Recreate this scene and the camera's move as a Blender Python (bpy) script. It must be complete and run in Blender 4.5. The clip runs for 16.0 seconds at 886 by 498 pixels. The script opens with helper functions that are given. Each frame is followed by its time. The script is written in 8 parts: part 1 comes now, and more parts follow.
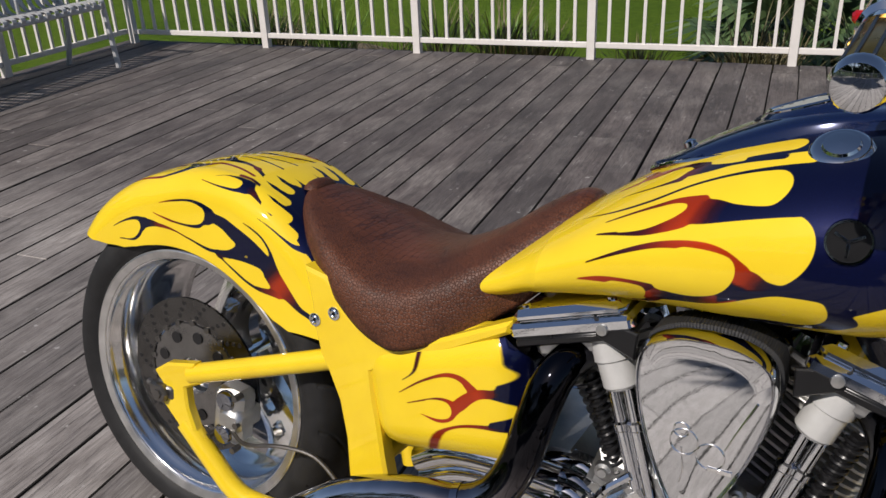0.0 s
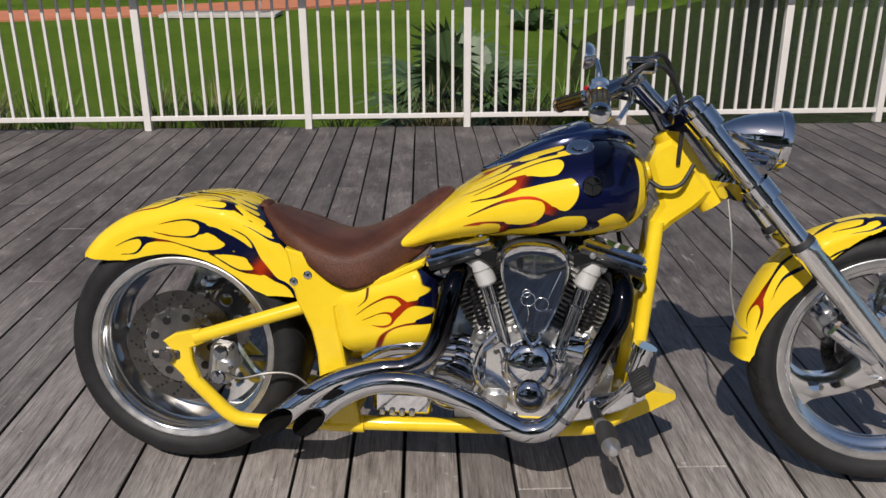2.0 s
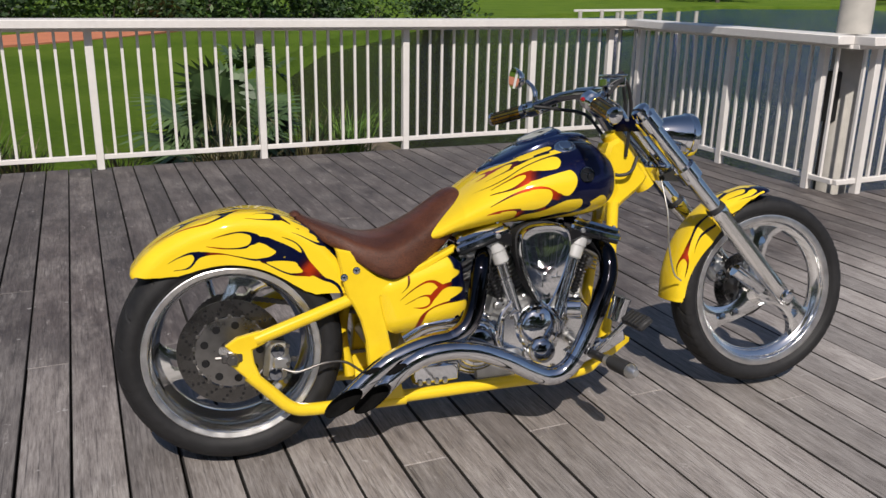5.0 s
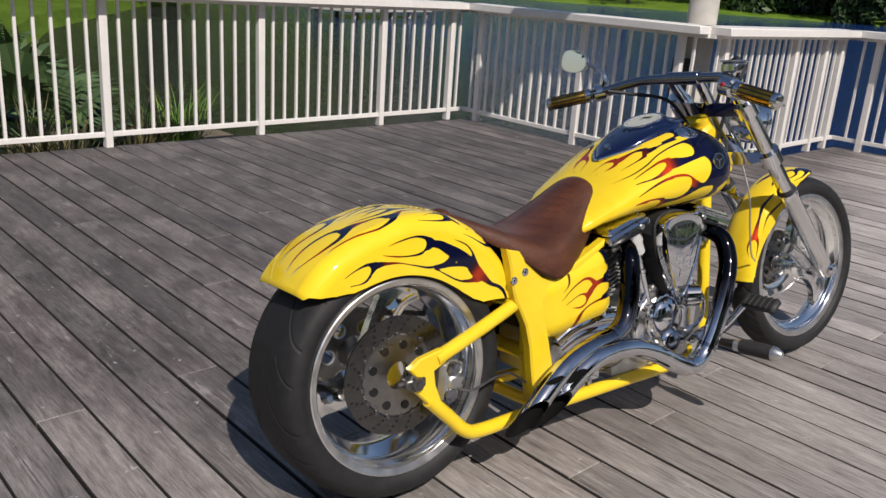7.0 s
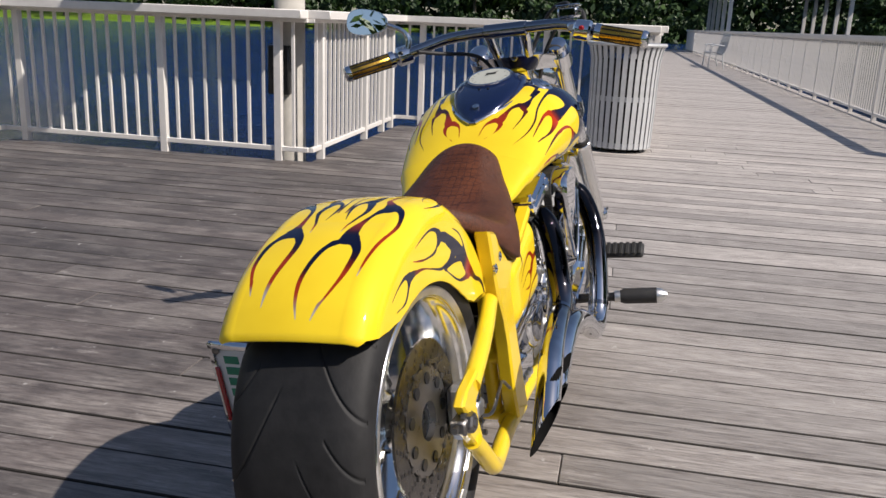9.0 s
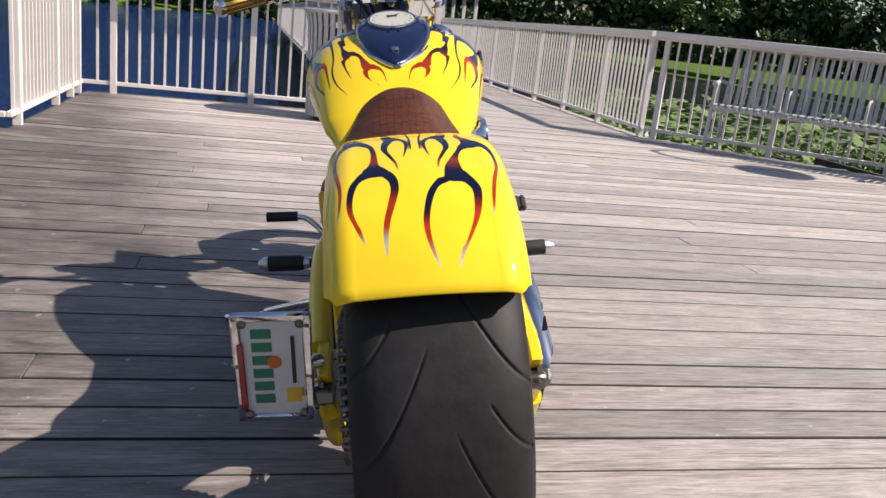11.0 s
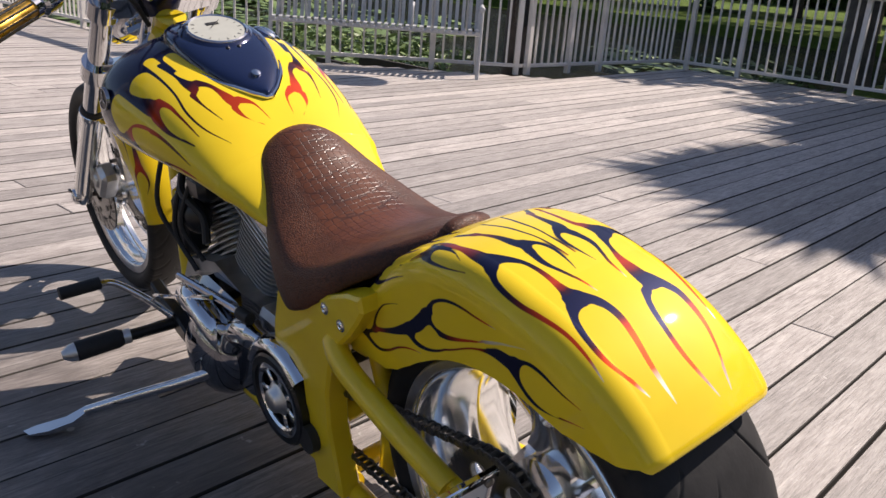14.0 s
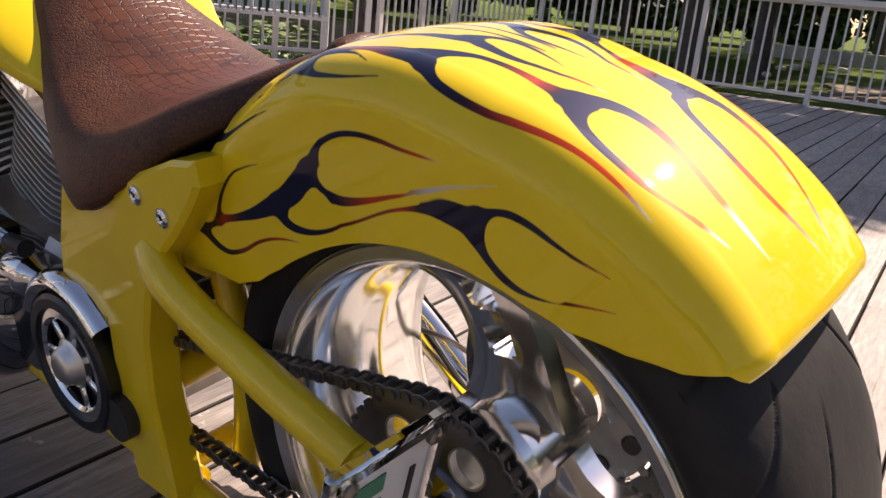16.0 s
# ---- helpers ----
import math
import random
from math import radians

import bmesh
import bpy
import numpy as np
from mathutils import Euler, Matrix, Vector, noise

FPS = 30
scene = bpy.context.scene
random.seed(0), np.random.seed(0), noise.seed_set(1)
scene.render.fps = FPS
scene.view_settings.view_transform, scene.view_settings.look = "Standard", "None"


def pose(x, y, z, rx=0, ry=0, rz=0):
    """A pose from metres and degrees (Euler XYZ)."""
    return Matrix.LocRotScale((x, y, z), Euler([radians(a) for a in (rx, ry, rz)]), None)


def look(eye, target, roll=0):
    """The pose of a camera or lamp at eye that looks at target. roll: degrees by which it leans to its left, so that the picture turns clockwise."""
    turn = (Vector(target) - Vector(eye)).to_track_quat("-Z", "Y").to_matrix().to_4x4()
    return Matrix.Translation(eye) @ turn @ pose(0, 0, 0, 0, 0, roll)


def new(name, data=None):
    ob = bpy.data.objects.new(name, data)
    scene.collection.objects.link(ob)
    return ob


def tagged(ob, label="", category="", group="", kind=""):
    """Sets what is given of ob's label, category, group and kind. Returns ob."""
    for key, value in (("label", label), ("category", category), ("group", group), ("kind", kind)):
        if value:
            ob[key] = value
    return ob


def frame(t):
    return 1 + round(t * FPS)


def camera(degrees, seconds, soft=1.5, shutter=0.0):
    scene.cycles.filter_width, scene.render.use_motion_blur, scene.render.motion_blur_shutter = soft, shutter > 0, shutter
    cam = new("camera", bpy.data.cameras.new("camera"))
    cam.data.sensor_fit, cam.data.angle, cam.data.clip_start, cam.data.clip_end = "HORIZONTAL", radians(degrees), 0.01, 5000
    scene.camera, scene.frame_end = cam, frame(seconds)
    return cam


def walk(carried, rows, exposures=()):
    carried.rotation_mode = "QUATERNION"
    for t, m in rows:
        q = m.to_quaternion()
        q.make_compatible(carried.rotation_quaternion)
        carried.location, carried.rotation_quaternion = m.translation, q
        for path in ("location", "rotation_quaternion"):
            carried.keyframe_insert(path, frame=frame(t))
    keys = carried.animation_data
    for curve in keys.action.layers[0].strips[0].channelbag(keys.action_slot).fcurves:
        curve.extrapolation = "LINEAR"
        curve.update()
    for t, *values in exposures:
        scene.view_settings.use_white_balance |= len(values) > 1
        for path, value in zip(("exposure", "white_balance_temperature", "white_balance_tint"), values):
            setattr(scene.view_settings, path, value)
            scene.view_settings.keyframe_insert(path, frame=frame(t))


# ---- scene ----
cam = camera(55.6, 16.0)
PATH = [
    (0, (1.046, -1.0, 1.138), (0.114, 0.563, 0.307), -2.6),
    (0.5, (0.91, -1.22, 1.158), (0.233, 0.484, 0.36), -2.6),
    (1, (0.869, -1.405, 1.2), (0.342, 0.372, 0.448), -1.9),
    (1.5, (0.905, -1.699, 1.254), (0.472, 0.129, 0.569), -0.6),
    (2, (0.886, -1.971, 1.295), (0.668, -0.106, 0.607), -0.2),
    (2.5, (0.768, -2.184, 1.29), (0.753, -0.306, 0.601), -0.1),
    (3, (0.707, -2.331, 1.312), (0.737, -0.437, 0.67), 0.0),
    (3.2, (0.685, -2.386, 1.317), (0.723, -0.483, 0.704), 0.1),
    (5.3, (-0.142, -2.269, 1.294), (0.464, -0.462, 0.688), 1.3),
    (5.5, (-0.23, -2.199, 1.298), (0.44, -0.421, 0.675), 1.6),
    (6, (-0.508, -2.059, 1.271), (0.329, -0.36, 0.628), 2.1),
    (6.5, (-0.783, -1.914, 1.269), (0.189, -0.29, 0.622), 2.1),
    (7, (-0.963, -1.648, 1.225), (0.131, -0.09, 0.613), 4.0),
    (7.5, (-1.058, -1.403, 1.18), (0.269, -0.015, 0.619), 5.4),
    (8, (-1.165, -1.143, 1.125), (0.369, 0.009, 0.559), 5.4),
    (8.5, (-1.193, -0.861, 1.061), (0.483, 0.058, 0.471), 4.3),
    (9, (-1.255, -0.595, 1.004), (0.562, 0.054, 0.479), 2.4),
    (9.2, (-1.296, -0.503, 0.969), (0.567, 0.032, 0.477), 1.8),
    (11.3, (-1.22, 0.19, 0.859), (0.692, -0.101, 0.348), 6.0),
    (11.5, (-1.212, 0.262, 0.895), (0.686, -0.114, 0.385), 5.4),
    (12, (-1.095, 0.366, 0.961), (0.734, -0.218, 0.404), 5.7),
    (12.5, (-0.931, 0.477, 0.982), (0.823, -0.277, 0.386), 6.2),
    (13, (-0.838, 0.606, 1.027), (0.818, -0.338, 0.421), 6.3),
    (13.5, (-0.78, 0.753, 1.073), (0.751, -0.382, 0.467), 5.6),
    (14, (-0.688, 0.818, 1.029), (0.754, -0.405, 0.377), 4.5),
    (14.5, (-0.551, 0.857, 0.947), (0.767, -0.495, 0.287), 3.4),
    (15, (-0.471, 0.867, 0.88), (0.716, -0.619, 0.261), 3.2),
    (15.5, (-0.44, 0.809, 0.821), (0.712, -0.716, 0.23), 4.9),
    (16, (-0.386, 0.596, 0.719), (0.817, -0.891, 0.137), 5.9),
]
LIGHTNESS = [(0, -0.05, 6350, 14), (3, -0.03, 6350, 14), (6, 0.06, 6350, 14), (8, 0.22, 6400, 14), (9.2, 0.42, 6450, 14), (11.3, 0.80, 6700, 18), (12.5, 0.74, 6650, 17), (14, 0.70, 6750, 19), (15.5, 0.86, 7200, 22), (16, 1.10, 7700, 26)]
walk(cam, [(t, look(eye, target, roll)) for t, eye, target, roll in PATH], LIGHTNESS)

# ---------------------------------------------------------------- light
world = bpy.data.worlds.new("sky")
scene.world = world
world.use_nodes = True
_n, _l = world.node_tree.nodes, world.node_tree.links
_n.clear()
_sky = _n.new("ShaderNodeTexSky")
_sky.sky_type, _sky.sun_disc = "NISHITA", False
_sky.sun_elevation, _sky.sun_rotation = radians(47), radians(190.5)
_sky.air_density, _sky.dust_density, _sky.ozone_density = 1.0, 0.8, 1.0
_bg, _out = _n.new("ShaderNodeBackground"), _n.new("ShaderNodeOutputWorld")
_bg.inputs["Strength"].default_value = 0.071
_l.new(_sky.outputs["Color"], _bg.inputs["Color"])
_l.new(_bg.outputs["Background"], _out.inputs["Surface"])
_sun = bpy.data.lights.new("sun", "SUN")
_sun.energy, _sun.angle, _sun.color = 4.4, radians(0.55), (1.0, 0.93, 0.82)
sun = new("sun", _sun)
sun.matrix_basis = look((-1.7, -9.15, 10.0), (0, 0, 0))


# ---------------------------------------------------------------- mesh tools
AY = Matrix.Rotation(radians(-90), 4, "X")      # a lathe's axis along +y


def aim(a, b):
    """A frame at a whose z axis points at b."""
    a, b = Vector(a), Vector(b)
    return Matrix.Translation(a) @ (b - a).to_track_quat("Z", "Y").to_matrix().to_4x4()


def spline(pts, n=6):
    """A smooth line through the points."""
    p = [Vector(q) for q in pts]
    p = [2 * p[0] - p[1]] + p + [2 * p[-1] - p[-2]]
    out = []
    for i in range(1, len(p) - 2):
        for k in range(n):
            t = k / n
            out.append(0.5 * (2 * p[i] + (p[i + 1] - p[i - 1]) * t + (2 * p[i - 1] - 5 * p[i] + 4 * p[i + 1] - p[i + 2]) * t * t
                              + (3 * p[i] - p[i - 1] - 3 * p[i + 1] + p[i + 2]) * t ** 3))
    return out + [p[-2]]


class Shape:
    def __init__(self):
        self.v, self.f = [], []

    def add(self, vs, fs, m=None):
        k = len(self.v)
        self.v += [tuple(m @ Vector(p)) for p in vs] if m is not None else [tuple(p) for p in vs]
        self.f += [tuple(i + k for i in f) for f in fs]
        return self

    def box(self, c, s, b=0.0, m=None):
        """A box with chamfered edges."""
        hx, hy, hz = s[0] / 2, s[1] / 2, s[2] / 2
        vs, fs = [], []
        if b <= 0:
            vs = [(sx * hx, sy * hy, sz * hz) for sx in (-1, 1) for sy in (-1, 1) for sz in (-1, 1)]
            fs = [(0, 1, 3, 2), (4, 6, 7, 5), (0, 4, 5, 1), (2, 3, 7, 6), (0, 2, 6, 4), (1, 5, 7, 3)]
        else:
            idx = {}
            for sx in (-1, 1):
                for sy in (-1, 1):
                    for sz in (-1, 1):
                        for ax in range(3):
                            p = [sx * (hx - b), sy * (hy - b), sz * (hz - b)]
                            p[ax] = (sx, sy, sz)[ax] * (hx, hy, hz)[ax]
                            idx[sx, sy, sz, ax] = len(vs)
                            vs.append(p)
            S = (-1, 1)
            for s_ in S:
                fs.append([idx[s_, a, c2, 0] for a, c2 in ((-1, -1), (1, -1), (1, 1), (-1, 1))])
                fs.append([idx[a, s_, c2, 1] for a, c2 in ((-1, -1), (1, -1), (1, 1), (-1, 1))])
                fs.append([idx[a, c2, s_, 2] for a, c2 in ((-1, -1), (1, -1), (1, 1), (-1, 1))])
            for a in S:
                for c2 in S:
                    fs.append([idx[a, c2, -1, 0], idx[a, c2, 1, 0], idx[a, c2, 1, 1], idx[a, c2, -1, 1]])
                    fs.append([idx[a, -1, c2, 0], idx[a, 1, c2, 0], idx[a, 1, c2, 2], idx[a, -1, c2, 2]])
                    fs.append([idx[-1, a, c2, 1], idx[1, a, c2, 1], idx[1, a, c2, 2], idx[-1, a, c2, 2]])
                    for d in S:
                        fs.append([idx[a, c2, d, 0], idx[a, c2, d, 1], idx[a, c2, d, 2]])
        vs = [(p[0] + c[0], p[1] + c[1], p[2] + c[2]) for p in vs]
        return self.add(vs, fs, m)

    def loft(self, rings, closed=True, caps=True):
        n, k = len(rings[0]), len(self.v)
        for r in rings:
            self.v += [tuple(p) for p in r]
        for i in range(len(rings) - 1):
            for j in range(n if closed else n - 1):
                a, b = k + i * n + j, k + i * n + (j + 1) % n
                self.f.append((a, b, b + n, a + n))
        if caps and closed:
            self.f.append(tuple(range(k, k + n)))
            self.f.append(tuple(range(k + (len(rings) - 1) * n, k + len(rings) * n)))
        return self

    def tube(self, pts, r, n=12, caps=True, squash=1.0):
        pts = [Vector(p) for p in pts]
        rs = list(r) if isinstance(r, (list, tuple)) else [r] * len(pts)
        t0 = (pts[1] - pts[0]).normalized()
        side = t0.cross(Vector((0, 0, 1)) if abs(t0.z) < 0.9 else Vector((1, 0, 0))).normalized()
        rings = []
        for i, p in enumerate(pts):
            t = (pts[min(i + 1, len(pts) - 1)] - pts[max(i - 1, 0)]).normalized()
            side = (side - t * side.dot(t)).normalized()
            up = t.cross(side)
            rings.append([p + rs[i] * (math.cos(2 * math.pi * j / n) * side + squash * math.sin(2 * math.pi * j / n) * up) for j in range(n)])
        return self.loft(rings, True, caps)

    def rod(self, a, b, r, n=12, r2=None):
        return self.tube([a, b], [r, r if r2 is None else r2], n)

    def lathe(self, prof, m=None, n=40, closed=False):
        """Turns a profile of (radius, height) about z; closed joins its last point to its first."""
        k, vs, fs = len(prof), [], []
        for j in range(n):
            c, s = math.cos(2 * math.pi * j / n), math.sin(2 * math.pi * j / n)
            vs += [(r * c, r * s, h) for r, h in prof]
        for j in range(n):
            for i in range(k if closed else k - 1):
                a, b, a2, b2 = j * k + i, j * k + (i + 1) % k, (j + 1) % n * k + i, (j + 1) % n * k + (i + 1) % k
                fs.append((a, a2, b2, b))
        return self.add(vs, fs, m)

    def prism(self, poly, y0, y1, b=0.004):
        """An outline in x and z, given depth along y, with eased edges."""
        p = [Vector((q[0], q[1])) for q in poly]
        n, inner = len(p), []
        area = sum(p[i].x * p[(i + 1) % n].y - p[(i + 1) % n].x * p[i].y for i in range(n))
        sg = 1 if area > 0 else -1
        for i in range(n):
            e1, e2 = (p[i] - p[i - 1]).normalized(), (p[(i + 1) % n] - p[i]).normalized()
            n1, n2 = Vector((-e1.y, e1.x)) * sg, Vector((-e2.y, e2.x)) * sg
            mid = n1 + n2
            mid = mid / max(mid.length_squared / 2, 0.35)
            inner.append(p[i] + mid * b)
        rings = []
        for ring, y in ((inner, y0), (p, y0 + b), (p, y1 - b), (inner, y1)):
            rings.append([(q.x, y, q.y) for q in ring])
        return self.loft(rings)


def part(name, sh, material, parent=None, label="", sharp=38, m=None, solid=0.0):
    """One mesh object from a shape, under a thing or a part."""
    me = bpy.data.meshes.new(name)
    me.from_pydata(sh.v, [], sh.f)
    bm = bmesh.new()
    bm.from_mesh(me)
    bmesh.ops.recalc_face_normals(bm, faces=bm.faces)
    bm.to_mesh(me)
    bm.free()
    me.materials.append(material)
    if sharp:
        me.shade_smooth()
        me.set_sharp_from_angle(angle=radians(sharp))
    ob = new(name, me)
    if parent is not None:
        ob.parent = parent
    if m is not None:
        ob.matrix_basis = m
    if label:
        ob["label"] = label
    if solid:
        mod = ob.modifiers.new("thickness", "SOLIDIFY")
        mod.thickness, mod.offset = solid, -1
    return ob


def twin(ob, m, parent):
    """Another object on the same mesh."""
    o = new(ob.name.split(".")[0], ob.data)
    o.parent, o.matrix_basis = parent, m
    if "label" in ob:
        o["label"] = ob["label"]
    return o


def thing(name, m, label, category, group="", kind=""):
    ob = new(name)
    ob.empty_display_size = 0.1
    ob.matrix_basis = m
    return tagged(ob, label, category, group, kind)


# ---------------------------------------------------------------- materials
class Mat:
    """A small builder of node materials."""

    def __init__(self, name, color=(0.5, 0.5, 0.5), rough=0.5, metal=0.0, **more):
        self.m = bpy.data.materials.new(name)
        self.m.use_nodes = True
        self.t = self.m.node_tree
        self.b = self.t.nodes["Principled BSDF"]
        self.b.inputs["Base Color"].default_value = (*color, 1)
        self.b.inputs["Roughness"].default_value = rough
        self.b.inputs["Metallic"].default_value = metal
        for k, v in more.items():
            self.b.inputs[k.replace("_", " ")].default_value = v
        self.bumps = None

    def node(self, kind, **ins):
        n = self.t.nodes.new(kind)
        for k, v in ins.items():
            n.inputs[k.replace("_", " ")].default_value = v
        return n

    def link(self, a, b):
        self.t.links.new(a, b)

    def coords(self, scale=(1, 1, 1), kind="Object", shift=False):
        c, mp = self.node("ShaderNodeTexCoord"), self.node("ShaderNodeMapping")
        mp.inputs["Scale"].default_value = scale
        self.link(c.outputs[kind], mp.inputs["Vector"])
        if shift:
            info, mul = self.node("ShaderNodeObjectInfo"), self.node("ShaderNodeVectorMath")
            mul.operation = "SCALE"
            mul.inputs[0].default_value = (13.0, 29.0, 7.0)
            self.link(info.outputs["Random"], mul.inputs["Scale"])
            self.link(mul.outputs["Vector"], mp.inputs["Location"])
        return mp.outputs["Vector"]

    def noise(self, vec, scale, detail=4.0, rough=0.55):
        n = self.node("ShaderNodeTexNoise", Scale=scale, Detail=detail, Roughness=rough)
        self.link(vec, n.inputs["Vector"])
        return n.outputs["Fac"]

    def ramp(self, fac, stops):
        n = self.node("ShaderNodeValToRGB")
        e = n.color_ramp.elements
        while len(e) < len(stops):
            e.new(0.5)
        for el, (p, c) in zip(e, stops):
            el.position = p
            el.color = (*c, 1) if isinstance(c, tuple) else (c, c, c, 1)
        self.link(fac, n.inputs["Fac"])
        return n.outputs["Color"]

    def mix(self, fac, a, b, mode="MIX"):
        n = self.t.nodes.new("ShaderNodeMix")
        n.data_type, n.blend_type = "RGBA", mode
        for sock, v in ((n.inputs[0], fac), (n.inputs[6], a), (n.inputs[7], b)):
            if isinstance(v, tuple):
                sock.default_value = (*v, 1)
            elif isinstance(v, (int, float)):
                sock.default_value = v
            else:
                self.link(v, sock)
        return n.outputs[2]

    def math(self, op, a, b=0.0, c=0.0):
        n = self.t.nodes.new("ShaderNodeMath")
        n.operation = op
        for sock, v in zip(n.inputs, (a, b, c)):
            if isinstance(v, (int, float)):
                sock.default_value = v
            else:
                self.link(v, sock)
        return n.outputs[0]

    def color(self, sock):
        self.link(sock, self.b.inputs["Base Color"])
        return self

    def rough(self, sock):
        self.link(sock, self.b.inputs["Roughness"])
        return self

    def bump(self, height, strength=0.3, distance=0.01):
        n = self.node("ShaderNodeBump", Strength=strength, Distance=distance)
        self.link(height, n.inputs["Height"])
        if self.bumps is not None:
            self.link(self.bumps, n.inputs["Normal"])
        self.bumps = n.outputs["Normal"]
        self.link(self.bumps, self.b.inputs["Normal"])
        return self

    def attr(self, name):
        n = self.node("ShaderNodeAttribute")
        n.attribute_name = name
        return n.outputs["Fac"]


def speckled(name, color, rough=0.5, metal=0.0, scale=30.0, vary=0.18, rvary=0.12, bump=0.0, **more):
    """A plain surface with fine mottling and larger wear."""
    M = Mat(name, color, rough, metal, **more)
    v = M.coords()
    f, g = M.noise(v, scale), M.noise(v, scale / 9, 3.0)
    mixed = M.math("ADD", M.math("MULTIPLY", f, 0.5), M.math("MULTIPLY", g, 0.5))
    lo = tuple(c * (1 - vary) for c in color)
    hi = tuple(min(1, c * (1 + vary)) for c in color)
    M.color(M.ramp(mixed, [(0.32, lo), (0.68, hi)]))
    M.rough(M.math("MULTIPLY_ADD", mixed, rvary * 2, rough - rvary))
    if bump:
        M.bump(f, bump, 0.004)
    return M.m


YELLOW, NAVY = (0.83, 0.62, 0.012), (0.0030, 0.0048, 0.032)


def flame_paint():
    """Clear-coated yellow paint; the mesh carries where the dark licks run and how far along each one is."""
    M = Mat("flame_paint", YELLOW, 0.5, 0.0, Coat_Weight=0.9, Coat_Roughness=0.02, Coat_IOR=1.4, Specular_IOR_Level=0.06)
    v = M.coords()
    yel = M.ramp(M.noise(v, 9, 3), [(0.3, (0.77, 0.540, 0.016)), (0.7, (0.82, 0.595, 0.020))])
    dark, along = M.attr("dark"), M.attr("along")
    lick = M.ramp(along, [(0.0, NAVY), (0.12, NAVY), (0.28, (0.030, 0.006, 0.013)), (0.42, (0.22, 0.018, 0.006)), (0.52, (0.50, 0.042, 0.005)), (0.64, (0.50, 0.050, 0.007)),
                          (0.80, (0.44, 0.28, 0.22)), (0.92, (0.56, 0.52, 0.47)), (1.0, (0.66, 0.58, 0.36))])
    flake = M.noise(v, 900, 1)
    lick = M.mix(M.math("MULTIPLY", M.math("GREATER_THAN", flake, 0.66), 0.10), lick, (0.012, 0.03, 0.20))
    edge = M.math("SMOOTH_MIN", M.math("MULTIPLY_ADD", dark, -900.0, 0.5), 1.0, 0.05)
    edge = M.math("MAXIMUM", edge, 0.0)
    M.color(M.mix(edge, yel, lick))
    M.link(M.math("MULTIPLY", edge, 0.55), M.b.inputs["Metallic"])
    M.link(M.math("MULTIPLY_ADD", M.noise(v, 60, 2), 0.03, 0.022), M.b.inputs["Coat Roughness"])
    return M.m


def plain_yellow():
    M = Mat("yellow_paint", YELLOW, 0.34, 0.0, Coat_Weight=0.8, Coat_Roughness=0.04, Specular_IOR_Level=0.2)
    v = M.coords()
    M.color(M.ramp(M.noise(v, 14, 4), [(0.3, (0.76, 0.525, 0.014)), (0.7, (0.82, 0.595, 0.018))]))
    M.bump(M.noise(v, 160, 2), 0.03, 0.002)
    return M.m


def leather():
    """Brown hide: large square scales down the middle, small round grain at the sides."""
    M = Mat("scaled_leather", (0.1, 0.035, 0.018), 0.4, 0.0, Specular_IOR_Level=0.36)
    v = M.coords()
    size = M.attr("scale_size")
    out = []
    for sc, kind in (((230, 230, 190), "EUCLIDEAN"), ((82, 66, 66), "CHEBYCHEV")):
        mv = M.coords(sc)
        near_, far_ = M.node("ShaderNodeTexVoronoi", Scale=1.0, Randomness=0.9 if kind == "EUCLIDEAN" else 0.35), M.node("ShaderNodeTexVoronoi", Scale=1.0, Randomness=0.9 if kind == "EUCLIDEAN" else 0.35)
        far_.feature = "F2"
        for w in (near_, far_):
            w.distance = kind
            M.link(mv, w.inputs["Vector"])
        gap = M.math("SUBTRACT", far_.outputs["Distance"], near_.outputs["Distance"])
        out.append(M.math("MINIMUM", M.math("MULTIPLY", gap, 4.0 if kind == "EUCLIDEAN" else 7.0), 1.0))
    relief = M.mix(size, out[0], out[1])
    tone = M.ramp(M.noise(v, 14, 4), [(0.3, (0.060, 0.020, 0.010)), (0.7, (0.125, 0.042, 0.019))])
    M.color(M.mix(M.math("MULTIPLY", M.math("SUBTRACT", 1.0, relief), 0.7), tone, (0.018, 0.007, 0.005)))
    M.rough(M.math("MULTIPLY_ADD", size, -0.16, M.math("MULTIPLY_ADD", M.noise(v, 90, 3), 0.18, 0.42)))
    M.bump(relief, 0.45, 0.001)
    return M.m


def chrome(name, color=(0.72, 0.73, 0.74), rough=0.05):
    M = Mat(name, color, rough, 1.0)
    v = M.coords()
    M.rough(M.math("MULTIPLY_ADD", M.noise(v, 35, 4), 0.04, rough - 0.02))
    M.bump(M.noise(v, 300, 2), 0.012, 0.001)
    return M.m


def heated_chrome():
    """Chrome that the engine's heat has darkened towards the cylinder heads."""
    M = Mat("heat_tinted_chrome", (0.7, 0.71, 0.73), 0.04, 1.0)
    v = M.coords()
    sep = M.node("ShaderNodeSeparateXYZ")
    M.link(v, sep.inputs[0])
    high = M.math("MULTIPLY_ADD", M.noise(v, 9, 3), 0.10, M.math("SUBTRACT", sep.outputs["Z"], 0.05))
    M.color(M.ramp(high, [(0.29, (0.70, 0.71, 0.73)), (0.36, (0.15, 0.14, 0.15)), (0.42, (0.022, 0.022, 0.026))]))
    M.rough(M.math("MULTIPLY_ADD", M.noise(v, 35, 4), 0.04, 0.02))
    return M.m


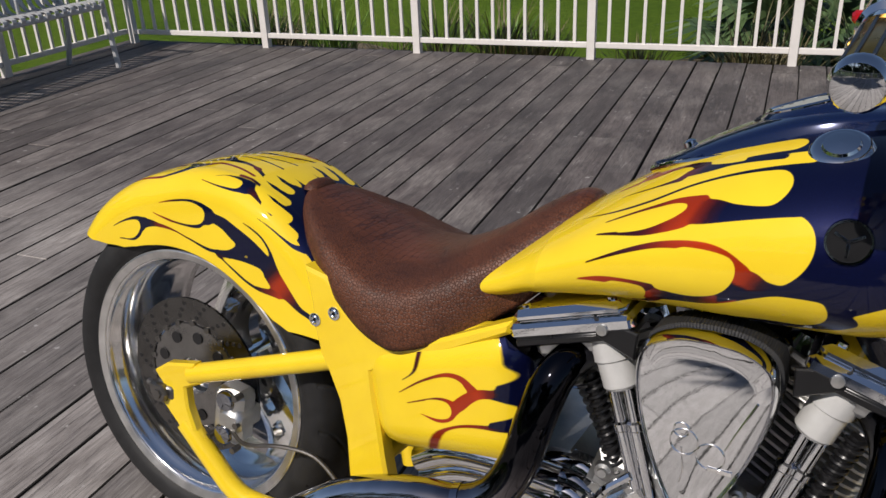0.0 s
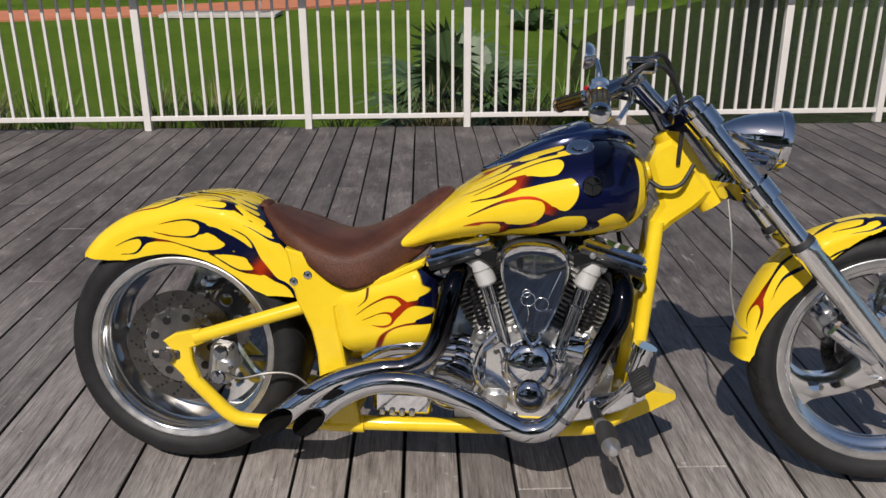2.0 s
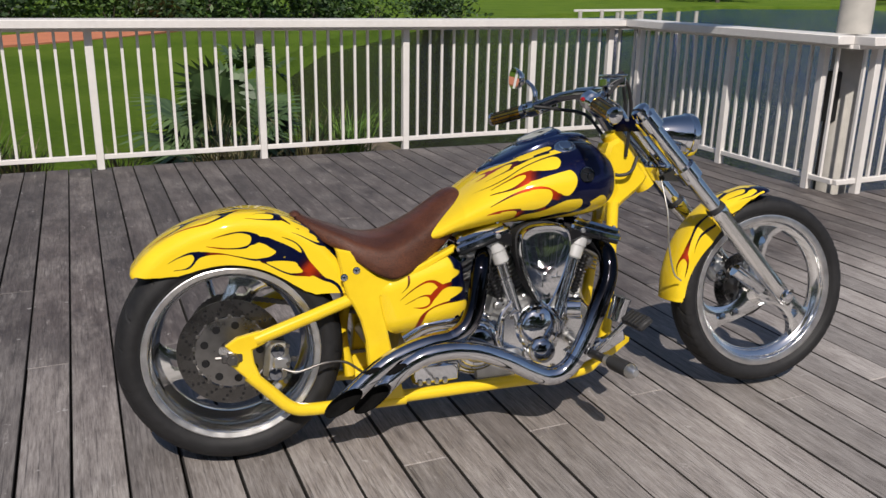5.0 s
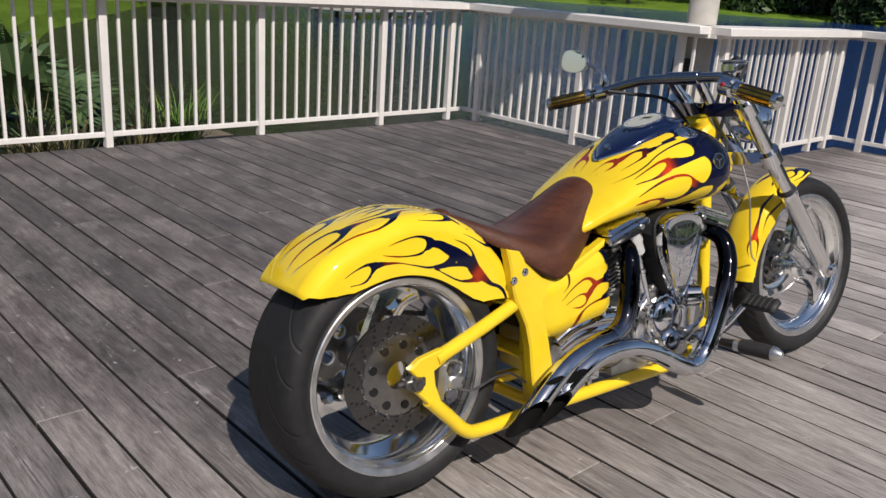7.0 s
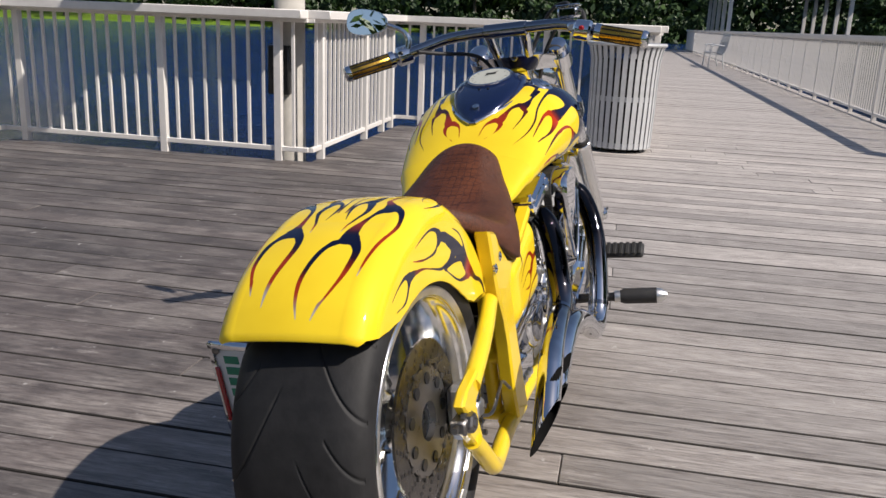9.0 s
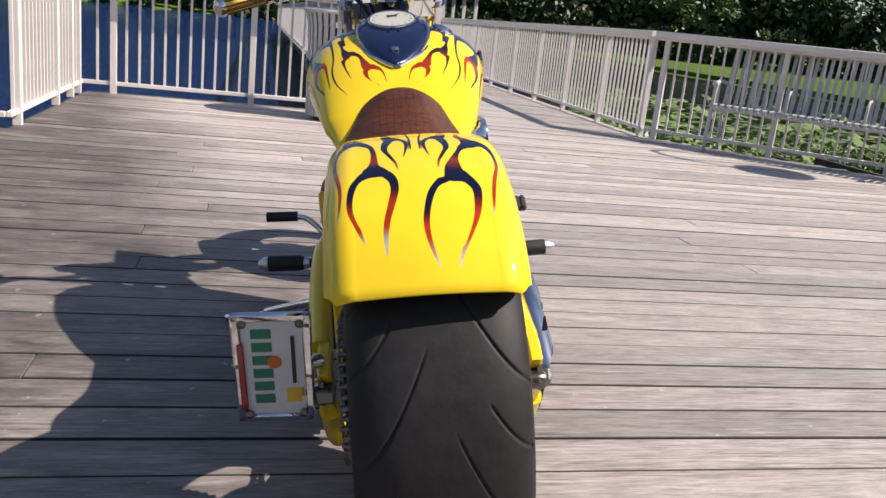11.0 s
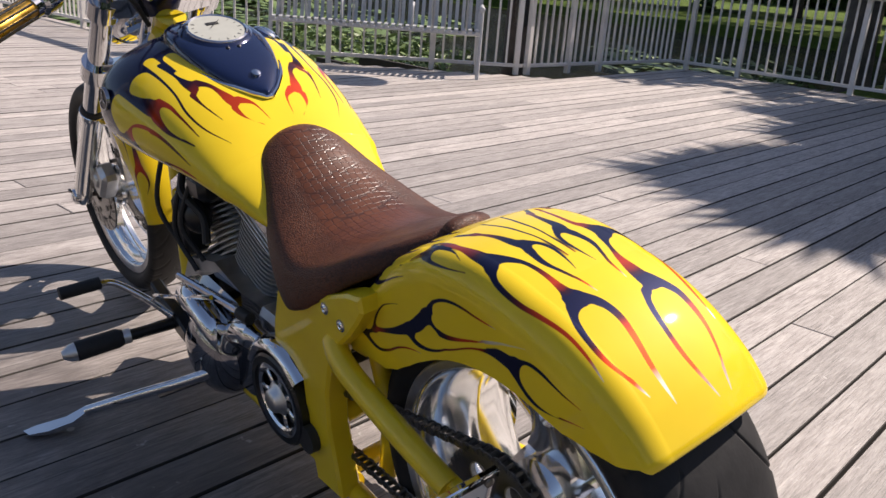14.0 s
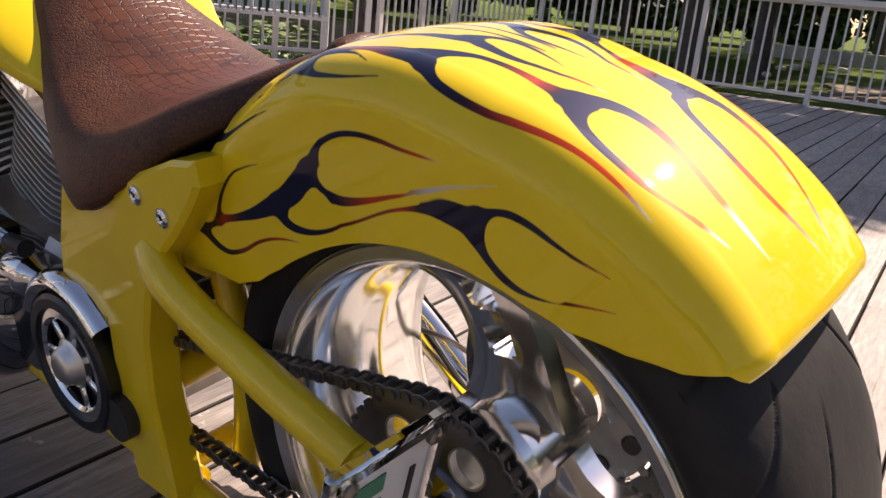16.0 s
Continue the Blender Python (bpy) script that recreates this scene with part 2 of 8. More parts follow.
def cast_metal(name, color, rough, bump=0.25, scale=260):
    M = Mat(name, color, rough, 1.0)
    v = M.coords()
    f = M.noise(v, 26, 5)
    M.color(M.ramp(f, [(0.3, tuple(c * 0.72 for c in color)), (0.7, color)]))
    M.rough(M.math("MULTIPLY_ADD", f, 0.25, rough - 0.12))
    M.bump(M.noise(v, scale, 3), bump, 0.0015)
    return M.m


def deck_wood():
    """Weathered grey boards: grain along y, bleached and stained patches, nail-dark pores."""
    M = Mat("weathered_boards", (0.2, 0.18, 0.16), 0.5, 0.0, Specular_IOR_Level=1.0)
    v = M.coords((1, 1, 1), "Object", True)
    g = M.coords((40, 3.6, 30), "Object", True)
    fine = M.noise(g, 3.2, 9, 0.72)
    hair = M.noise(M.coords((170, 3.4, 60), "Object", True), 3.0, 4, 0.6)
    streak = M.noise(M.coords((12, 2.0, 8), "Object", True), 2.2, 6, 0.68)
    patch = M.noise(M.coords((1.6, 0.8, 1), "Object", True), 3.4, 6, 0.7)
    info = M.node("ShaderNodeObjectInfo").outputs["Random"]
    tone = M.ramp(M.math("MULTIPLY_ADD", streak, 0.45, M.math("MULTIPLY_ADD", fine, 0.40, M.math("MULTIPLY", hair, 0.15))),
                  [(0.33, (0.031, 0.023, 0.020)), (0.46, (0.084, 0.067, 0.060)), (0.57, (0.154, 0.130, 0.119)), (0.70, (0.30, 0.275, 0.260))])
    blotch = M.noise(M.node("ShaderNodeNewGeometry").outputs["Position"], 1.7, 5, 0.65)
    tone = M.mix(1.0, tone, M.ramp(blotch, [(0.36, (0.58, 0.57, 0.57)), (0.58, (0.98, 0.98, 0.98))]), "MULTIPLY")
    worn = M.ramp(patch, [(0.46, 0.0), (0.66, 1.0)])
    tone = M.mix(M.math("MULTIPLY", worn, 0.62), tone, M.mix(M.ramp(fine, [(0.35, 0.0), (0.65, 1.0)]), (0.10, 0.085, 0.075), (0.38, 0.345, 0.315)))
    tone = M.mix(M.math("MULTIPLY", M.math("GREATER_THAN", info, 0.95), 0.10), tone, (0.36, 0.33, 0.30))
    crack = M.ramp(M.noise(M.coords((70, 0.9, 40), "Object", True), 3.0, 6, 0.7), [(0.57, 0.0), (0.63, 1.0)])
    # deck and boardwalk turn paler towards +x and -y, darker on the pond side
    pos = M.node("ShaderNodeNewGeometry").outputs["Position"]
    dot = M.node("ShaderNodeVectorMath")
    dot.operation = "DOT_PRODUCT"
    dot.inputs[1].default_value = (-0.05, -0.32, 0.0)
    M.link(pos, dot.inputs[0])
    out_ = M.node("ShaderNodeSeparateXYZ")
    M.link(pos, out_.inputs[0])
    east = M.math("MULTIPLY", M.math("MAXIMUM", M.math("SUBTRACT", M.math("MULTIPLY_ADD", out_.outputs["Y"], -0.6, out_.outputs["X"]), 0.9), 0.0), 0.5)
    pale_mask = M.math("MULTIPLY_ADD", M.noise(pos, 0.5, 4), 2.0, M.math("ADD", east, M.math("SUBTRACT", dot.outputs["Value"], M.math("MULTIPLY_ADD", M.math("MAXIMUM", M.math("SUBTRACT", out_.outputs["Y"], 0.7), 0.0), 0.7, 0.50))))
    pale_mask = M.ramp(pale_mask, [(0.0, 0.0), (1.0, 1.0)])
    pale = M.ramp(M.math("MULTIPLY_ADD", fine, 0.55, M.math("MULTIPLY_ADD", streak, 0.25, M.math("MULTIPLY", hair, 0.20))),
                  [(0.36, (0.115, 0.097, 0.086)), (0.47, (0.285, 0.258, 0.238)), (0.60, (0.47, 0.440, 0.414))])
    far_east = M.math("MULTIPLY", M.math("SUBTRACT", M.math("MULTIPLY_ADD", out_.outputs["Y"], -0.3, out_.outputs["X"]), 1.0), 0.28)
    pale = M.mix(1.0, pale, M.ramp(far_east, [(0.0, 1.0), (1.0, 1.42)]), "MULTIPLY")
    pond_tone = M.ramp(M.math("MULTIPLY", M.math("SUBTRACT", out_.outputs["Y"], 0.8), 0.4), [(0.0, 1.0), (1.0, 0.72)])
    tone = M.mix(M.math("MULTIPLY", pale_mask, 0.78), M.mix(1.0, tone, pond_tone, "MULTIPLY"), pale)
    tone = M.mix(1.0, tone, M.ramp(info, [(0.0, 0.72), (0.5, 0.97), (1.0, 1.18)]), "MULTIPLY")
    # scuffs along the boards where the grey skin has been rubbed pale
    scuff = M.ramp(M.noise(M.coords((7, 1.5, 5), "Object", True), 2.0, 7, 0.72), [(0.60, 0.0), (0.68, 1.0)])
    scuff = M.math("MULTIPLY", scuff, M.ramp(fine, [(0.40, 0.0), (0.56, 1.0)]))
    tone = M.mix(M.math("MULTIPLY", scuff, 0.55), tone, (0.42, 0.39, 0.365))
    tone = M.mix(M.math("MULTIPLY", crack, 0.70), tone, (0.024, 0.019, 0.016))
    # scattered droppings and stains
    spot = M.ramp(M.noise(pos, 16.0, 3, 0.7), [(0.67, 0.0), (0.71, 1.0)])
    tone = M.mix(M.math("MULTIPLY", spot, 0.6), tone, (0.48, 0.46, 0.44))
    M.color(tone)
    M.rough(M.math("MULTIPLY_ADD", fine, 0.22, 0.50))
    M.bump(fine, 0.6, 0.004)
    M.bump(hair, 0.25, 0.002)
    M.bump(crack, -0.4, 0.003)
    return M.m


def grass_mat(name, a, b, c):
    M = Mat(name, b, 0.9, 0.0, Specular_IOR_Level=0.08)
    v = M.coords()
    big, small = M.noise(v, 0.35, 5), M.noise(v, 14, 6, 0.7)
    M.color(M.ramp(M.math("MULTIPLY_ADD", big, 0.5, M.math("MULTIPLY", small, 0.5)), [(0.33, a), (0.5, b), (0.68, c)]))
    M.bump(M.noise(v, 60, 4, 0.8), 0.8, 0.05)
    return M.m


def water_mat():
    M = Mat("pond_water", (0.012, 0.022, 0.028), 0.04, 0.0, IOR=1.33, Specular_IOR_Level=0.35)
    pos = M.node("ShaderNodeNewGeometry").outputs["Position"]
    dot = M.node("ShaderNodeVectorMath")
    dot.operation = "DOT_PRODUCT"
    dot.inputs[1].default_value = (0.95, -0.30, 0.0)
    M.link(pos, dot.inputs[0])
    # brown by the lawn paints in reflected trees, blue further out reflected sky
    sep = M.node("ShaderNodeSeparateXYZ")
    M.link(pos, sep.inputs[0])
    blue_fade = M.math("MINIMUM", M.math("MULTIPLY_ADD", sep.outputs["Y"], 0.35, 1.6), 1.0)
    M.color(M.ramp(M.math("MINIMUM", blue_fade, M.math("MULTIPLY_ADD", dot.outputs["Value"], 0.16, -0.35)), [(0.0, (0.026, 0.022, 0.013)), (1.0, (0.008, 0.036, 0.155))]))
    w = M.noise(M.coords((1.0, 2.2, 1)), 3.2, 4, 0.6)
    w2 = M.noise(M.coords((1.0, 1.8, 1)), 11.0, 3, 0.55)
    M.bump(w, 1.0, 0.42)
    M.bump(w2, 1.0, 0.13)
    return M.m


def leaf_mat(name, a, b):
    M = Mat(name, a, 0.5, 0.0, Specular_IOR_Level=0.4)
    geo = M.node("ShaderNodeNewGeometry")
    M.color(M.ramp(geo.outputs["Random Per Island"], [(0.0, a), (0.6, tuple((x + y) / 2 for x, y in zip(a, b))), (1.0, b)]))
    return M.m


FLAME, PAINT, HIDE = flame_paint(), plain_yellow(), leather()
CHROME, DARKCHROME = chrome("chrome", (0.70, 0.71, 0.73), 0.03), chrome("smoked_chrome", (0.30, 0.31, 0.34), 0.06)
POLISH = chrome("polished_aluminium", (0.86, 0.86, 0.85), 0.12)
PIPE = heated_chrome()
BRUSHED = cast_metal("brushed_aluminium", (0.72, 0.72, 0.71), 0.38, 0.1, 400)
LIP = cast_metal("brushed_lip", (0.80, 0.79, 0.78), 0.34, 0.05, 400)
CERAMIC = speckled("silver_enamel", (0.62, 0.62, 0.61), 0.35, 0.3, 50, 0.08)
CAST = cast_metal("cast_aluminium", (0.62, 0.62, 0.61), 0.46, 0.35)
STEEL = cast_metal("dark_steel", (0.22, 0.21, 0.20), 0.38, 0.2)
DISC = cast_metal("worn_disc_steel", (0.15, 0.145, 0.14), 0.26, 0.1, 300)
FINS = speckled("silver_fin_paint", (0.46, 0.46, 0.45), 0.42, 0.45, 60, 0.1)
CARRIER = cast_metal("disc_carrier_steel", (0.32, 0.31, 0.30), 0.30, 0.1, 300)
RUBBER = speckled("black_rubber", (0.018, 0.018, 0.019), 0.62, 0.0, 60, 0.35, 0.12, 0.15)
TYRE = speckled("tyre_rubber", (0.015, 0.015, 0.016), 0.62, 0.0, 45, 0.4, 0.14, 0.2, Specular_IOR_Level=0.3)
SOOT = speckled("soot", (0.006, 0.006, 0.006), 0.9, 0.0, 60, 0.3, 0.05, 0.1, Specular_IOR_Level=0.05)
BLACK = speckled("black_enamel", (0.008, 0.008, 0.009), 0.30, 0.0, 40, 0.3, 0.1)
BLUE = Mat("navy_metallic", (0.005, 0.013, 0.058), 0.14, 0.35, Coat_Weight=1.0, Coat_Roughness=0.03).m
GOLD = cast_metal("gold_anodised", (0.62, 0.36, 0.06), 0.28, 0.1, 300)
DIAL = speckled("dial_face", (0.40, 0.41, 0.37), 0.45, 0.0, 80, 0.06, 0.1)
INK = speckled("black_ink", (0.02, 0.02, 0.02), 0.5)
GREYINK = speckled("grey_ink", (0.14, 0.14, 0.13), 0.5)
GREENINK = speckled("green_ink", (0.02, 0.20, 0.12), 0.5)
ORANGE = speckled("orange_ink", (0.65, 0.16, 0.03), 0.5)
STICKER = speckled("yellow_sticker", (0.75, 0.48, 0.03), 0.5)
REDLENS = Mat("red_lens", (0.30, 0.008, 0.012), 0.15, 0.0, Coat_Weight=0.6).m
PLATEWHITE = speckled("plate_enamel", (0.62, 0.64, 0.66), 0.35, 0.0, 60, 0.06)
LENS = Mat("lamp_glass", (0.85, 0.88, 0.9), 0.06, 0.0, Transmission_Weight=0.6, IOR=1.45).m
MIRROR = Mat("mirror_glass", (0.85, 0.87, 0.9), 0.01, 1.0).m
WHITE = speckled("cream_powder_coat", (0.70, 0.675, 0.645), 0.42, 0.0, 24, 0.07, 0.1, 0.04)
GREY = speckled("grey_powder_coat", (0.46, 0.47, 0.48), 0.42, 0.0, 30, 0.14, 0.1, 0.06)
WOOD = deck_wood()
# near black; on the boards' sides this colour stands in for gap shade
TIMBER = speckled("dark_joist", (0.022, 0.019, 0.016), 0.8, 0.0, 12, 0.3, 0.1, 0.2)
LAWN = grass_mat("lawn", (0.050, 0.100, 0.010), (0.105, 0.180, 0.018), (0.160, 0.225, 0.032))
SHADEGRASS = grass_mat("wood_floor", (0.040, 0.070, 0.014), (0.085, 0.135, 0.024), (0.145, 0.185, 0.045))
WATER = water_mat()
BARK = speckled("bark", (0.085, 0.068, 0.055), 0.85, 0.0, 9, 0.45, 0.1, 0.8)
LEAF = leaf_mat("leaf_green", (0.022, 0.055, 0.012), (0.085, 0.15, 0.03))
PAD = leaf_mat("pad_green", (0.05, 0.10, 0.02), (0.17, 0.24, 0.07))
LEAFDARK = leaf_mat("leaf_dark", (0.012, 0.03, 0.01), (0.045, 0.085, 0.02))
PALM = leaf_mat("palm_green", (0.03, 0.062, 0.022), (0.10, 0.16, 0.06))
STRAW = leaf_mat("dry_grass", (0.05, 0.06, 0.02), (0.20, 0.16, 0.08))
BLADE = leaf_mat("grass_blade", (0.06, 0.15, 0.015), (0.17, 0.28, 0.04))
BRICK = speckled("brick_path", (0.52, 0.19, 0.10), 0.75, 0.0, 22, 0.2, 0.1, 0.2)
REDWALL = speckled("red_brown_render", (0.20, 0.062, 0.045), 0.8, 0.0, 14, 0.2, 0.1, 0.1)
CONCRETE = speckled("concrete", (0.45, 0.43, 0.40), 0.8, 0.0, 8, 0.2, 0.1, 0.2)
SOIL = speckled("dry_mulch", (0.135, 0.108, 0.070), 0.9, 0.0, 30, 0.5, 0.05, 0.8)
PILE = speckled("grey_piling", (0.42, 0.40, 0.36), 0.7, 0.0, 10, 0.2, 0.1, 0.3)

# ---------------------------------------------------------------- the deck and its railings
DECK = pose(0, 0, 0, 0, 0, 8.3)         # u along the pond-side railing, v across the boards' ends
U0, U1, V0, V1 = -3.8714, 4.26, -8.52, 4.12


def place(u, v, z=0.0, turn=0.0):
    return DECK @ pose(u, v, z, 0, 0, turn)


def railing(a, b, posts, label, near=True, picket_gap=0.106, cap=0.27):
    """A run of square-bar railing from a to b (deck plan): posts, bars, bottom and top rail."""
    a, b = Vector((*a, 0)), Vector((*b, 0))
    d = b - a
    n, turn = d.length, math.degrees(math.atan2(d.y, d.x))
    root = thing("railing", place(a.x, a.y, 0, turn), label, "railing", "railings round the deck")
    s = Shape().box((n / 2, 0, 1.004), (n, cap, 0.058), 0.005)
    s.box((n / 2, 0, 0.963), (n, 0.05, 0.026), 0.002)
    part("top_rail", s, WHITE, root)
    part("bottom_rail", Shape().box((n / 2, 0, 0.085), (n, 0.032, 0.034), 0.003), WHITE, root)
    post0, bar0, bars, stops = None, None, [], [p for p in posts if 0 <= p <= n]
    for p in stops:
        if post0 is None:
            post0 = part("post", Shape().box((0, 0, 0.478), (0.052, 0.052, 0.965), 0.003), WHITE, root, m=pose(p, 0, 0))
        else:
            twin(post0, pose(p, 0, 0), root)
    marks = sorted(set([0.0, n] + stops))
    for p, q in zip(marks, marks[1:]):
        k = max(0, round((q - p) / picket_gap) - 1)
        bars += [p + (q - p) * (i + 1) / (k + 1) for i in range(k)]
    if near:
        for x in bars[:300]:
            if bar0 is None:
                bar0 = part("baluster", Shape().box((0, 0, 0.532), (0.019, 0.019, 0.87)), WHITE, root, m=pose(x, 0, 0), sharp=0)
            else:
                twin(bar0, pose(x, 0, 0), root)
        bars = bars[300:]
    if bars:
        s = Shape()
        for x in bars:
            s.box((x, 0, 0.532), (0.019, 0.019, 0.87))
        tagged(part("balusters", s, WHITE, root, sharp=0), kind="stuff")
    return root


step = 1.167
railing((-3.78, 4.03), (4.27, 4.16), [0.06] + [4.73 + step * k for k in range(-3, 3)] + [7.85], "cream metal railing between deck and lawn")
railing((4.27, 4.16), (4.23, 1.70), [0.19, 1.35, 2.24], "cream metal railing above the pond beside a lamp")
railing((4.23, 1.68), (6.60, 1.72), [0.2, 1.32, 1.88, 2.2], "cream metal railing of the jutting deck corner")
railing((6.60, 1.72), (6.56, -0.70), [0.26, 1.42, 2.40], "cream metal railing behind the litter bin")
railing((6.56, -0.70), (46, -0.70), [1.17 * k for k in range(1, 34)], "long cream railing along the boardwalk", cap=0.13)
railing((6.62, -3.52), (46, -3.52), [0.04] + [1.17 * k for k in range(1, 34)], "long shaded cream railing along the boardwalk", cap=0.13)
railing((6.60, -3.53), (4.56, -5.86), [0.10, 1.2, 2.2, 3.04], "cream metal railing behind the grey bench")
railing((4.56, -5.88), (4.30, -8.50), [0.06, 0.68, 1.2, 2.66], "shaded cream railing beside a lamp post")
railing((4.30, -8.50), (-3.78, -8.50), [0.16, 0.8, 2.04, 3.2, 4.37, 5.54, 6.7, 7.87], "cream metal railing in front of the trees")
railing((-3.78, 4.03), (-3.78, -0.9), [1.16, 2.32, 3.48, 4.64, 4.9], "cream metal railing behind a bench")
railing((-3.78, -3.5), (-3.78, -8.50), [0.03, 1.2, 2.36, 3.5, 4.7], "cream metal railing beside the way to the lawn")


def slat_bench(m, label, length=1.84):
    """A steel park bench whose seat and back are one row of bent flat straps."""
    root = thing("park_bench", m @ Matrix.Diagonal((1, 0.86, 1, 1)), label, "bench", "steel park benches")
    prof = [(0.02, 0.395), (0.035, 0.42), (0.01, 0.44), (-0.10, 0.435), (-0.25, 0.415), (-0.38, 0.405), (-0.43, 0.43), (-0.46, 0.50),
            (-0.50, 0.70), (-0.545, 0.91), (-0.565, 0.965), (-0.595, 0.955)]
    path = spline([(0, y, z) for y, z in prof], 2)
    s = Shape()
    rings = []
    for i, p in enumerate(path):
        t = (path[min(i + 1, len(path) - 1)] - path[max(i - 1, 0)]).normalized()
        nrm = Vector((0, -t.z, t.y))
        rings.append([p + Vector((x, 0, 0)) + nrm * k for x, k in ((-0.016, -0.003), (0.016, -0.003), (0.016, 0.003), (-0.016, 0.003))])
    s.loft(rings)
    first, n = None, int(length / 0.064)
    for i in range(n):
        x = 0.05 + (length - 0.10) * i / (n - 1)
        first = part("strap", s, GREY, root, m=pose(x, 0, 0)) if first is None else (twin(first, pose(x, 0, 0), root), first)[1]
    part("seat_rail", Shape().rod((0.02, 0.015, 0.40), (length - 0.02, 0.015, 0.40), 0.016), GREY, root)
    part("back_rail", Shape().rod((0.02, -0.582, 0.95), (length - 0.02, -0.582, 0.95), 0.016), GREY, root)
    part("under_rail", Shape().rod((0.02, -0.36, 0.385), (length - 0.02, -0.36, 0.385), 0.014), GREY, root)
    frame_ = Shape()
    frame_.tube(spline([(0, 0.04, 0.0), (0, 0.02, 0.2), (0, 0.0, 0.40), (0, -0.02, 0.56), (0, -0.06, 0.625), (0, -0.20, 0.64), (0, -0.40, 0.62), (0, -0.50, 0.60)], 4), 0.019, 8)
    frame_.tube(spline([(0, -0.46, 0.0), (0, -0.40, 0.2), (0, -0.40, 0.40), (0, -0.49, 0.66), (0, -0.57, 0.955)], 4), 0.019, 8)
    frame_.rod((0, 0.01, 0.39), (0, -0.41, 0.385), 0.016, 8)
    frame_.box((0, 0.0, 0.62), (0.05, 0.07, 0.05), 0.01)
    e = part("end_frame", frame_, GREY, root, m=pose(0.02, 0, 0))
    twin(e, pose(length - 0.02, 0, 0), root)
    arm = Shape().tube(spline([(0, -0.10, 0.44), (0, -0.10, 0.56), (0, -0.16, 0.62), (0, -0.34, 0.62), (0, -0.49, 0.60)], 3), 0.012, 8)
    a = part("middle_arm", arm, GREY, root, m=pose(length / 3, 0, 0))
    twin(a, pose(2 * length / 3, 0, 0), root)
    return root


# front feet line and the way that each bench faces
slat_bench(place(4.47, -5.11, 0, 42.5), "grey steel strap bench standing before the railing", 1.94)
slat_bench(place(-3.24, 3.28, 0, -90), "grey steel strap bench in the deck corner")
slat_bench(place(23.8, -2.75, 0, 0), "grey steel strap bench far along the boardwalk")


def litter_bin(m):
    root = thing("litter_bin", m, "grey steel slatted litter bin with flared top on the boards", "litter bin")
    part("liner", Shape().lathe([(0.0, 0.04), (0.232, 0.04), (0.236, 0.74), (0.225, 0.75), (0.22, 0.10)], n=32), BLACK, root)
    prof = [(0.262, 0.035), (0.270, 0.30), (0.274, 0.60), (0.282, 0.76), (0.30, 0.845), (0.315, 0.872)]
    s = Shape()
    rings = [[(r, -0.019, z), (r, 0.019, z), (r + 0.006, 0.019, z), (r + 0.006, -0.019, z)] for r, z in prof]
    s.loft(rings)
    first = None
    for i in range(32):
        mm = pose(0, 0, 0, 0, 0, 360 / 32 * i)
        first = part("slat", s, GREY, root, m=mm) if first is None else (twin(first, mm, root), first)[1]
    ring = lambda r, z, t=0.012: Shape().lathe([(r - t, z - 0.02), (r + 0.003, z - 0.02), (r + 0.003, z + 0.02), (r - t, z + 0.02)], n=40, closed=True)
    part("bottom_ring", ring(0.258, 0.06), GREY, root)
    part("middle_ring", ring(0.268, 0.44), GREY, root)
    part("top_ring", Shape().lathe([(0.315 + 0.014 * math.cos(a), 0.875 + 0.014 * math.sin(a)) for a in np.linspace(0, 6.283, 9)[:-1]], n=40, closed=True), GREY, root)
    part("lid", Shape().lathe([(0.12, 0.80), (0.16, 0.845), (0.30, 0.865), (0.30, 0.875), (0.15, 0.875), (0.12, 0.86)], n=40, closed=True), GREY, root)
    f = part("foot", Shape().box((0.2, 0, 0.02), (0.05, 0.05, 0.04), 0.004), BLACK, root)
    for k in (120, 240):
        twin(f, pose(0, 0, 0, 0, 0, k), root)
    return root


litter_bin(place(5.99, -0.42))


def lamp_post(m, label, pile, top=1.6):
    root = thing("lamp_post", m, label, "lamp post", "lamp posts of the deck")
    part("piling", Shape().lathe([(0.0, top + 0.02), (0.09, top + 0.02), (0.105, top), (0.115, -1.6), (0.0, -1.6)], n=20), pile, root)
    part("pole", Shape().tube(spline([(0, 0, top - 0.05), (0, 0, 2.3), (0, 0, 2.95), (-0.06, 0.01, 3.12), (-0.20, 0.03, 3.22), (-0.42, 0.06, 3.14), (-0.58, 0.085, 2.90), (-0.655, 0.10, 2.60), (-0.66, 0.10, 2.43)], 4), 0.024, 12), WHITE, root)
    hang = pose(-0.66, 0.10, 0)
    part("shade", Shape().lathe([(0.0, 2.45), (0.12, 2.42), (0.31, 2.34), (0.315, 2.32), (0.0, 2.34)], hang, 28), GREY, root)
    part("bulb_glass", Shape().lathe([(0.0, 2.34), (0.07, 2.33), (0.08, 2.27), (0.05, 2.21), (0.0, 2.20)], hang, 16), LENS, root)
    part("control_box", Shape().box((-0.10, 0.03, 0.62), (0.10, 0.16, 0.34), 0.01), BLACK, root)
    part("conduit", Shape().rod((-0.10, 0.03, 0.45), (-0.10, 0.03, -0.4), 0.014, 8), BLACK, root)
    return root


lamp_post(place(4.47, 1.93), "low lamp on a pale piling outside the railing", PILE)
lamp_post(place(4.80, -6.02), "low lamp on a dark piling outside the railing", BARK, 0.9)

# boards
floor = thing("floor", DECK @ pose(0, 0, 0, 0, 0, -0.3), "weathered grey timber deck boards with dark gaps", "deck", kind="structure")
PITCH, WIDE = 0.1424, 0.1372
rng = random.Random(5)
board_mesh = {}


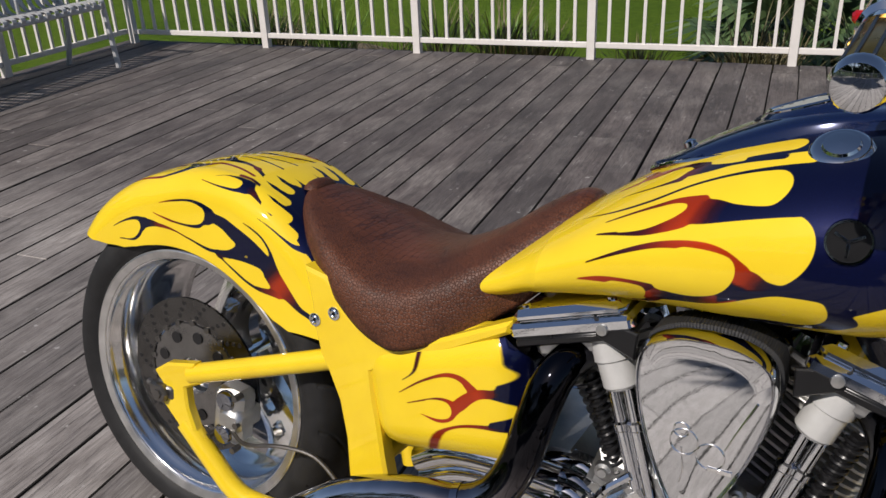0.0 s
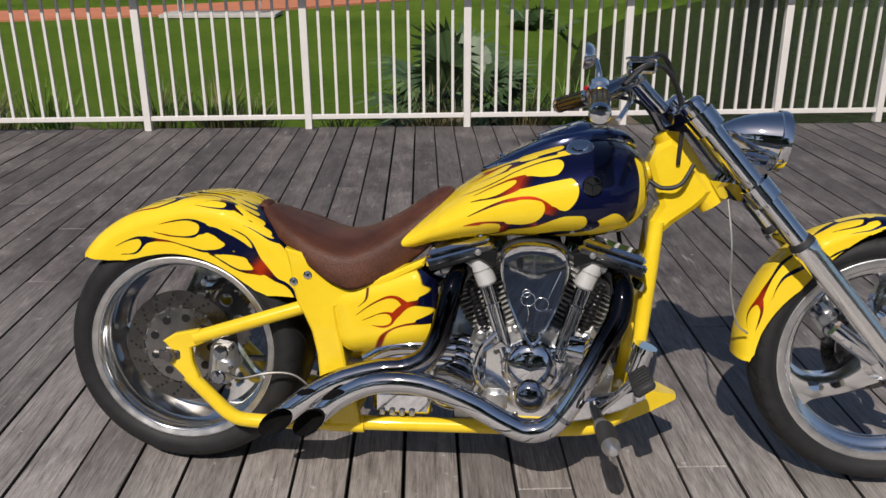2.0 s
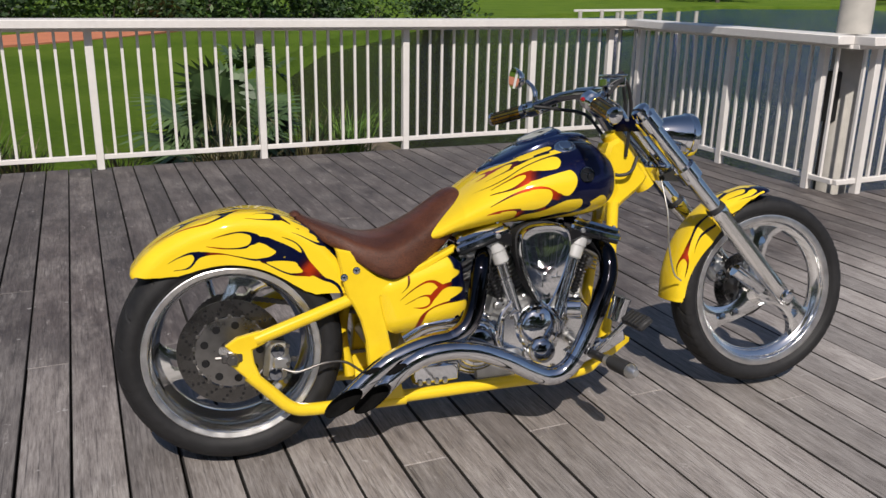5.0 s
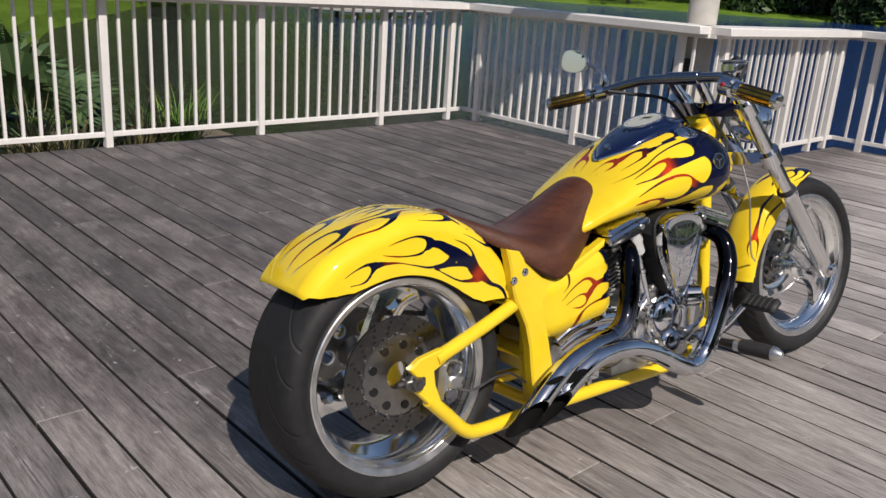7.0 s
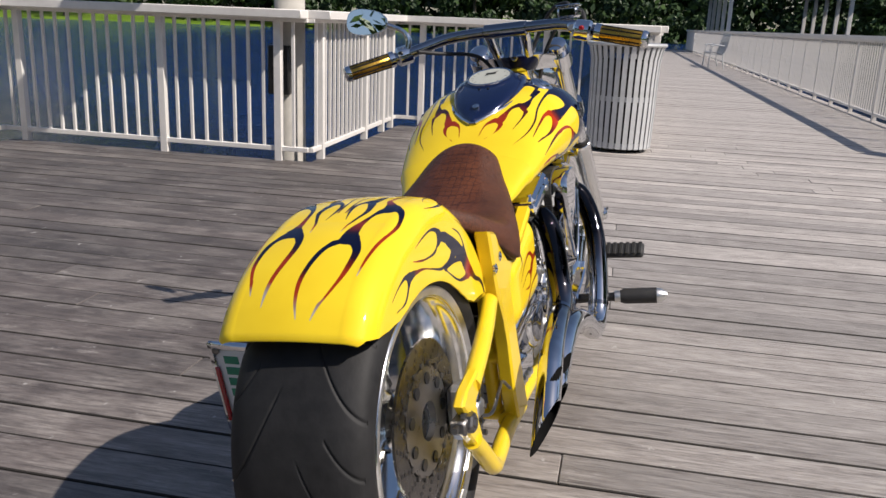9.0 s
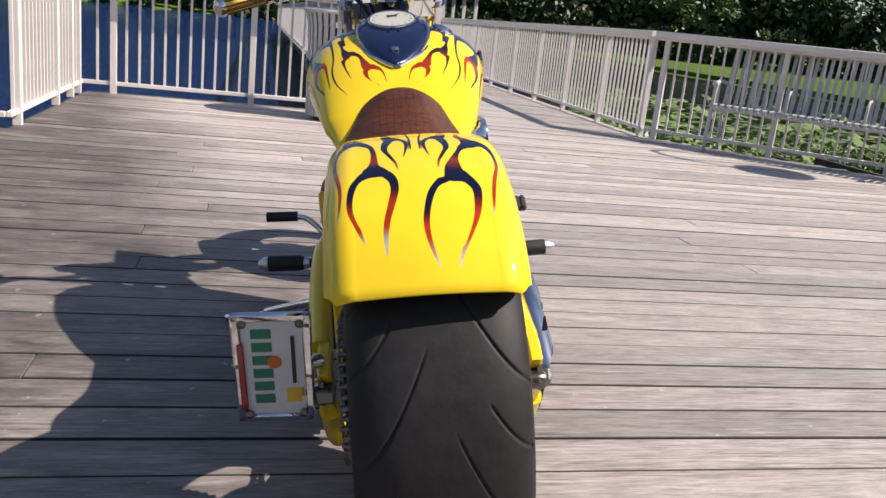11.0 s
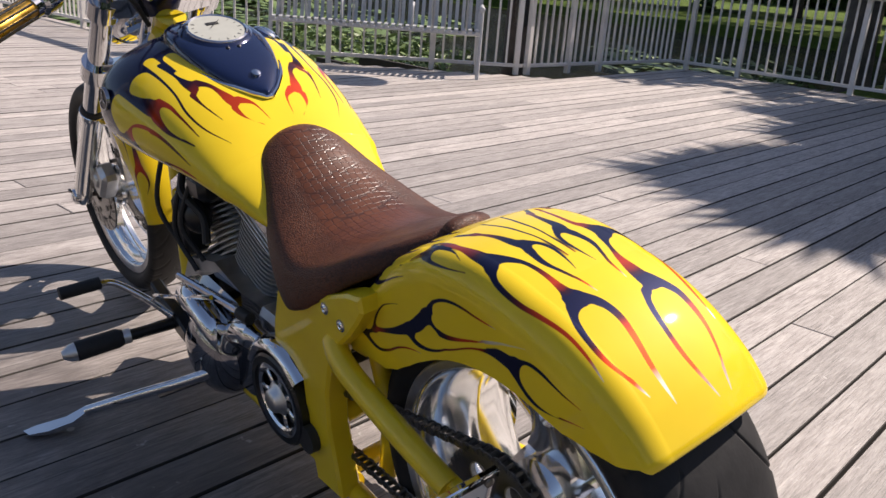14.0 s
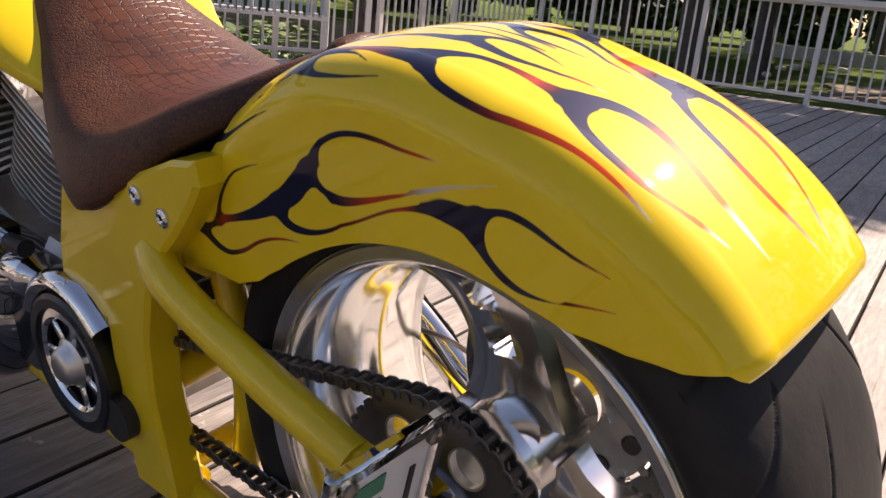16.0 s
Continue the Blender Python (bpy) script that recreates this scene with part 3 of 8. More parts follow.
def dark_sides(ob):
    """Paints the gaps' shade onto the boards' sides with the near-black timber."""
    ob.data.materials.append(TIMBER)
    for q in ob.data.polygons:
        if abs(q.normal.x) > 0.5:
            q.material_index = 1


def board(u, va, vb):
    n = round(vb - va, 3)
    w_ = WIDE + rng.choice((-0.003, -0.001, 0.0, 0.001, 0.0025))
    s_key = (n, w_)
    if s_key not in board_mesh:
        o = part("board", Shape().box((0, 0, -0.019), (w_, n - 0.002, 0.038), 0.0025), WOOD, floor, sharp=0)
        dark_sides(o)
        board_mesh[s_key] = o
    else:
        o = twin(board_mesh[s_key], pose(0, 0, 0), floor)
    o.matrix_basis = pose(u + rng.uniform(-0.0012, 0.0012), (va + vb) / 2, rng.uniform(-0.0015, 0.0015), rng.uniform(-0.02, 0.02), rng.uniform(-0.35, 0.35), 0)


nb = int((U1 - U0) / PITCH)
span = V1 - V0
for i in range(nb):
    u, off = U0 + PITCH * (i + 0.5), ((0.0, 0.5, 0.25)[i % 3] + round(rng.uniform(-0.12, 0.12), 2)) % 1.0
    cuts = [V0] + [V0 + span / 3 * (k + off) for k in range(4) if 0.02 < k + off < 2.98] + [V1]
    for a, b in zip(cuts, cuts[1:]):
        board(u, a, b)
u = U0 + PITCH * (nb + 0.5)
while u < 6.62:
    lo = -5.78 + (u - 4.45) * 2.2 / 2.15
    mid = round((lo + 1.70) / 2 + rng.uniform(-0.6, 0.6), 2)
    board(u, lo, mid)
    board(u, mid, 1.72)
    u += PITCH
s = Shape()
while u < 46:
    s.box((u, -2.11, -0.019 + rng.uniform(-0.0015, 0.0015)), (WIDE + rng.uniform(-0.003, 0.002), 2.86, 0.038), 0.0025)
    u += PITCH
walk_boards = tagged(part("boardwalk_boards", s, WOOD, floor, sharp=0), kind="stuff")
dark_sides(walk_boards)
s = Shape()
v = V0 + 0.1
while v < V1:
    s.box(((U0 + (U1 if v < -5.6 or v > 1.8 else 6.5)) / 2, v, -0.14), ((U1 if v < -5.6 or v > 1.8 else 6.5) - U0, 0.05, 0.19))
    v += 0.6
for v in (-3.5, -2.1, -0.7):
    s.box((26, v, -0.14), (40, 0.05, 0.19))
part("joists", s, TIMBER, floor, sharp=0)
s = Shape()
for a, b in (((U0, V1 + 0.02), (U1, V1 + 0.02)), ((U0, V0 - 0.02), (U1, V0 - 0.02)), ((U0 - 0.02, V0), (U0 - 0.02, V1)), ((4.28, 1.74), (6.64, 1.74)), ((6.64, -0.69), (46, -0.69)), ((6.64, -3.55), (46, -3.55))):
    s.box(((a[0] + b[0]) / 2, (a[1] + b[1]) / 2, -0.125), (max(abs(b[0] - a[0]), 0.04), max(abs(b[1] - a[1]), 0.04), 0.16))
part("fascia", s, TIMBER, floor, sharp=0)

# ---------------------------------------------------------------- the motorcycle
# own frame: x ahead, y to its left, z up from the rear tyre's foot; it leans on its side stand
BIKE = pose(0, -0.078, 0, 0, 0, 1.0) @ pose(0, 0, 0, -8.5, 0, 0)
bike = thing("motorcycle", BIKE, "yellow custom motorcycle with dark flame paint, leaning on its side stand", "motorcycle")


def sides(fn):
    for sg in (-1, 1):
        fn(sg)


def interp(x, table, col):
    xs = [r[0] for r in table]
    return float(np.interp(x, xs, [r[col] for r in table]))


def smooth_table(table, n=4):
    """Denser rows on a smooth line through the given ones."""
    rows = [np.array(r, float) for r in table]
    rows = [2 * rows[0] - rows[1]] + rows + [2 * rows[-1] - rows[-2]]
    out = []
    for i in range(1, len(rows) - 2):
        p0, p1, p2, p3 = rows[i - 1:i + 3]
        for k in range(n):
            t = k / n
            out.append(0.5 * (2 * p1 + (p2 - p0) * t + (2 * p0 - 5 * p1 + 4 * p2 - p3) * t * t + (3 * p1 - p0 - 3 * p2 + p3) * t ** 3))
    return out + [rows[-2]]


class Design:
    """Brush strokes on an unrolled panel, laid on in order: dark flame or yellow over it."""

    def __init__(self, base, scale=(1.0, 1.0), web=0.0045):
        self.base, self.scale, self.web, self.strokes = base, scale, web, []

    def stroke(self, dark, *pts, both=True):
        """pts: (along the panel, across it, half width, tone); tone runs from navy (0) over red (0.5) to silver (1)."""
        for sg in ((1, -1) if both and any(p[1] for p in pts) else (1,)):
            rows = [(p[0], sg * p[1], *p[2:]) for p in pts]
            self.strokes.append((dark, np.array(smooth_table(rows, 6) if len(rows) > 2 else rows, float)))

    def ink(self, *pts, both=True):
        self.stroke(True, *pts, both=both)

    def yellow(self, *pts, both=True):
        self.stroke(False, *[(*p, 0.0) for p in pts], both=both)

    def drop(self, a, b, head=0.010):
        """The round-ended yellow drop between two dark strokes that begin at a and b."""
        k = self.scale[0]
        for sg in (1, -1):
            pair = [next((s for dark, s in self.strokes if dark and abs(s[0, 0] - q[0]) < 1e-6 and abs(s[0, 1] - sg * q[1]) < 1e-6), None) for q in (a, b)]
            if pair[0] is None or pair[1] is None:
                continue
            way = 1 if pair[0][-1, 0] > pair[0][0, 0] else -1
            p0, p1 = (a[0] + b[0]) / 2, min(s[-1, 0] * way for s in pair) * way
            at = np.linspace(p0, p0 + (p1 - p0) * 0.72, 40)
            (qa, wa), (qb, wb) = [[np.interp(at * way, s[:, 0] * way, s[:, c]) for c in (1, 2)] for s in pair]
            rad = np.abs(qa - qb) / 2 - (wa + wb) / 2
            ok = (np.abs(at - p0) * k >= rad + head) & (rad > 0.002)
            rows = np.stack([at, (qa + np.sign(qb - qa) * wa + qb - np.sign(qb - qa) * wb) / 2, rad, at * 0], 1)[ok]
            if len(rows) > 2:
                self.strokes.append((False, rows))

    def paint(self, me, pq):
        """Writes onto the mesh, whose vertices lie at pq on the panel, where the dark paint is and its tone."""
        sc = np.array(self.scale)
        at, dark, tone = pq * sc, self.base(pq), np.zeros(len(pq))
        for is_dark, rows in self.strokes:
            c, w, k = rows[:, :2] * sc, rows[:, 2], rows[:, 3]
            reach = w.max() + 0.006
            near_ = np.where(np.all((at > c.min(0) - reach) & (at < c.max(0) + reach), axis=1))[0]
            if not len(near_):
                continue
            v, best, best_k = at[near_], np.full(len(near_), 9.0), np.zeros(len(near_))
            for i in range(len(c) - 1):
                d = c[i + 1] - c[i]
                t = np.clip(((v - c[i]) @ d) / max(d @ d, 1e-10), 0, 1)
                o = np.linalg.norm(v - c[i] - t[:, None] * d, axis=1) - np.maximum(w[i] + (w[i + 1] - w[i]) * t, 0.0002)
                nearer = o < best
                best, best_k = np.where(nearer, o, best), np.where(nearer, k[i] + (k[i + 1] - k[i]) * t, best_k)
            if is_dark:
                nearer = best < np.minimum(dark[near_], 0.003)
                deep = np.clip(1 - np.minimum(-dark[near_], 0.004) / 0.004, 0, 1)
                tone[near_] = np.where(nearer, np.where(dark[near_] < 0, best_k * deep + tone[near_] * (1 - deep), best_k), tone[near_])
                # strokes that meet are webbed together
                h = np.maximum(self.web - np.abs(dark[near_] - best), 0) / self.web
                dark[near_] = np.minimum(dark[near_], best) - h * h * self.web / 4
            else:
                dark[near_] = np.maximum(dark[near_], -best)
        for name, values in (("dark", dark), ("along", np.clip(tone, 0, 1))):
            me.attributes.new(name, "FLOAT", "POINT").data.foreach_set("value", values.astype(np.float32))


def grid_part(name, pts, parent, label="", solid=0.003, material=None, weld=False):
    """A sheet from a grid of points (rows of equal length)."""
    rows, cols = len(pts), len(pts[0])
    me = bpy.data.meshes.new(name)
    idx = np.arange(rows * cols).reshape(rows, cols)
    f = np.stack([idx[:-1, :-1], idx[:-1, 1:], idx[1:, 1:], idx[1:, :-1]], -1).reshape(-1, 4)
    me.from_pydata(np.array(pts, float).reshape(-1, 3).tolist(), [], f.tolist())
    me.materials.append(material or FLAME)
    me.shade_smooth()
    ob = new(name, me)
    ob.parent = parent
    if label:
        ob["label"] = label
    if solid:
        mod = ob.modifiers.new("thickness", "SOLIDIFY")
        mod.thickness, mod.offset = solid, -1
    return ob


# ---- tank
TANK = smooth_table([(0.548, 0.611, 0.588, 0.126, 0.102), (0.556, 0.624, 0.578, 0.131, 0.099), (0.572, 0.638, 0.578, 0.137, 0.095), (0.60, 0.657, 0.584, 0.146, 0.088), (0.636, 0.684, 0.597, 0.159, 0.070), (0.656, 0.699, 0.601, 0.169, 0.045), (0.668, 0.708, 0.603, 0.172, 0.0),
                     (0.74, 0.757, 0.613, 0.188, 0.0), (0.82, 0.803, 0.618, 0.205, 0.0), (0.90, 0.838, 0.620, 0.218, 0.0), (0.98, 0.860, 0.622, 0.226, 0.0),
                     (1.05, 0.862, 0.628, 0.222, 0.0), (1.10, 0.845, 0.646, 0.196, 0.0), (1.135, 0.812, 0.682, 0.145, 0.0), (1.152, 0.765, 0.722, 0.05, 0.0)], 28)


def tank_ring(zt, zb, w, n=241):
    th = np.linspace(0, math.pi, n)
    zc = zb + 0.47 * (zt - zb)
    c, s = np.cos(th), np.sin(th)
    y = w * np.abs(s) ** np.where(c > 0, 0.92, 0.80)
    z = zc + np.where(c > 0, (zt - zc) * np.abs(c) ** 0.95, -(zc - zb) * np.abs(c) ** 0.75)
    g = np.r_[0, np.cumsum(np.hypot(np.diff(y), np.diff(z)))]
    return y, z, g


tank_paint = Design(lambda p: 0.885 + 0.25 * np.clip(np.abs(p[:, 1]) - 0.36, 0, 1) - p[:, 0], web=0.0035)
Y, K = tank_paint.yellow, tank_paint.ink
Y((0.930, 0.109, 0.0150), (0.855, 0.100, 0.0160), (0.80, 0.096, 0.014))
Y((0.950, 0.147, 0.0135), (0.876, 0.141, 0.0140), (0.83, 0.137, 0.013))
Y((0.912, 0.189, 0.0305), (0.875, 0.176, 0.0225), (0.828, 0.165, 0.014))
Y((0.934, 0.267, 0.042), (0.898, 0.250, 0.033), (0.855, 0.231, 0.022), (0.808, 0.216, 0.012))
Y((0.869, 0.286, 0.0275), (0.836, 0.271, 0.022), (0.782, 0.250, 0.012))
Y((0.968, 0.344, 0.029), (0.930, 0.343, 0.024), (0.877, 0.348, 0.024))
Y((1.066, 0.338, 0.026), (1.024, 0.373, 0.028), (0.985, 0.405, 0.022), (0.93, 0.42, 0.02))
Y((1.02, 0.455, 0.012), (1.084, 0.385, 0.011), (1.1115, 0.29, 0.007), (1.1206, 0.2023, 0.008), (1.114, 0.135, 0.010))
K((0.925, 0.137, 0.0050, 0.0), (0.8752, 0.1283, 0.0032, 0.1), (0.8505, 0.1229, 0.0075, 0.18), (0.834, 0.1167, 0.0109, 0.32), (0.8188, 0.1163, 0.0070, 0.4))
K((0.8358, 0.1059, 0.0086, 0.3), (0.8195, 0.0889, 0.0050, 0.3), (0.7956, 0.0784, 0.0062, 0.45), (0.775, 0.0715, 0.0102, 0.5), (0.7634, 0.0676, 0.0095, 0.5))
K((0.8152, 0.1255, 0.0057, 0.35), (0.7949, 0.1227, 0.0028, 0.3), (0.769, 0.1156, 0.0017, 0.3), (0.7403, 0.1054, 0.0006, 0.3))
K((0.7665, 0.0565, 0.0082, 0.5), (0.7539, 0.0389, 0.0042, 0.5), (0.7351, 0.0305, 0.0020, 0.5), (0.7116, 0.0248, 0.0006, 0.5))
K((0.7529, 0.0728, 0.0061, 0.5), (0.7366, 0.0690, 0.0038, 0.5), (0.7193, 0.0564, 0.0019, 0.5), (0.7034, 0.0410, 0.0006, 0.5))
K((0.955, 0.163, 0.0050, 0.0), (0.8995, 0.1555, 0.0030, 0.05), (0.8399, 0.1513, 0.0024, 0.15), (0.7895, 0.1540, 0.0024, 0.25), (0.7407, 0.1424, 0.0016, 0.3), (0.6954, 0.1162, 0.0005, 0.3))
K((0.953, 0.2235, 0.0090, 0.0), (0.9203, 0.2215, 0.0075, 0.0), (0.8876, 0.2140, 0.0105, 0.05), (0.8639, 0.2048, 0.0150, 0.3), (0.8453, 0.1970, 0.0160, 0.5))
K((0.8507, 0.1860, 0.0089, 0.5), (0.8239, 0.1735, 0.0045, 0.5), (0.7967, 0.1690, 0.0028, 0.4), (0.7394, 0.1600, 0.0010, 0.3))
K((0.8374, 0.2045, 0.0120, 0.5), (0.8175, 0.2067, 0.0070, 0.45), (0.7881, 0.2016, 0.0036, 0.3), (0.7334, 0.1760, 0.0012, 0.3))
K((0.995, 0.3185, 0.0080, 0.0), (0.9608, 0.3145, 0.0060, 0.0), (0.9345, 0.3070, 0.0075, 0.2), (0.9148, 0.2975, 0.0130, 0.45), (0.9029, 0.2930, 0.0113, 0.5))
K((0.9079, 0.2854, 0.0088, 0.5), (0.8878, 0.2615, 0.0055, 0.5), (0.8614, 0.2450, 0.0052, 0.5), (0.8217, 0.2290, 0.0039, 0.45), (0.7817, 0.2190, 0.0030, 0.3), (0.7276, 0.2091, 0.0010, 0.3))
K((0.9099, 0.3072, 0.0130, 0.5), (0.8906, 0.3157, 0.0085, 0.45), (0.8669, 0.3150, 0.0075, 0.3), (0.8388, 0.3020, 0.0100, 0.1), (0.8187, 0.2937, 0.0120, 0.35), (0.8092, 0.2921, 0.0100, 0.5))
K((0.8091, 0.2790, 0.0060, 0.3), (0.782, 0.2600, 0.0042, 0.45), (0.7481, 0.2400, 0.0036, 0.5), (0.7181, 0.2250, 0.0010, 0.5))
K((0.812, 0.3050, 0.0080, 0.35), (0.7969, 0.3080, 0.0050, 0.35), (0.768, 0.2980, 0.0028, 0.45), (0.7345, 0.2720, 0.0008, 0.5))
K((1.0131, 0.3526, 0.0130, 0.0), (0.996, 0.3720, 0.0090, 0.0), (0.9598, 0.3830, 0.0048, 0.2), (0.9057, 0.3800, 0.0028, 0.3), (0.8506, 0.3650, 0.0010, 0.3))
for a, b in (((0.8358, 0.1059), (0.8152, 0.1255)), ((0.7665, 0.0565), (0.7529, 0.0728)), ((0.8507, 0.1860), (0.8374, 0.2045)), ((0.9079, 0.2854), (0.9099, 0.3072)), ((0.8091, 0.2790), (0.812, 0.3050))):
    tank_paint.drop(a, b, 0.006)


HALF = 240
pts, pq, open_rows = [], [], []
for x, zt, zb, w, notch in TANK:
    y, z, g = tank_ring(zt, zb, max(w, 0.012))
    k = int(np.argmax(y))
    g0 = float(np.interp(max(notch, 0), y[:k], g[:k]))
    gs = np.linspace(g0, g[-1], HALF)
    half = [(float(np.interp(q, g, y)), float(np.interp(q, g, z))) for q in gs]
    pts.append([(x, -yy, zz) for yy, zz in reversed(half)] + [(x, yy, zz) for yy, zz in half])
    pq += [(x, -q) for q in reversed(gs)] + [(x, q) for q in gs]
    open_rows.append(notch > 0.001)
tank = grid_part("fuel_tank", pts, bike, "glossy teardrop tank, yellow flames over navy", 0.0)
tank_paint.paint(tank.data, np.array(pq))
bm = bmesh.new()
bm.from_mesh(tank.data)
bm.verts.ensure_lookup_table()
dead = [fc for fc in bm.faces if (c := {v.index % (2 * HALF) for v in fc.verts}) >= {HALF - 1, HALF} and any(open_rows[v.index // (2 * HALF)] for v in fc.verts)]
bmesh.ops.delete(bm, geom=dead, context="FACES_ONLY")
bmesh.ops.remove_doubles(bm, verts=bm.verts, dist=1e-6)
bm.to_mesh(tank.data)
bm.free()
tank.data.shade_smooth()

# dash on the tank's crown: a teardrop console with a dial
DASH = [(0.752, 0.004, 0.777, 0.006), (0.775, 0.030, 0.790, 0.014), (0.82, 0.064, 0.818, 0.018), (0.88, 0.086, 0.848, 0.022), (0.94, 0.094, 0.871, 0.026),
        (1.0, 0.088, 0.880, 0.026), (1.06, 0.062, 0.880, 0.024), (1.10, 0.035, 0.868, 0.022), (1.12, 0.008, 0.85, 0.014)]
rows = smooth_table(DASH, 5)
s = Shape()
rings = []
for x, w, zt, h in rows:
    w = max(w, 0.003)
    base = min(interp(min(x, 1.13), TANK, 1) - 0.02, zt - h)
    rings.append([(x, w * math.sin(a), base + (zt - base) * max(math.cos(a), 0.0) ** 0.35) for a in np.linspace(-math.pi / 2, math.pi / 2, 17)])
s.loft(rings)
dash = part("dash", s, BLUE, bike, "navy dash console with chrome edge", 60)
edge = [(x, w + 0.003, interp(min(x, 1.13), TANK, 1) - (0.5 * w) ** 2 / 0.10 + 0.004) for x, w, zt, h in rows]
loop = [(x, -w, z) for x, w, z in edge] + [(x, w, z) for x, w, z in reversed(edge)]
part("chrome_edge", Shape().tube(loop + loop[:1], 0.0045, 8, False), CHROME, dash)
GM = Matrix.Translation((0.940, 0, 0.8725)) @ Matrix.Rotation(radians(-19), 4, "Y")
part("dial_collar", Shape().lathe([(0.084, -0.026), (0.074, -0.008), (0.062, 0.001), (0.054, 0.002)], GM, 40), BLUE, dash)
part("dial_bezel", Shape().lathe([(0.055, -0.014), (0.062, -0.014), (0.061, 0.003), (0.058, 0.005), (0.055, 0.003)], GM, 40, True), CHROME, dash)
part("dial_face", Shape().lathe([(0, 0.0025), (0.056, 0.0025), (0.056, -0.012), (0, -0.012)], GM, 40), DIAL, dash)
s = Shape()
for i in range(13):
    a = radians(-126 + 21 * i)
    s.box((0, 0.047, 0.003), (0.0008 if i % 2 else 0.0014, 0.004 if i % 2 else 0.007, 0.001), 0, GM @ Matrix.Rotation(a, 4, "Z") @ Matrix.Rotation(radians(90), 4, "Z"))
part("dial_marking", s, GREYINK, dash, sharp=0)
part("odometer", Shape().box((0.020, 0, 0.0035), (0.010, 0.026, 0.001), 0, GM), INK, dash, sharp=0)
part("needle", Shape().box((0.008, -0.012, 0.006), (0.0010, 0.040, 0.001), 0, GM @ Matrix.Rotation(radians(42), 4, "Z")), INK, dash, sharp=0)
part("dash_screw", Shape().lathe([(0, 0.006), (0.004, 0.006), (0.009, 0.003), (0.009, -0.006)], Matrix.Translation((0.795, 0, 0.806)) @ Matrix.Rotation(radians(-28), 4, "Y"), 16), CHROME, dash)
for yy in (-0.012, 0.012):
    part("warning_light", Shape().lathe([(0, 0.003), (0.004, 0.001), (0.004, -0.006)], Matrix.Translation((0.875, yy, 0.846)) @ Matrix.Rotation(radians(-24), 4, "Y"), 12), BLACK, dash)
for sg in (-1, 1):
    CM = Matrix.Translation((0.981, sg * 0.128, 0.832)) @ Matrix.Rotation(radians(-sg * 34), 4, "X") @ Matrix.Rotation(radians(-6), 4, "Y")
    cap = sg < 0 and part("filler_cap", Shape().lathe([(0, 0.020), (0.012, 0.0195), (0.018, 0.018), (0.020, 0.015), (0.024, 0.015), (0.030, 0.012), (0.033, 0.007), (0.032, 0.001), (0.036, -0.001), (0.036, -0.012)], CM, 36), CHROME, bike, "chrome filler cap")
    if cap:
        part("cap_rim", Shape().lathe([(0.036, -0.004), (0.039, -0.002), (0.039, -0.014)], CM, 36), DARKCHROME, cap)
    BM = Matrix.Translation((1.005, sg * 0.2258, 0.764)) @ Matrix.Rotation(radians(-sg * 84), 4, "X")
    badge = part("tank_badge", Shape().lathe([(0, 0.0015), (0.020, 0.0015), (0.020, -0.006)], BM, 32), BLACK, bike)
    part("badge_ring", Shape().lathe([(0.0200, -0.004), (0.0200, 0.0025), (0.0222, 0.0025), (0.023, -0.004)], BM, 32), DARKCHROME, badge)
    s = Shape()
    for k in range(3):
        s.box((0, 0.0085, 0.0028), (0.0035, 0.015, 0.0014), 0.0004, BM @ Matrix.Rotation(radians(120 * k + 180), 4, "Z"))
    part("badge_star", s, DARKCHROME, badge)

for ob_ in list(bike.children):
    if ob_.name.split(".")[0] in ("fuel_tank", "dash", "filler_cap", "tank_badge"):
        ob_.location.y = 0.009

# ---- rear fender: a sheet turned round the rear axle
AX = Vector((0, 0, 0.316))
RC = [(24, 0.402), (38, 0.402), (53, 0.403), (70, 0.402), (83, 0.389), (97, 0.371), (113, 0.362), (128, 0.354), (139, 0.345), (143, 0.336)]
RB = [(24, 0.348), (25.5, 0.336), (28, 0.312), (32, 0.276), (38, 0.258), (46, 0.249), (56, 0.245), (68, 0.244), (80, 0.244), (92, 0.245), (103, 0.246), (112, 0.249), (119, 0.256), (127, 0.279), (132.5, 0.304), (135.3, 0.325), (143, 0.334)]
FW, FY = 0.134, 0.007       # half width, and how far its middle lies to the left


def fender_section(rc, rb, w, crown=0.012, n=120):
    """Half a section from crown to lower edge: (distance out, radius)."""
    sh = 0.046
    pts = [(y, rc - crown * (y / w) ** 2) for y in np.linspace(0, w - sh, 26)]
    y0, r0 = pts[-1]
    for a in np.linspace(0, math.pi / 2, 22)[1:]:
        pts.append((y0 + sh * math.sin(a), r0 - sh * (1 - math.cos(a))))
    if pts[-1][1] > rb:
        pts.append((w, rb))
    else:
        out_ = float(np.interp(-rb, [-p[1] for p in pts], [p[0] for p in pts]))
        pts = [p for p in pts if p[1] > rb] + [(out_, rb)]
    p = np.array(pts)
    g = np.r_[0, np.cumsum(np.hypot(np.diff(p[:, 0]), np.diff(p[:, 1])))]
    q = np.linspace(0, g[-1], n)
    return np.interp(q, g, p[:, 0]), np.interp(q, g, p[:, 1]), q


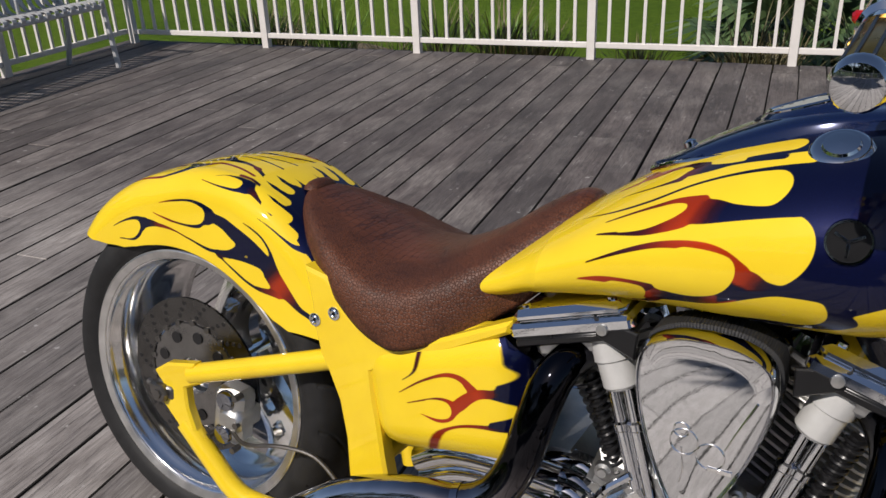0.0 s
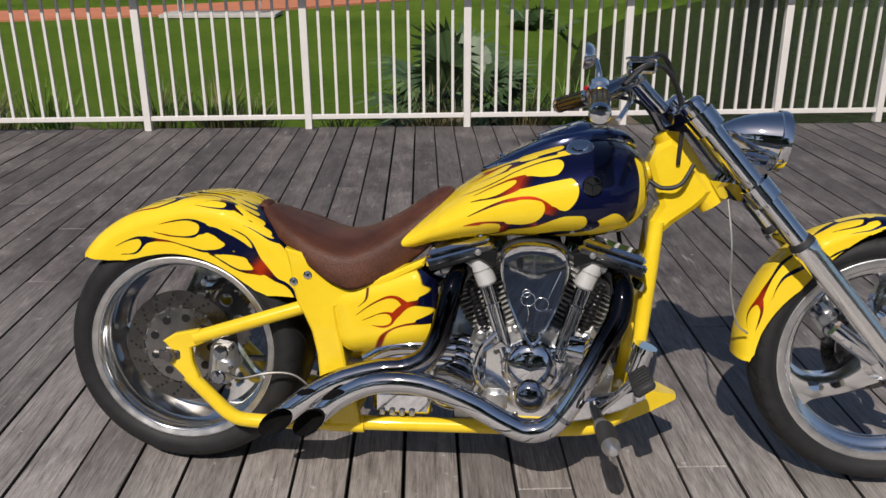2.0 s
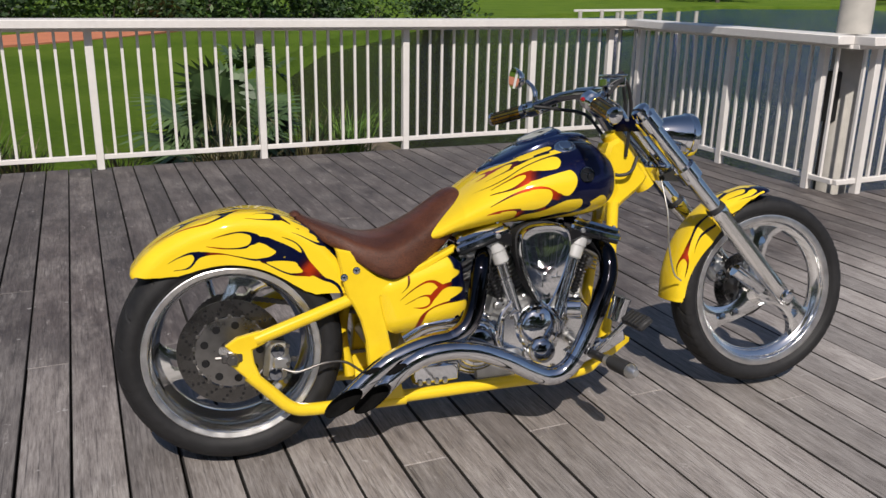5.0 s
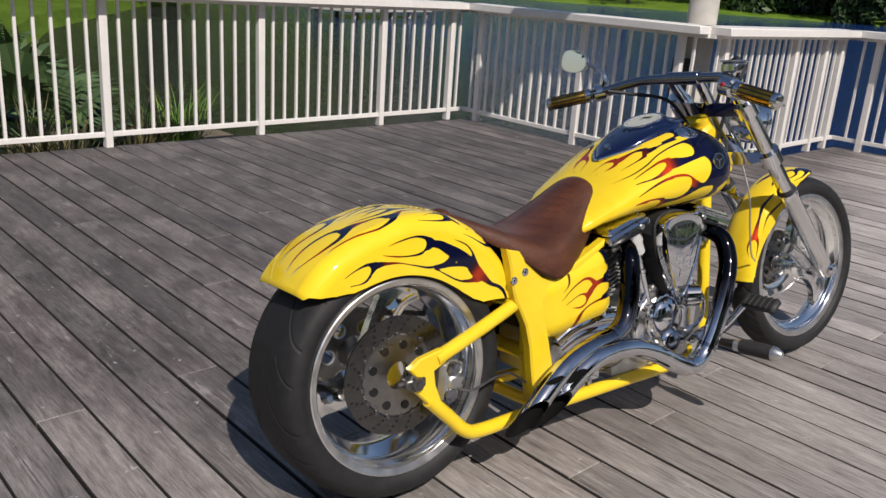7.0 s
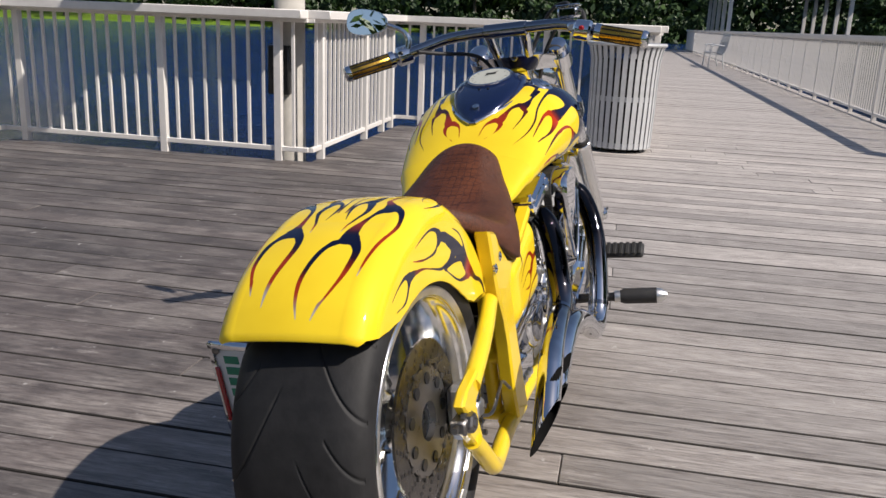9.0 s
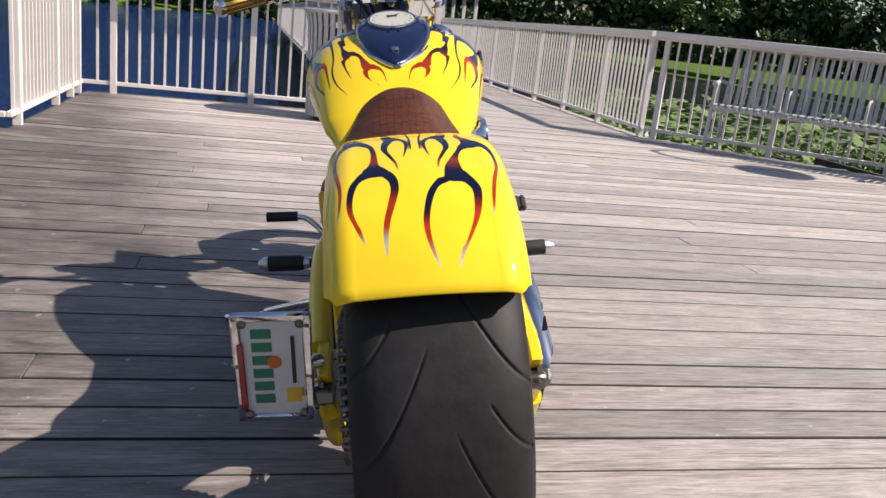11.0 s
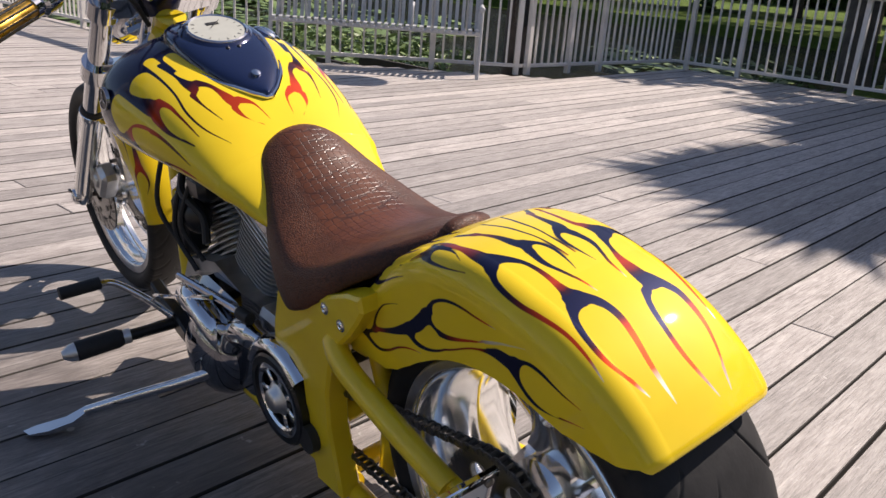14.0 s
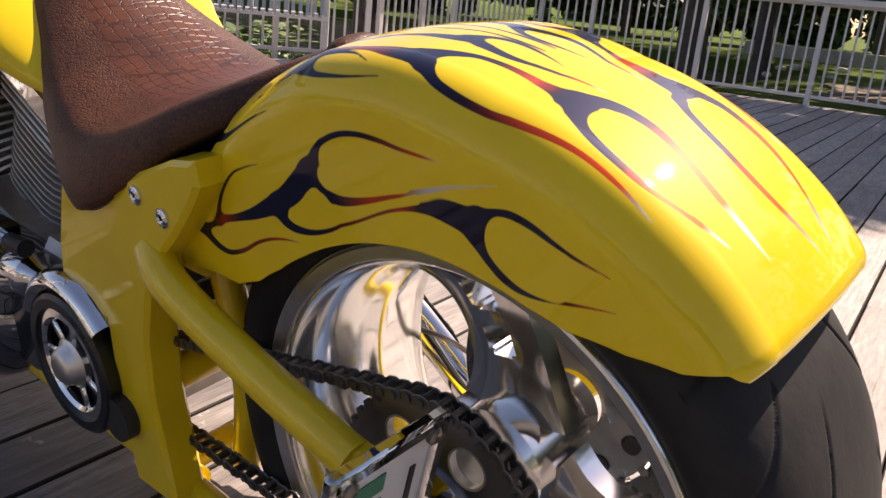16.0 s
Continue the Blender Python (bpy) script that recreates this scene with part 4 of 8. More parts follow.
HEADS = ([0.0, 0.06, 0.088, 0.112, 0.125, 0.129], [62.0, 61.5, 59.5, 55.5, 51.5, 20.0])
fender_paint = Design(lambda p: 0.36 * np.radians(p[:, 0] - np.interp(np.abs(p[:, 1]), *HEADS)), (0.36 * math.pi / 180, 1.0), 0.009)
Y, K = fender_paint.yellow, fender_paint.ink
K((47.4, 0.1240, 0.0060, 0), (49.6, 0.1340, 0.0034, 0), (53.1, 0.1390, 0.0018, 0), (57.5, 0.1413, 0.0012, 0), (61.4, 0.1439, 0.0005, 0.2))
K((51.4, 0.1180, 0.0070, 0), (55.5, 0.1223, 0.0033, 0), (59.6, 0.1250, 0.0020, 0.1), (63.5, 0.1210, 0.0023, 0.2), (66.3, 0.1160, 0.0050, 0.3), (69.0, 0.1120, 0.0080, 0.1))
K((68.6, 0.1200, 0.0061, 0), (71.2, 0.1280, 0.0030, 0), (76.2, 0.1300, 0.0014, 0.2), (81.4, 0.1260, 0.0008, 0.4))
K((68.6, 0.1060, 0.0060, 0), (72.0, 0.1035, 0.0030, 0), (75.5, 0.1052, 0.0013, 0), (78.6, 0.1138, 0.0005, 0.1))
K((55.7, 0.0990, 0.0090, 0), (60.2, 0.1030, 0.0035, 0), (64.4, 0.0990, 0.0025, 0), (69.0, 0.0930, 0.0026, 0.3), (73.0, 0.0930, 0.0035, 0.45))
K((59.9, 0.0740, 0.0100, 0), (63.9, 0.0780, 0.0050, 0), (68.8, 0.0700, 0.0035, 0.1), (73.3, 0.0540, 0.0040, 0.4))
K((62.5, 0.0460, 0.0090, 0), (64.9, 0.0500, 0.0050, 0), (68.7, 0.0440, 0.0026, 0))
K((60.5, 0.0220, 0.0100, 0), (64.0, 0.0220, 0.0045, 0), (70.5, 0.0180, 0.0020, 0.1), (76.4, 0.0120, 0.0022, 0.05), (80.4, 0.0105, 0.0018, 0.1), (86.0, 0.0070, 0.0014, 0.2), (92.0, 0.0065, 0.0008, 0.4))
# forks over the shoulder and the crown
R = lambda *pts: K(*pts, both=False)
R((71.4, 0.0930, 0.0029, 0.45), (76.6, 0.0935, 0.0059, 0.45), (80.5, 0.0949, 0.0104, 0.3), (83.8, 0.0967, 0.0110, 0), (85.6, 0.1008, 0.0085, 0))
R((84.0, 0.0887, 0.0115, 0), (86.1, 0.0758, 0.0068, 0), (88.7, 0.0660, 0.0045, 0.1), (92.0, 0.0615, 0.0040, 0.3), (95.5, 0.0605, 0.0047, 0.45), (98.3, 0.0618, 0.0073, 0.4), (101.0, 0.0639, 0.0125, 0.1), (102.8, 0.0636, 0.0125, 0))
R((86.2, 0.1062, 0.0060, 0), (89.5, 0.1166, 0.0045, 0.1), (94.0, 0.1201, 0.0036, 0.3), (100.0, 0.1160, 0.0034, 0.5), (107.0, 0.1094, 0.0027, 0.5), (112.7, 0.1095, 0.0020, 0.6), (118.4, 0.1130, 0.0006, 1))
R((101.7, 0.0540, 0.0089, 0), (105.1, 0.0396, 0.0076, 0), (109.3, 0.0342, 0.0057, 0.25), (113.9, 0.0391, 0.0053, 0.5), (119.2, 0.0466, 0.0043, 0.52), (123.9, 0.0497, 0.0031, 0.85), (128.6, 0.0494, 0.0008, 1))
R((103.6, 0.0765, 0.0079, 0), (107.2, 0.0892, 0.0060, 0), (111.1, 0.0945, 0.0045, 0.2), (115.7, 0.0944, 0.0038, 0.5), (121.1, 0.0842, 0.0030, 0.6), (125.2, 0.0762, 0.0007, 1))
R((71.0, -0.0800, 0.0026, 0.45), (77.0, -0.0700, 0.0030, 0.45), (83.1, -0.0650, 0.0045, 0.45), (85.5, -0.0733, 0.0073, 0.4), (87.9, -0.0798, 0.0115, 0.1), (89.8, -0.0790, 0.0115, 0))
R((88.5, -0.0875, 0.0110, 0), (90.0, -0.1020, 0.0070, 0), (93.5, -0.1110, 0.0040, 0.2), (99.0, -0.1130, 0.0030, 0.45), (107.7, -0.1020, 0.0030, 0.5), (113.9, -0.0960, 0.0023, 0.5), (118.9, -0.0927, 0.0007, 1))
R((91.3, -0.0706, 0.0083, 0), (94.3, -0.0608, 0.0046, 0.2), (97.8, -0.0527, 0.0061, 0.45), (101.6, -0.0490, 0.0110, 0.35), (104.7, -0.0485, 0.0135, 0.05), (106.0, -0.0486, 0.0135, 0))
R((105.5, -0.0580, 0.0100, 0), (108.3, -0.0693, 0.0080, 0), (111.5, -0.0755, 0.0062, 0.2), (117.8, -0.0712, 0.0046, 0.5), (123.1, -0.0600, 0.0034, 0.53), (127.9, -0.0470, 0.0025, 0.8), (132.0, -0.0395, 0.0008, 1))
R((107.7, -0.0300, 0.0076, 0), (111.3, -0.0165, 0.0063, 0), (115.7, -0.0080, 0.0048, 0.15), (121.2, -0.0032, 0.0040, 0.5), (126.6, -0.0068, 0.0028, 0.7), (131.8, -0.0155, 0.0008, 1))
K((73.3, 0.0514, 0.0030, 0.4), (77.8, 0.0440, 0.0048, 0.3), (82.5, 0.0411, 0.0080, 0.05), (84.9, 0.0372, 0.0078, 0))
K((83.9, 0.0310, 0.0065, 0), (85.9, 0.0180, 0.0036, 0), (88.9, 0.0135, 0.0022, 0), (92.9, 0.0150, 0.0016, 0.1), (95.8, 0.0185, 0.0006, 0.2))
K((86.9, 0.0412, 0.0070, 0), (91.0, 0.0451, 0.0046, 0), (94.4, 0.0394, 0.0030, 0.2), (98.2, 0.0313, 0.0021, 0.4), (102.7, 0.0274, 0.0007, 0.9))
# right flank
R((23.9, -0.1745, 0.0030, 0.0), (28.7, -0.1724, 0.0045, 0), (32.4, -0.1787, 0.0046, 0.05), (36.1, -0.1919, 0.0053, 0.2), (40.6, -0.1976, 0.0090, 0.4), (45.9, -0.2015, 0.0150, 0.5), (50.4, -0.1988, 0.0155, 0.2), (55.5, -0.1966, 0.0155, 0), (60.7, -0.1943, 0.0140, 0), (65.9, -0.1927, 0.0125, 0), (71.0, -0.1876, 0.0098, 0), (77.2, -0.1828, 0.0070, 0))
R((75.9, -0.1778, 0.0071, 0), (79.5, -0.1687, 0.0043, 0), (83.8, -0.1639, 0.0022, 0.1), (89.5, -0.1631, 0.0018, 0.3), (95.8, -0.1624, 0.0007, 0.5))
R((75.9, -0.1912, 0.0090, 0), (78.5, -0.2038, 0.0048, 0), (83.4, -0.2075, 0.0022, 0.2), (91.3, -0.1968, 0.0021, 0.4), (99.1, -0.1764, 0.0007, 0.5))
R((61.6, -0.2103, 0.0115, 0), (66.0, -0.2312, 0.0047, 0), (73.0, -0.2425, 0.0030, 0.1), (82.5, -0.2313, 0.0017, 0.3), (90.1, -0.2143, 0.0017, 0.4), (97.5, -0.1989, 0.0036, 0.4), (102.4, -0.1922, 0.0071, 0.1), (105.5, -0.1913, 0.0071, 0))
R((104.0, -0.1880, 0.0059, 0), (107.6, -0.1780, 0.0036, 0), (113.0, -0.1728, 0.0017, 0.1), (119.5, -0.1694, 0.0007, 0.3))
R((105.7, -0.1939, 0.0068, 0), (108.8, -0.2060, 0.0040, 0), (112.7, -0.2081, 0.0021, 0.1), (119.2, -0.1935, 0.0008, 0.3))
R((52.7, -0.2016, 0.0091, 0), (58.3, -0.2188, 0.0046, 0), (64.1, -0.2349, 0.0018, 0.1), (69.8, -0.2448, 0.0008, 0.3))
R((43.2, -0.2120, 0.0080, 0.5), (48.8, -0.2378, 0.0040, 0.3), (54.6, -0.2492, 0.0023, 0.1), (61.7, -0.2503, 0.0018, 0.1), (69.0, -0.2466, 0.0008, 0.3))
R((49.4, -0.1920, 0.0077, 0.2), (52.8, -0.1748, 0.0030, 0.1), (57.3, -0.1651, 0.0018, 0.1), (61.3, -0.1647, 0.0015, 0.2), (64.3, -0.1660, 0.0007, 0.4))
# left flank
R((31.5, 0.1523, 0.0014, 0.1), (33.9, 0.1681, 0.0038, 0), (36.4, 0.1778, 0.0030, 0.2), (40.0, 0.1865, 0.0040, 0.45), (43.6, 0.1984, 0.0038, 0.3), (48.4, 0.2092, 0.0058, 0), (53.7, 0.2150, 0.0085, 0), (58.2, 0.2155, 0.0100, 0), (62.1, 0.2113, 0.0111, 0), (66.2, 0.2016, 0.0089, 0), (69.1, 0.1927, 0.0054, 0), (70.8, 0.1873, 0.0032, 0))
R((39.0, 0.1826, 0.0040, 0.3), (41.1, 0.1757, 0.0028, 0.3), (44.4, 0.1699, 0.0020, 0.2), (48.4, 0.1678, 0.0013, 0.2), (51.6, 0.1720, 0.0009, 0.2), (55.3, 0.1785, 0.0004, 0.3))
R((34.1, 0.1715, 0.0058, 0), (34.2, 0.1868, 0.0048, 0), (34.9, 0.2012, 0.0038, 0.1), (36.6, 0.2131, 0.0028, 0.2), (40.4, 0.2240, 0.0022, 0.4), (45.5, 0.2311, 0.0017, 0.4), (50.6, 0.2407, 0.0014, 0.5), (56.5, 0.2549, 0.0005, 0.8))
R((69.1, 0.1927, 0.0049, 0), (71.7, 0.1817, 0.0035, 0), (74.9, 0.1752, 0.0027, 0), (78.2, 0.1729, 0.0023, 0.1), (81.2, 0.1732, 0.0022, 0.3), (85.1, 0.1738, 0.0017, 0.4), (89.0, 0.1715, 0.0013, 0.6), (92.3, 0.1679, 0.0004, 0.9))
R((65.8, 0.2059, 0.0110, 0), (66.9, 0.2166, 0.0075, 0), (68.8, 0.2266, 0.0059, 0.1), (72.6, 0.2300, 0.0041, 0.3), (78.0, 0.2243, 0.0030, 0.5), (84.3, 0.2117, 0.0023, 0.6), (89.9, 0.1954, 0.0017, 0.9), (95.7, 0.1767, 0.0012, 1), (101.6, 0.1591, 0.0004, 1))
R((55.5, 0.2213, 0.0110, 0), (55.5, 0.2321, 0.0068, 0), (57.5, 0.2432, 0.0043, 0), (61.8, 0.2520, 0.0026, 0.05), (67.6, 0.2535, 0.0018, 0.3), (74.1, 0.2454, 0.0015, 0.4), (81.4, 0.2292, 0.0015, 0.45), (86.4, 0.2173, 0.0020, 0.45), (90.4, 0.2079, 0.0046, 0.1), (94.1, 0.2004, 0.0087, 0), (99.3, 0.1940, 0.0111, 0))
R((99.6, 0.1888, 0.0062, 0), (102.5, 0.1778, 0.0040, 0), (104.6, 0.1723, 0.0033, 0), (107.6, 0.1694, 0.0028, 0.05), (111.3, 0.1681, 0.0020, 0.1), (114.7, 0.1650, 0.0013, 0.3), (119.3, 0.1568, 0.0004, 0.6))
R((99.5, 0.2001, 0.0104, 0), (100.9, 0.2074, 0.0065, 0), (103.3, 0.2141, 0.0044, 0), (106.1, 0.2178, 0.0034, 0.05), (109.5, 0.2165, 0.0025, 0.1), (113.3, 0.2080, 0.0018, 0.2), (117.2, 0.1938, 0.0013, 0.4), (122.5, 0.1708, 0.0004, 0.7))
for a, b in (((84.0, 0.0887), (86.2, 0.1062)), ((101.7, 0.0540), (103.6, 0.0765)), ((88.5, -0.0875), (91.3, -0.0706)), ((105.5, -0.0580), (107.7, -0.0300)), ((83.9, 0.0310), (86.9, 0.0412)),
             ((75.9, -0.1778), (75.9, -0.1912)), ((75.9, -0.1912), (61.6, -0.2103)), ((104.0, -0.1880), (105.7, -0.1939)), ((52.7, -0.2016), (43.2, -0.2120)), ((49.4, -0.1920), (75.9, -0.1778)),
             ((69.1, 0.1927), (65.8, 0.2059)), ((65.8, 0.2059), (55.5, 0.2213)), ((99.6, 0.1888), (99.5, 0.2001)), ((68.6, 0.1200), (68.6, 0.1060))):
    fender_paint.drop(a, b)
# fingers that reach under the seat
for ph, q in ((62.0, 0.012), (64.0, 0.034), (62.0, 0.0615), (59.5, 0.0885), (55.6, 0.1120), (51.3, 0.1255)):
    Y((ph + 0.6, q, 0.0095), (ph + 6, q + 0.004, 0.0105))


def rear_fender():
    pts, pq = [], []
    for ph in np.linspace(24, 137.2, 400):
        c, sn = math.cos(radians(ph)), math.sin(radians(ph))
        tip = max(0.0, ph - 135.0) / 2.2
        y, r, q = fender_section(interp(ph, RC, 1) - 0.004 * tip ** 2, interp(ph, RB, 1), FW - 0.003 * tip ** 2, n=180)
        pts.append([(rr * c, FY - yy, AX.z + rr * sn) for yy, rr in zip(y[:0:-1], r[:0:-1])] + [(rr * c, FY + yy, AX.z + rr * sn) for yy, rr in zip(y, r)])
        pq += [(ph, -v) for v in q[:0:-1]] + [(ph, v) for v in q]
    ob = grid_part("rear_fender", pts, bike, "yellow rear fender with dark flame licks", 0.0035)
    fender_paint.paint(ob.data, np.array(pq))
    return ob

rear_fender()

# ---- seat
SEAT = smooth_table([(0.203, 0.664, 0.655, 0.018), (0.214, 0.660, 0.646, 0.044), (0.232, 0.653, 0.632, 0.072), (0.255, 0.644, 0.616, 0.096), (0.282, 0.633, 0.600, 0.118), (0.312, 0.622, 0.582, 0.138), (0.350, 0.607, 0.553, 0.156), (0.398, 0.598, 0.519, 0.168),
                     (0.440, 0.600, 0.500, 0.169), (0.470, 0.608, 0.502, 0.164), (0.509, 0.625, 0.517, 0.152), (0.56, 0.653, 0.544, 0.130), (0.600, 0.681, 0.572, 0.108), (0.632, 0.702, 0.60, 0.093), (0.650, 0.712, 0.62, 0.083), (0.663, 0.716, 0.645, 0.069), (0.672, 0.715, 0.665, 0.052), (0.677, 0.706, 0.68, 0.026)], 6)
pts, sizes = [], []
for x, zt, ze, w in SEAT:
    row = []
    for t in np.linspace(-1, 1, 61):
        a = abs(t)
        if a < 0.72:
            k = a / 0.72
            y, z = w * 0.93 * k, zt - (zt - ze) * 0.34 * k ** 2.2
        else:
            k = (a - 0.72) / 0.28
            y = w * (0.93 + 0.07 * math.sin(k * math.pi * 0.62) - 0.03 * k)
            z = zt - (zt - ze) * (0.34 + 0.66 * k ** 0.9)
        row.append((x, math.copysign(y, t) + 0.007, z))
        sizes.append(1.0 if a < 0.34 else max(0.0, 1 - (a - 0.34) / 0.08))
    pts.append(row)
seat = grid_part("seat", pts, bike, "brown crocodile-grain leather solo seat", 0.012, HIDE)
seat.data.attributes.new("scale_size", "FLOAT", "POINT").data.foreach_set("value", np.array(sizes, np.float32))
welt = [r[0] for r in pts[2:]], [r[-1] for r in pts[2:]]
rear_edge = pts[1]
part("seat_welt", Shape().tube(list(reversed(welt[0])) + rear_edge[6:-6:4] + welt[1], 0.006, 8), HIDE, seat)
part("seat_lip", Shape().tube([(p[0] - 0.004, p[1], p[2] + 0.004) for p in pts[1][6:-6:3]], 0.016, 12), HIDE, seat)
part("seat_pan", Shape().loft([[(x, -w * 0.9, ze + 0.012), (x, w * 0.9, ze + 0.012), (x, w * 0.88, ze - 0.004), (x, -w * 0.88, ze - 0.004)] for x, zt, ze, w in SEAT[8:-4:2]]), RUBBER, seat)

# ---- frame
frame_root = part("frame", Shape().tube(spline([(0.62, 0, 0.60), (0.8, 0, 0.64), (1.0, 0, 0.70), (1.16, 0, 0.78)], 4), 0.024, 12), PAINT, bike, "gloss yellow rigid frame")


def frame_side(sg):
    if sg < 0:
        plate = [(0.288, 0.590), (0.296, 0.560), (0.302, 0.530), (0.304, 0.502), (0.316, 0.455), (0.330, 0.429), (0.350, 0.385), (0.363, 0.326), (0.368, 0.260), (0.376, 0.20), (0.392, 0.145), (0.470, 0.145), (0.452, 0.22), (0.434, 0.300), (0.424, 0.357),
                 (0.415, 0.401), (0.409, 0.446), (0.459, 0.470), (0.54, 0.512), (0.625, 0.556), (0.628, 0.576), (0.53, 0.530), (0.446, 0.494), (0.403, 0.506), (0.362, 0.545), (0.330, 0.580)]
        a, b = -0.154, -0.120
    else:
        plate = [(0.500, 0.512), (0.418, 0.520), (0.343, 0.556), (0.280, 0.582), (0.244, 0.588), (0.240, 0.564), (0.257, 0.540), (0.284, 0.508), (0.335, 0.458), (0.352, 0.420), (0.370, 0.360), (0.376, 0.290), (0.366, 0.210), (0.360, 0.145), (0.440, 0.145),
                 (0.447, 0.210), (0.450, 0.290), (0.448, 0.362), (0.490, 0.368), (0.540, 0.380), (0.528, 0.440)]
        a, b = 0.128, 0.172
    part("side_plate", Shape().prism(plate, a, b, 0.005), PAINT, frame_root, sharp=30)
    for x, z in (((0.344, 0.526), (0.309, 0.509)) if sg < 0 else ((0.343, 0.535), (0.300, 0.522))):
        bm = Matrix.Translation((x, -0.154 if sg < 0 else 0.172, z)) @ Matrix.Scale(0.8, 4) @ (AY if sg > 0 else AY @ Matrix.Rotation(math.pi, 4, "X"))
        bolt = part("bolt", Shape().lathe([(0.0032, 0.003), (0.0060, 0.005), (0.0085, 0.003), (0.010, 0.002), (0.013, 0.002), (0.013, -0.003)], bm, 20), CHROME, frame_root)
        part("bolt_socket", Shape().lathe([(0, 0.0012), (0.0033, 0.0012), (0.0033, 0.0035)], bm, 6), BLACK, bolt, sharp=0)
    top_ = [(0.40, -0.118, 0.462), (0.34, -0.128, 0.444), (0.2, -0.152, 0.403), (0.06, -0.166, 0.360)] if sg < 0 else [(0.345, 0.160, 0.474), (0.296, 0.176, 0.454), (0.18, 0.178, 0.412), (0.054, 0.172, 0.366)]
    s = Shape().tube(spline(top_, 4), 0.0175 if sg < 0 else 0.0195, 16)
    part("upper_strut", s, PAINT, frame_root)
    part("dropout", Shape().prism([(-0.018, 0.352), (0.012, 0.372), (0.075, 0.385), (0.085, 0.35), (0.052, 0.335), (0.055, 0.30), (0.07, 0.26), (0.045, 0.245), (0.0, 0.292), (-0.012, 0.302), (0.005, 0.325)],
                                  *sorted((sg * 0.155, sg * 0.177)), 0.004), PAINT, frame_root)
    part("lower_strut", Shape().tube(spline([(0.04, sg * 0.166, 0.265), (0.09, sg * 0.166, 0.215), (0.145, sg * 0.164, 0.162), (0.20, sg * 0.155, 0.146), (0.32, sg * 0.14, 0.142), (0.47, sg * 0.128, 0.138)], 4), 0.018, 14), PAINT, frame_root)
    part("bottom_rail", Shape().tube(spline([(0.42, sg * 0.125, 0.142), (0.47, sg * 0.125, 0.142), (0.75, sg * 0.12, 0.146), (1.0, sg * 0.115, 0.150), (1.09, sg * 0.10, 0.175), (1.13, sg * 0.085, 0.25), (1.16, sg * 0.06, 0.50), (1.175, sg * 0.045, 0.66)], 5), 0.0185, 14), PAINT, frame_root)
    part("sleeve", Shape().tube([(0.385, sg * 0.128, 0.140), (0.475, sg * 0.127, 0.140)], 0.0225, 14), PAINT, frame_root)
    part("axle_block", Shape().box((-0.002, sg * 0.166, 0.318), (0.055, 0.03, 0.024), 0.004), STEEL, frame_root)
    bm = Matrix.Translation((0, sg * 0.18, 0.317)) @ (AY if sg > 0 else AY @ Matrix.Rotation(math.pi, 4, "X"))
    part("axle_nut", Shape().lathe([(0, 0.012), (0.008, 0.012), (0.009, 0.009), (0.016, 0.009), (0.018, 0.005), (0.018, -0.004), (0.023, -0.006), (0.023, -0.012)], bm, 6), STEEL, frame_root, sharp=20)


sides(frame_side)
part("adjuster", Shape().rod((-0.045, -0.166, 0.32), (0.03, -0.166, 0.317), 0.006, 8), STEEL, frame_root)
# neck: a boxed gusset round the steering head
neck = [(1.158, 0.655), (1.182, 0.70), (1.15, 0.80), (1.165, 0.842), (1.20, 0.858), (1.232, 0.838), (1.272, 0.772), (1.300, 0.735), (1.288, 0.715), (1.262, 0.690), (1.215, 0.655), (1.188, 0.628), (1.176, 0.60), (1.158, 0.60)]
part("steering_neck", Shape().prism(neck, -0.045, 0.045, 0.012), PAINT, frame_root)
part("neck_tube", Shape().rod((1.185, 0, 0.875), (1.312, 0, 0.70), 0.034, 18), PAINT, frame_root)
part("seat_cradle", Shape().box((0.36, 0, 0.46), (0.10, 0.26, 0.05), 0.01), PAINT, frame_root)
part("cross_tube", Shape().rod((0.40, -0.13, 0.29), (0.40, 0.15, 0.29), 0.021, 14), PAINT, frame_root)
part("cross_tube", Shape().rod((0.43, -0.125, 0.142), (0.43, 0.125, 0.142), 0.018, 12), PAINT, frame_root)
part("inner_brace", Shape().tube(spline([(0.40, -0.095, 0.45), (0.395, -0.095, 0.30), (0.41, -0.095, 0.16)], 4), 0.016, 10), PAINT, frame_root)
part("inner_brace", Shape().tube(spline([(0.36, 0.075, 0.45), (0.33, 0.075, 0.30), (0.35, 0.075, 0.16)], 4), 0.018, 12), PAINT, frame_root)
# chin spoiler
s = Shape().loft([[(1.02, -0.10, 0.135), (1.02, 0.10, 0.135), (1.02, 0.10, 0.165), (1.02, -0.10, 0.165)], [(1.10, -0.085, 0.150), (1.10, 0.085, 0.150), (1.12, 0.085, 0.23), (1.12, -0.085, 0.23)],
                  [(1.18, -0.06, 0.178), (1.18, 0.06, 0.178), (1.18, 0.06, 0.235), (1.18, -0.06, 0.235)], [(1.255, -0.012, 0.198), (1.255, 0.012, 0.198), (1.255, 0.012, 0.212), (1.255, -0.012, 0.212)]])
part("chin_spoiler", s, PAINT, frame_root, sharp=50)

# side covers with small licks
c0, c1, c2, c3 = (0.448, 0.372), (0.626, 0.396), (0.612, 0.518), (0.430, 0.460)


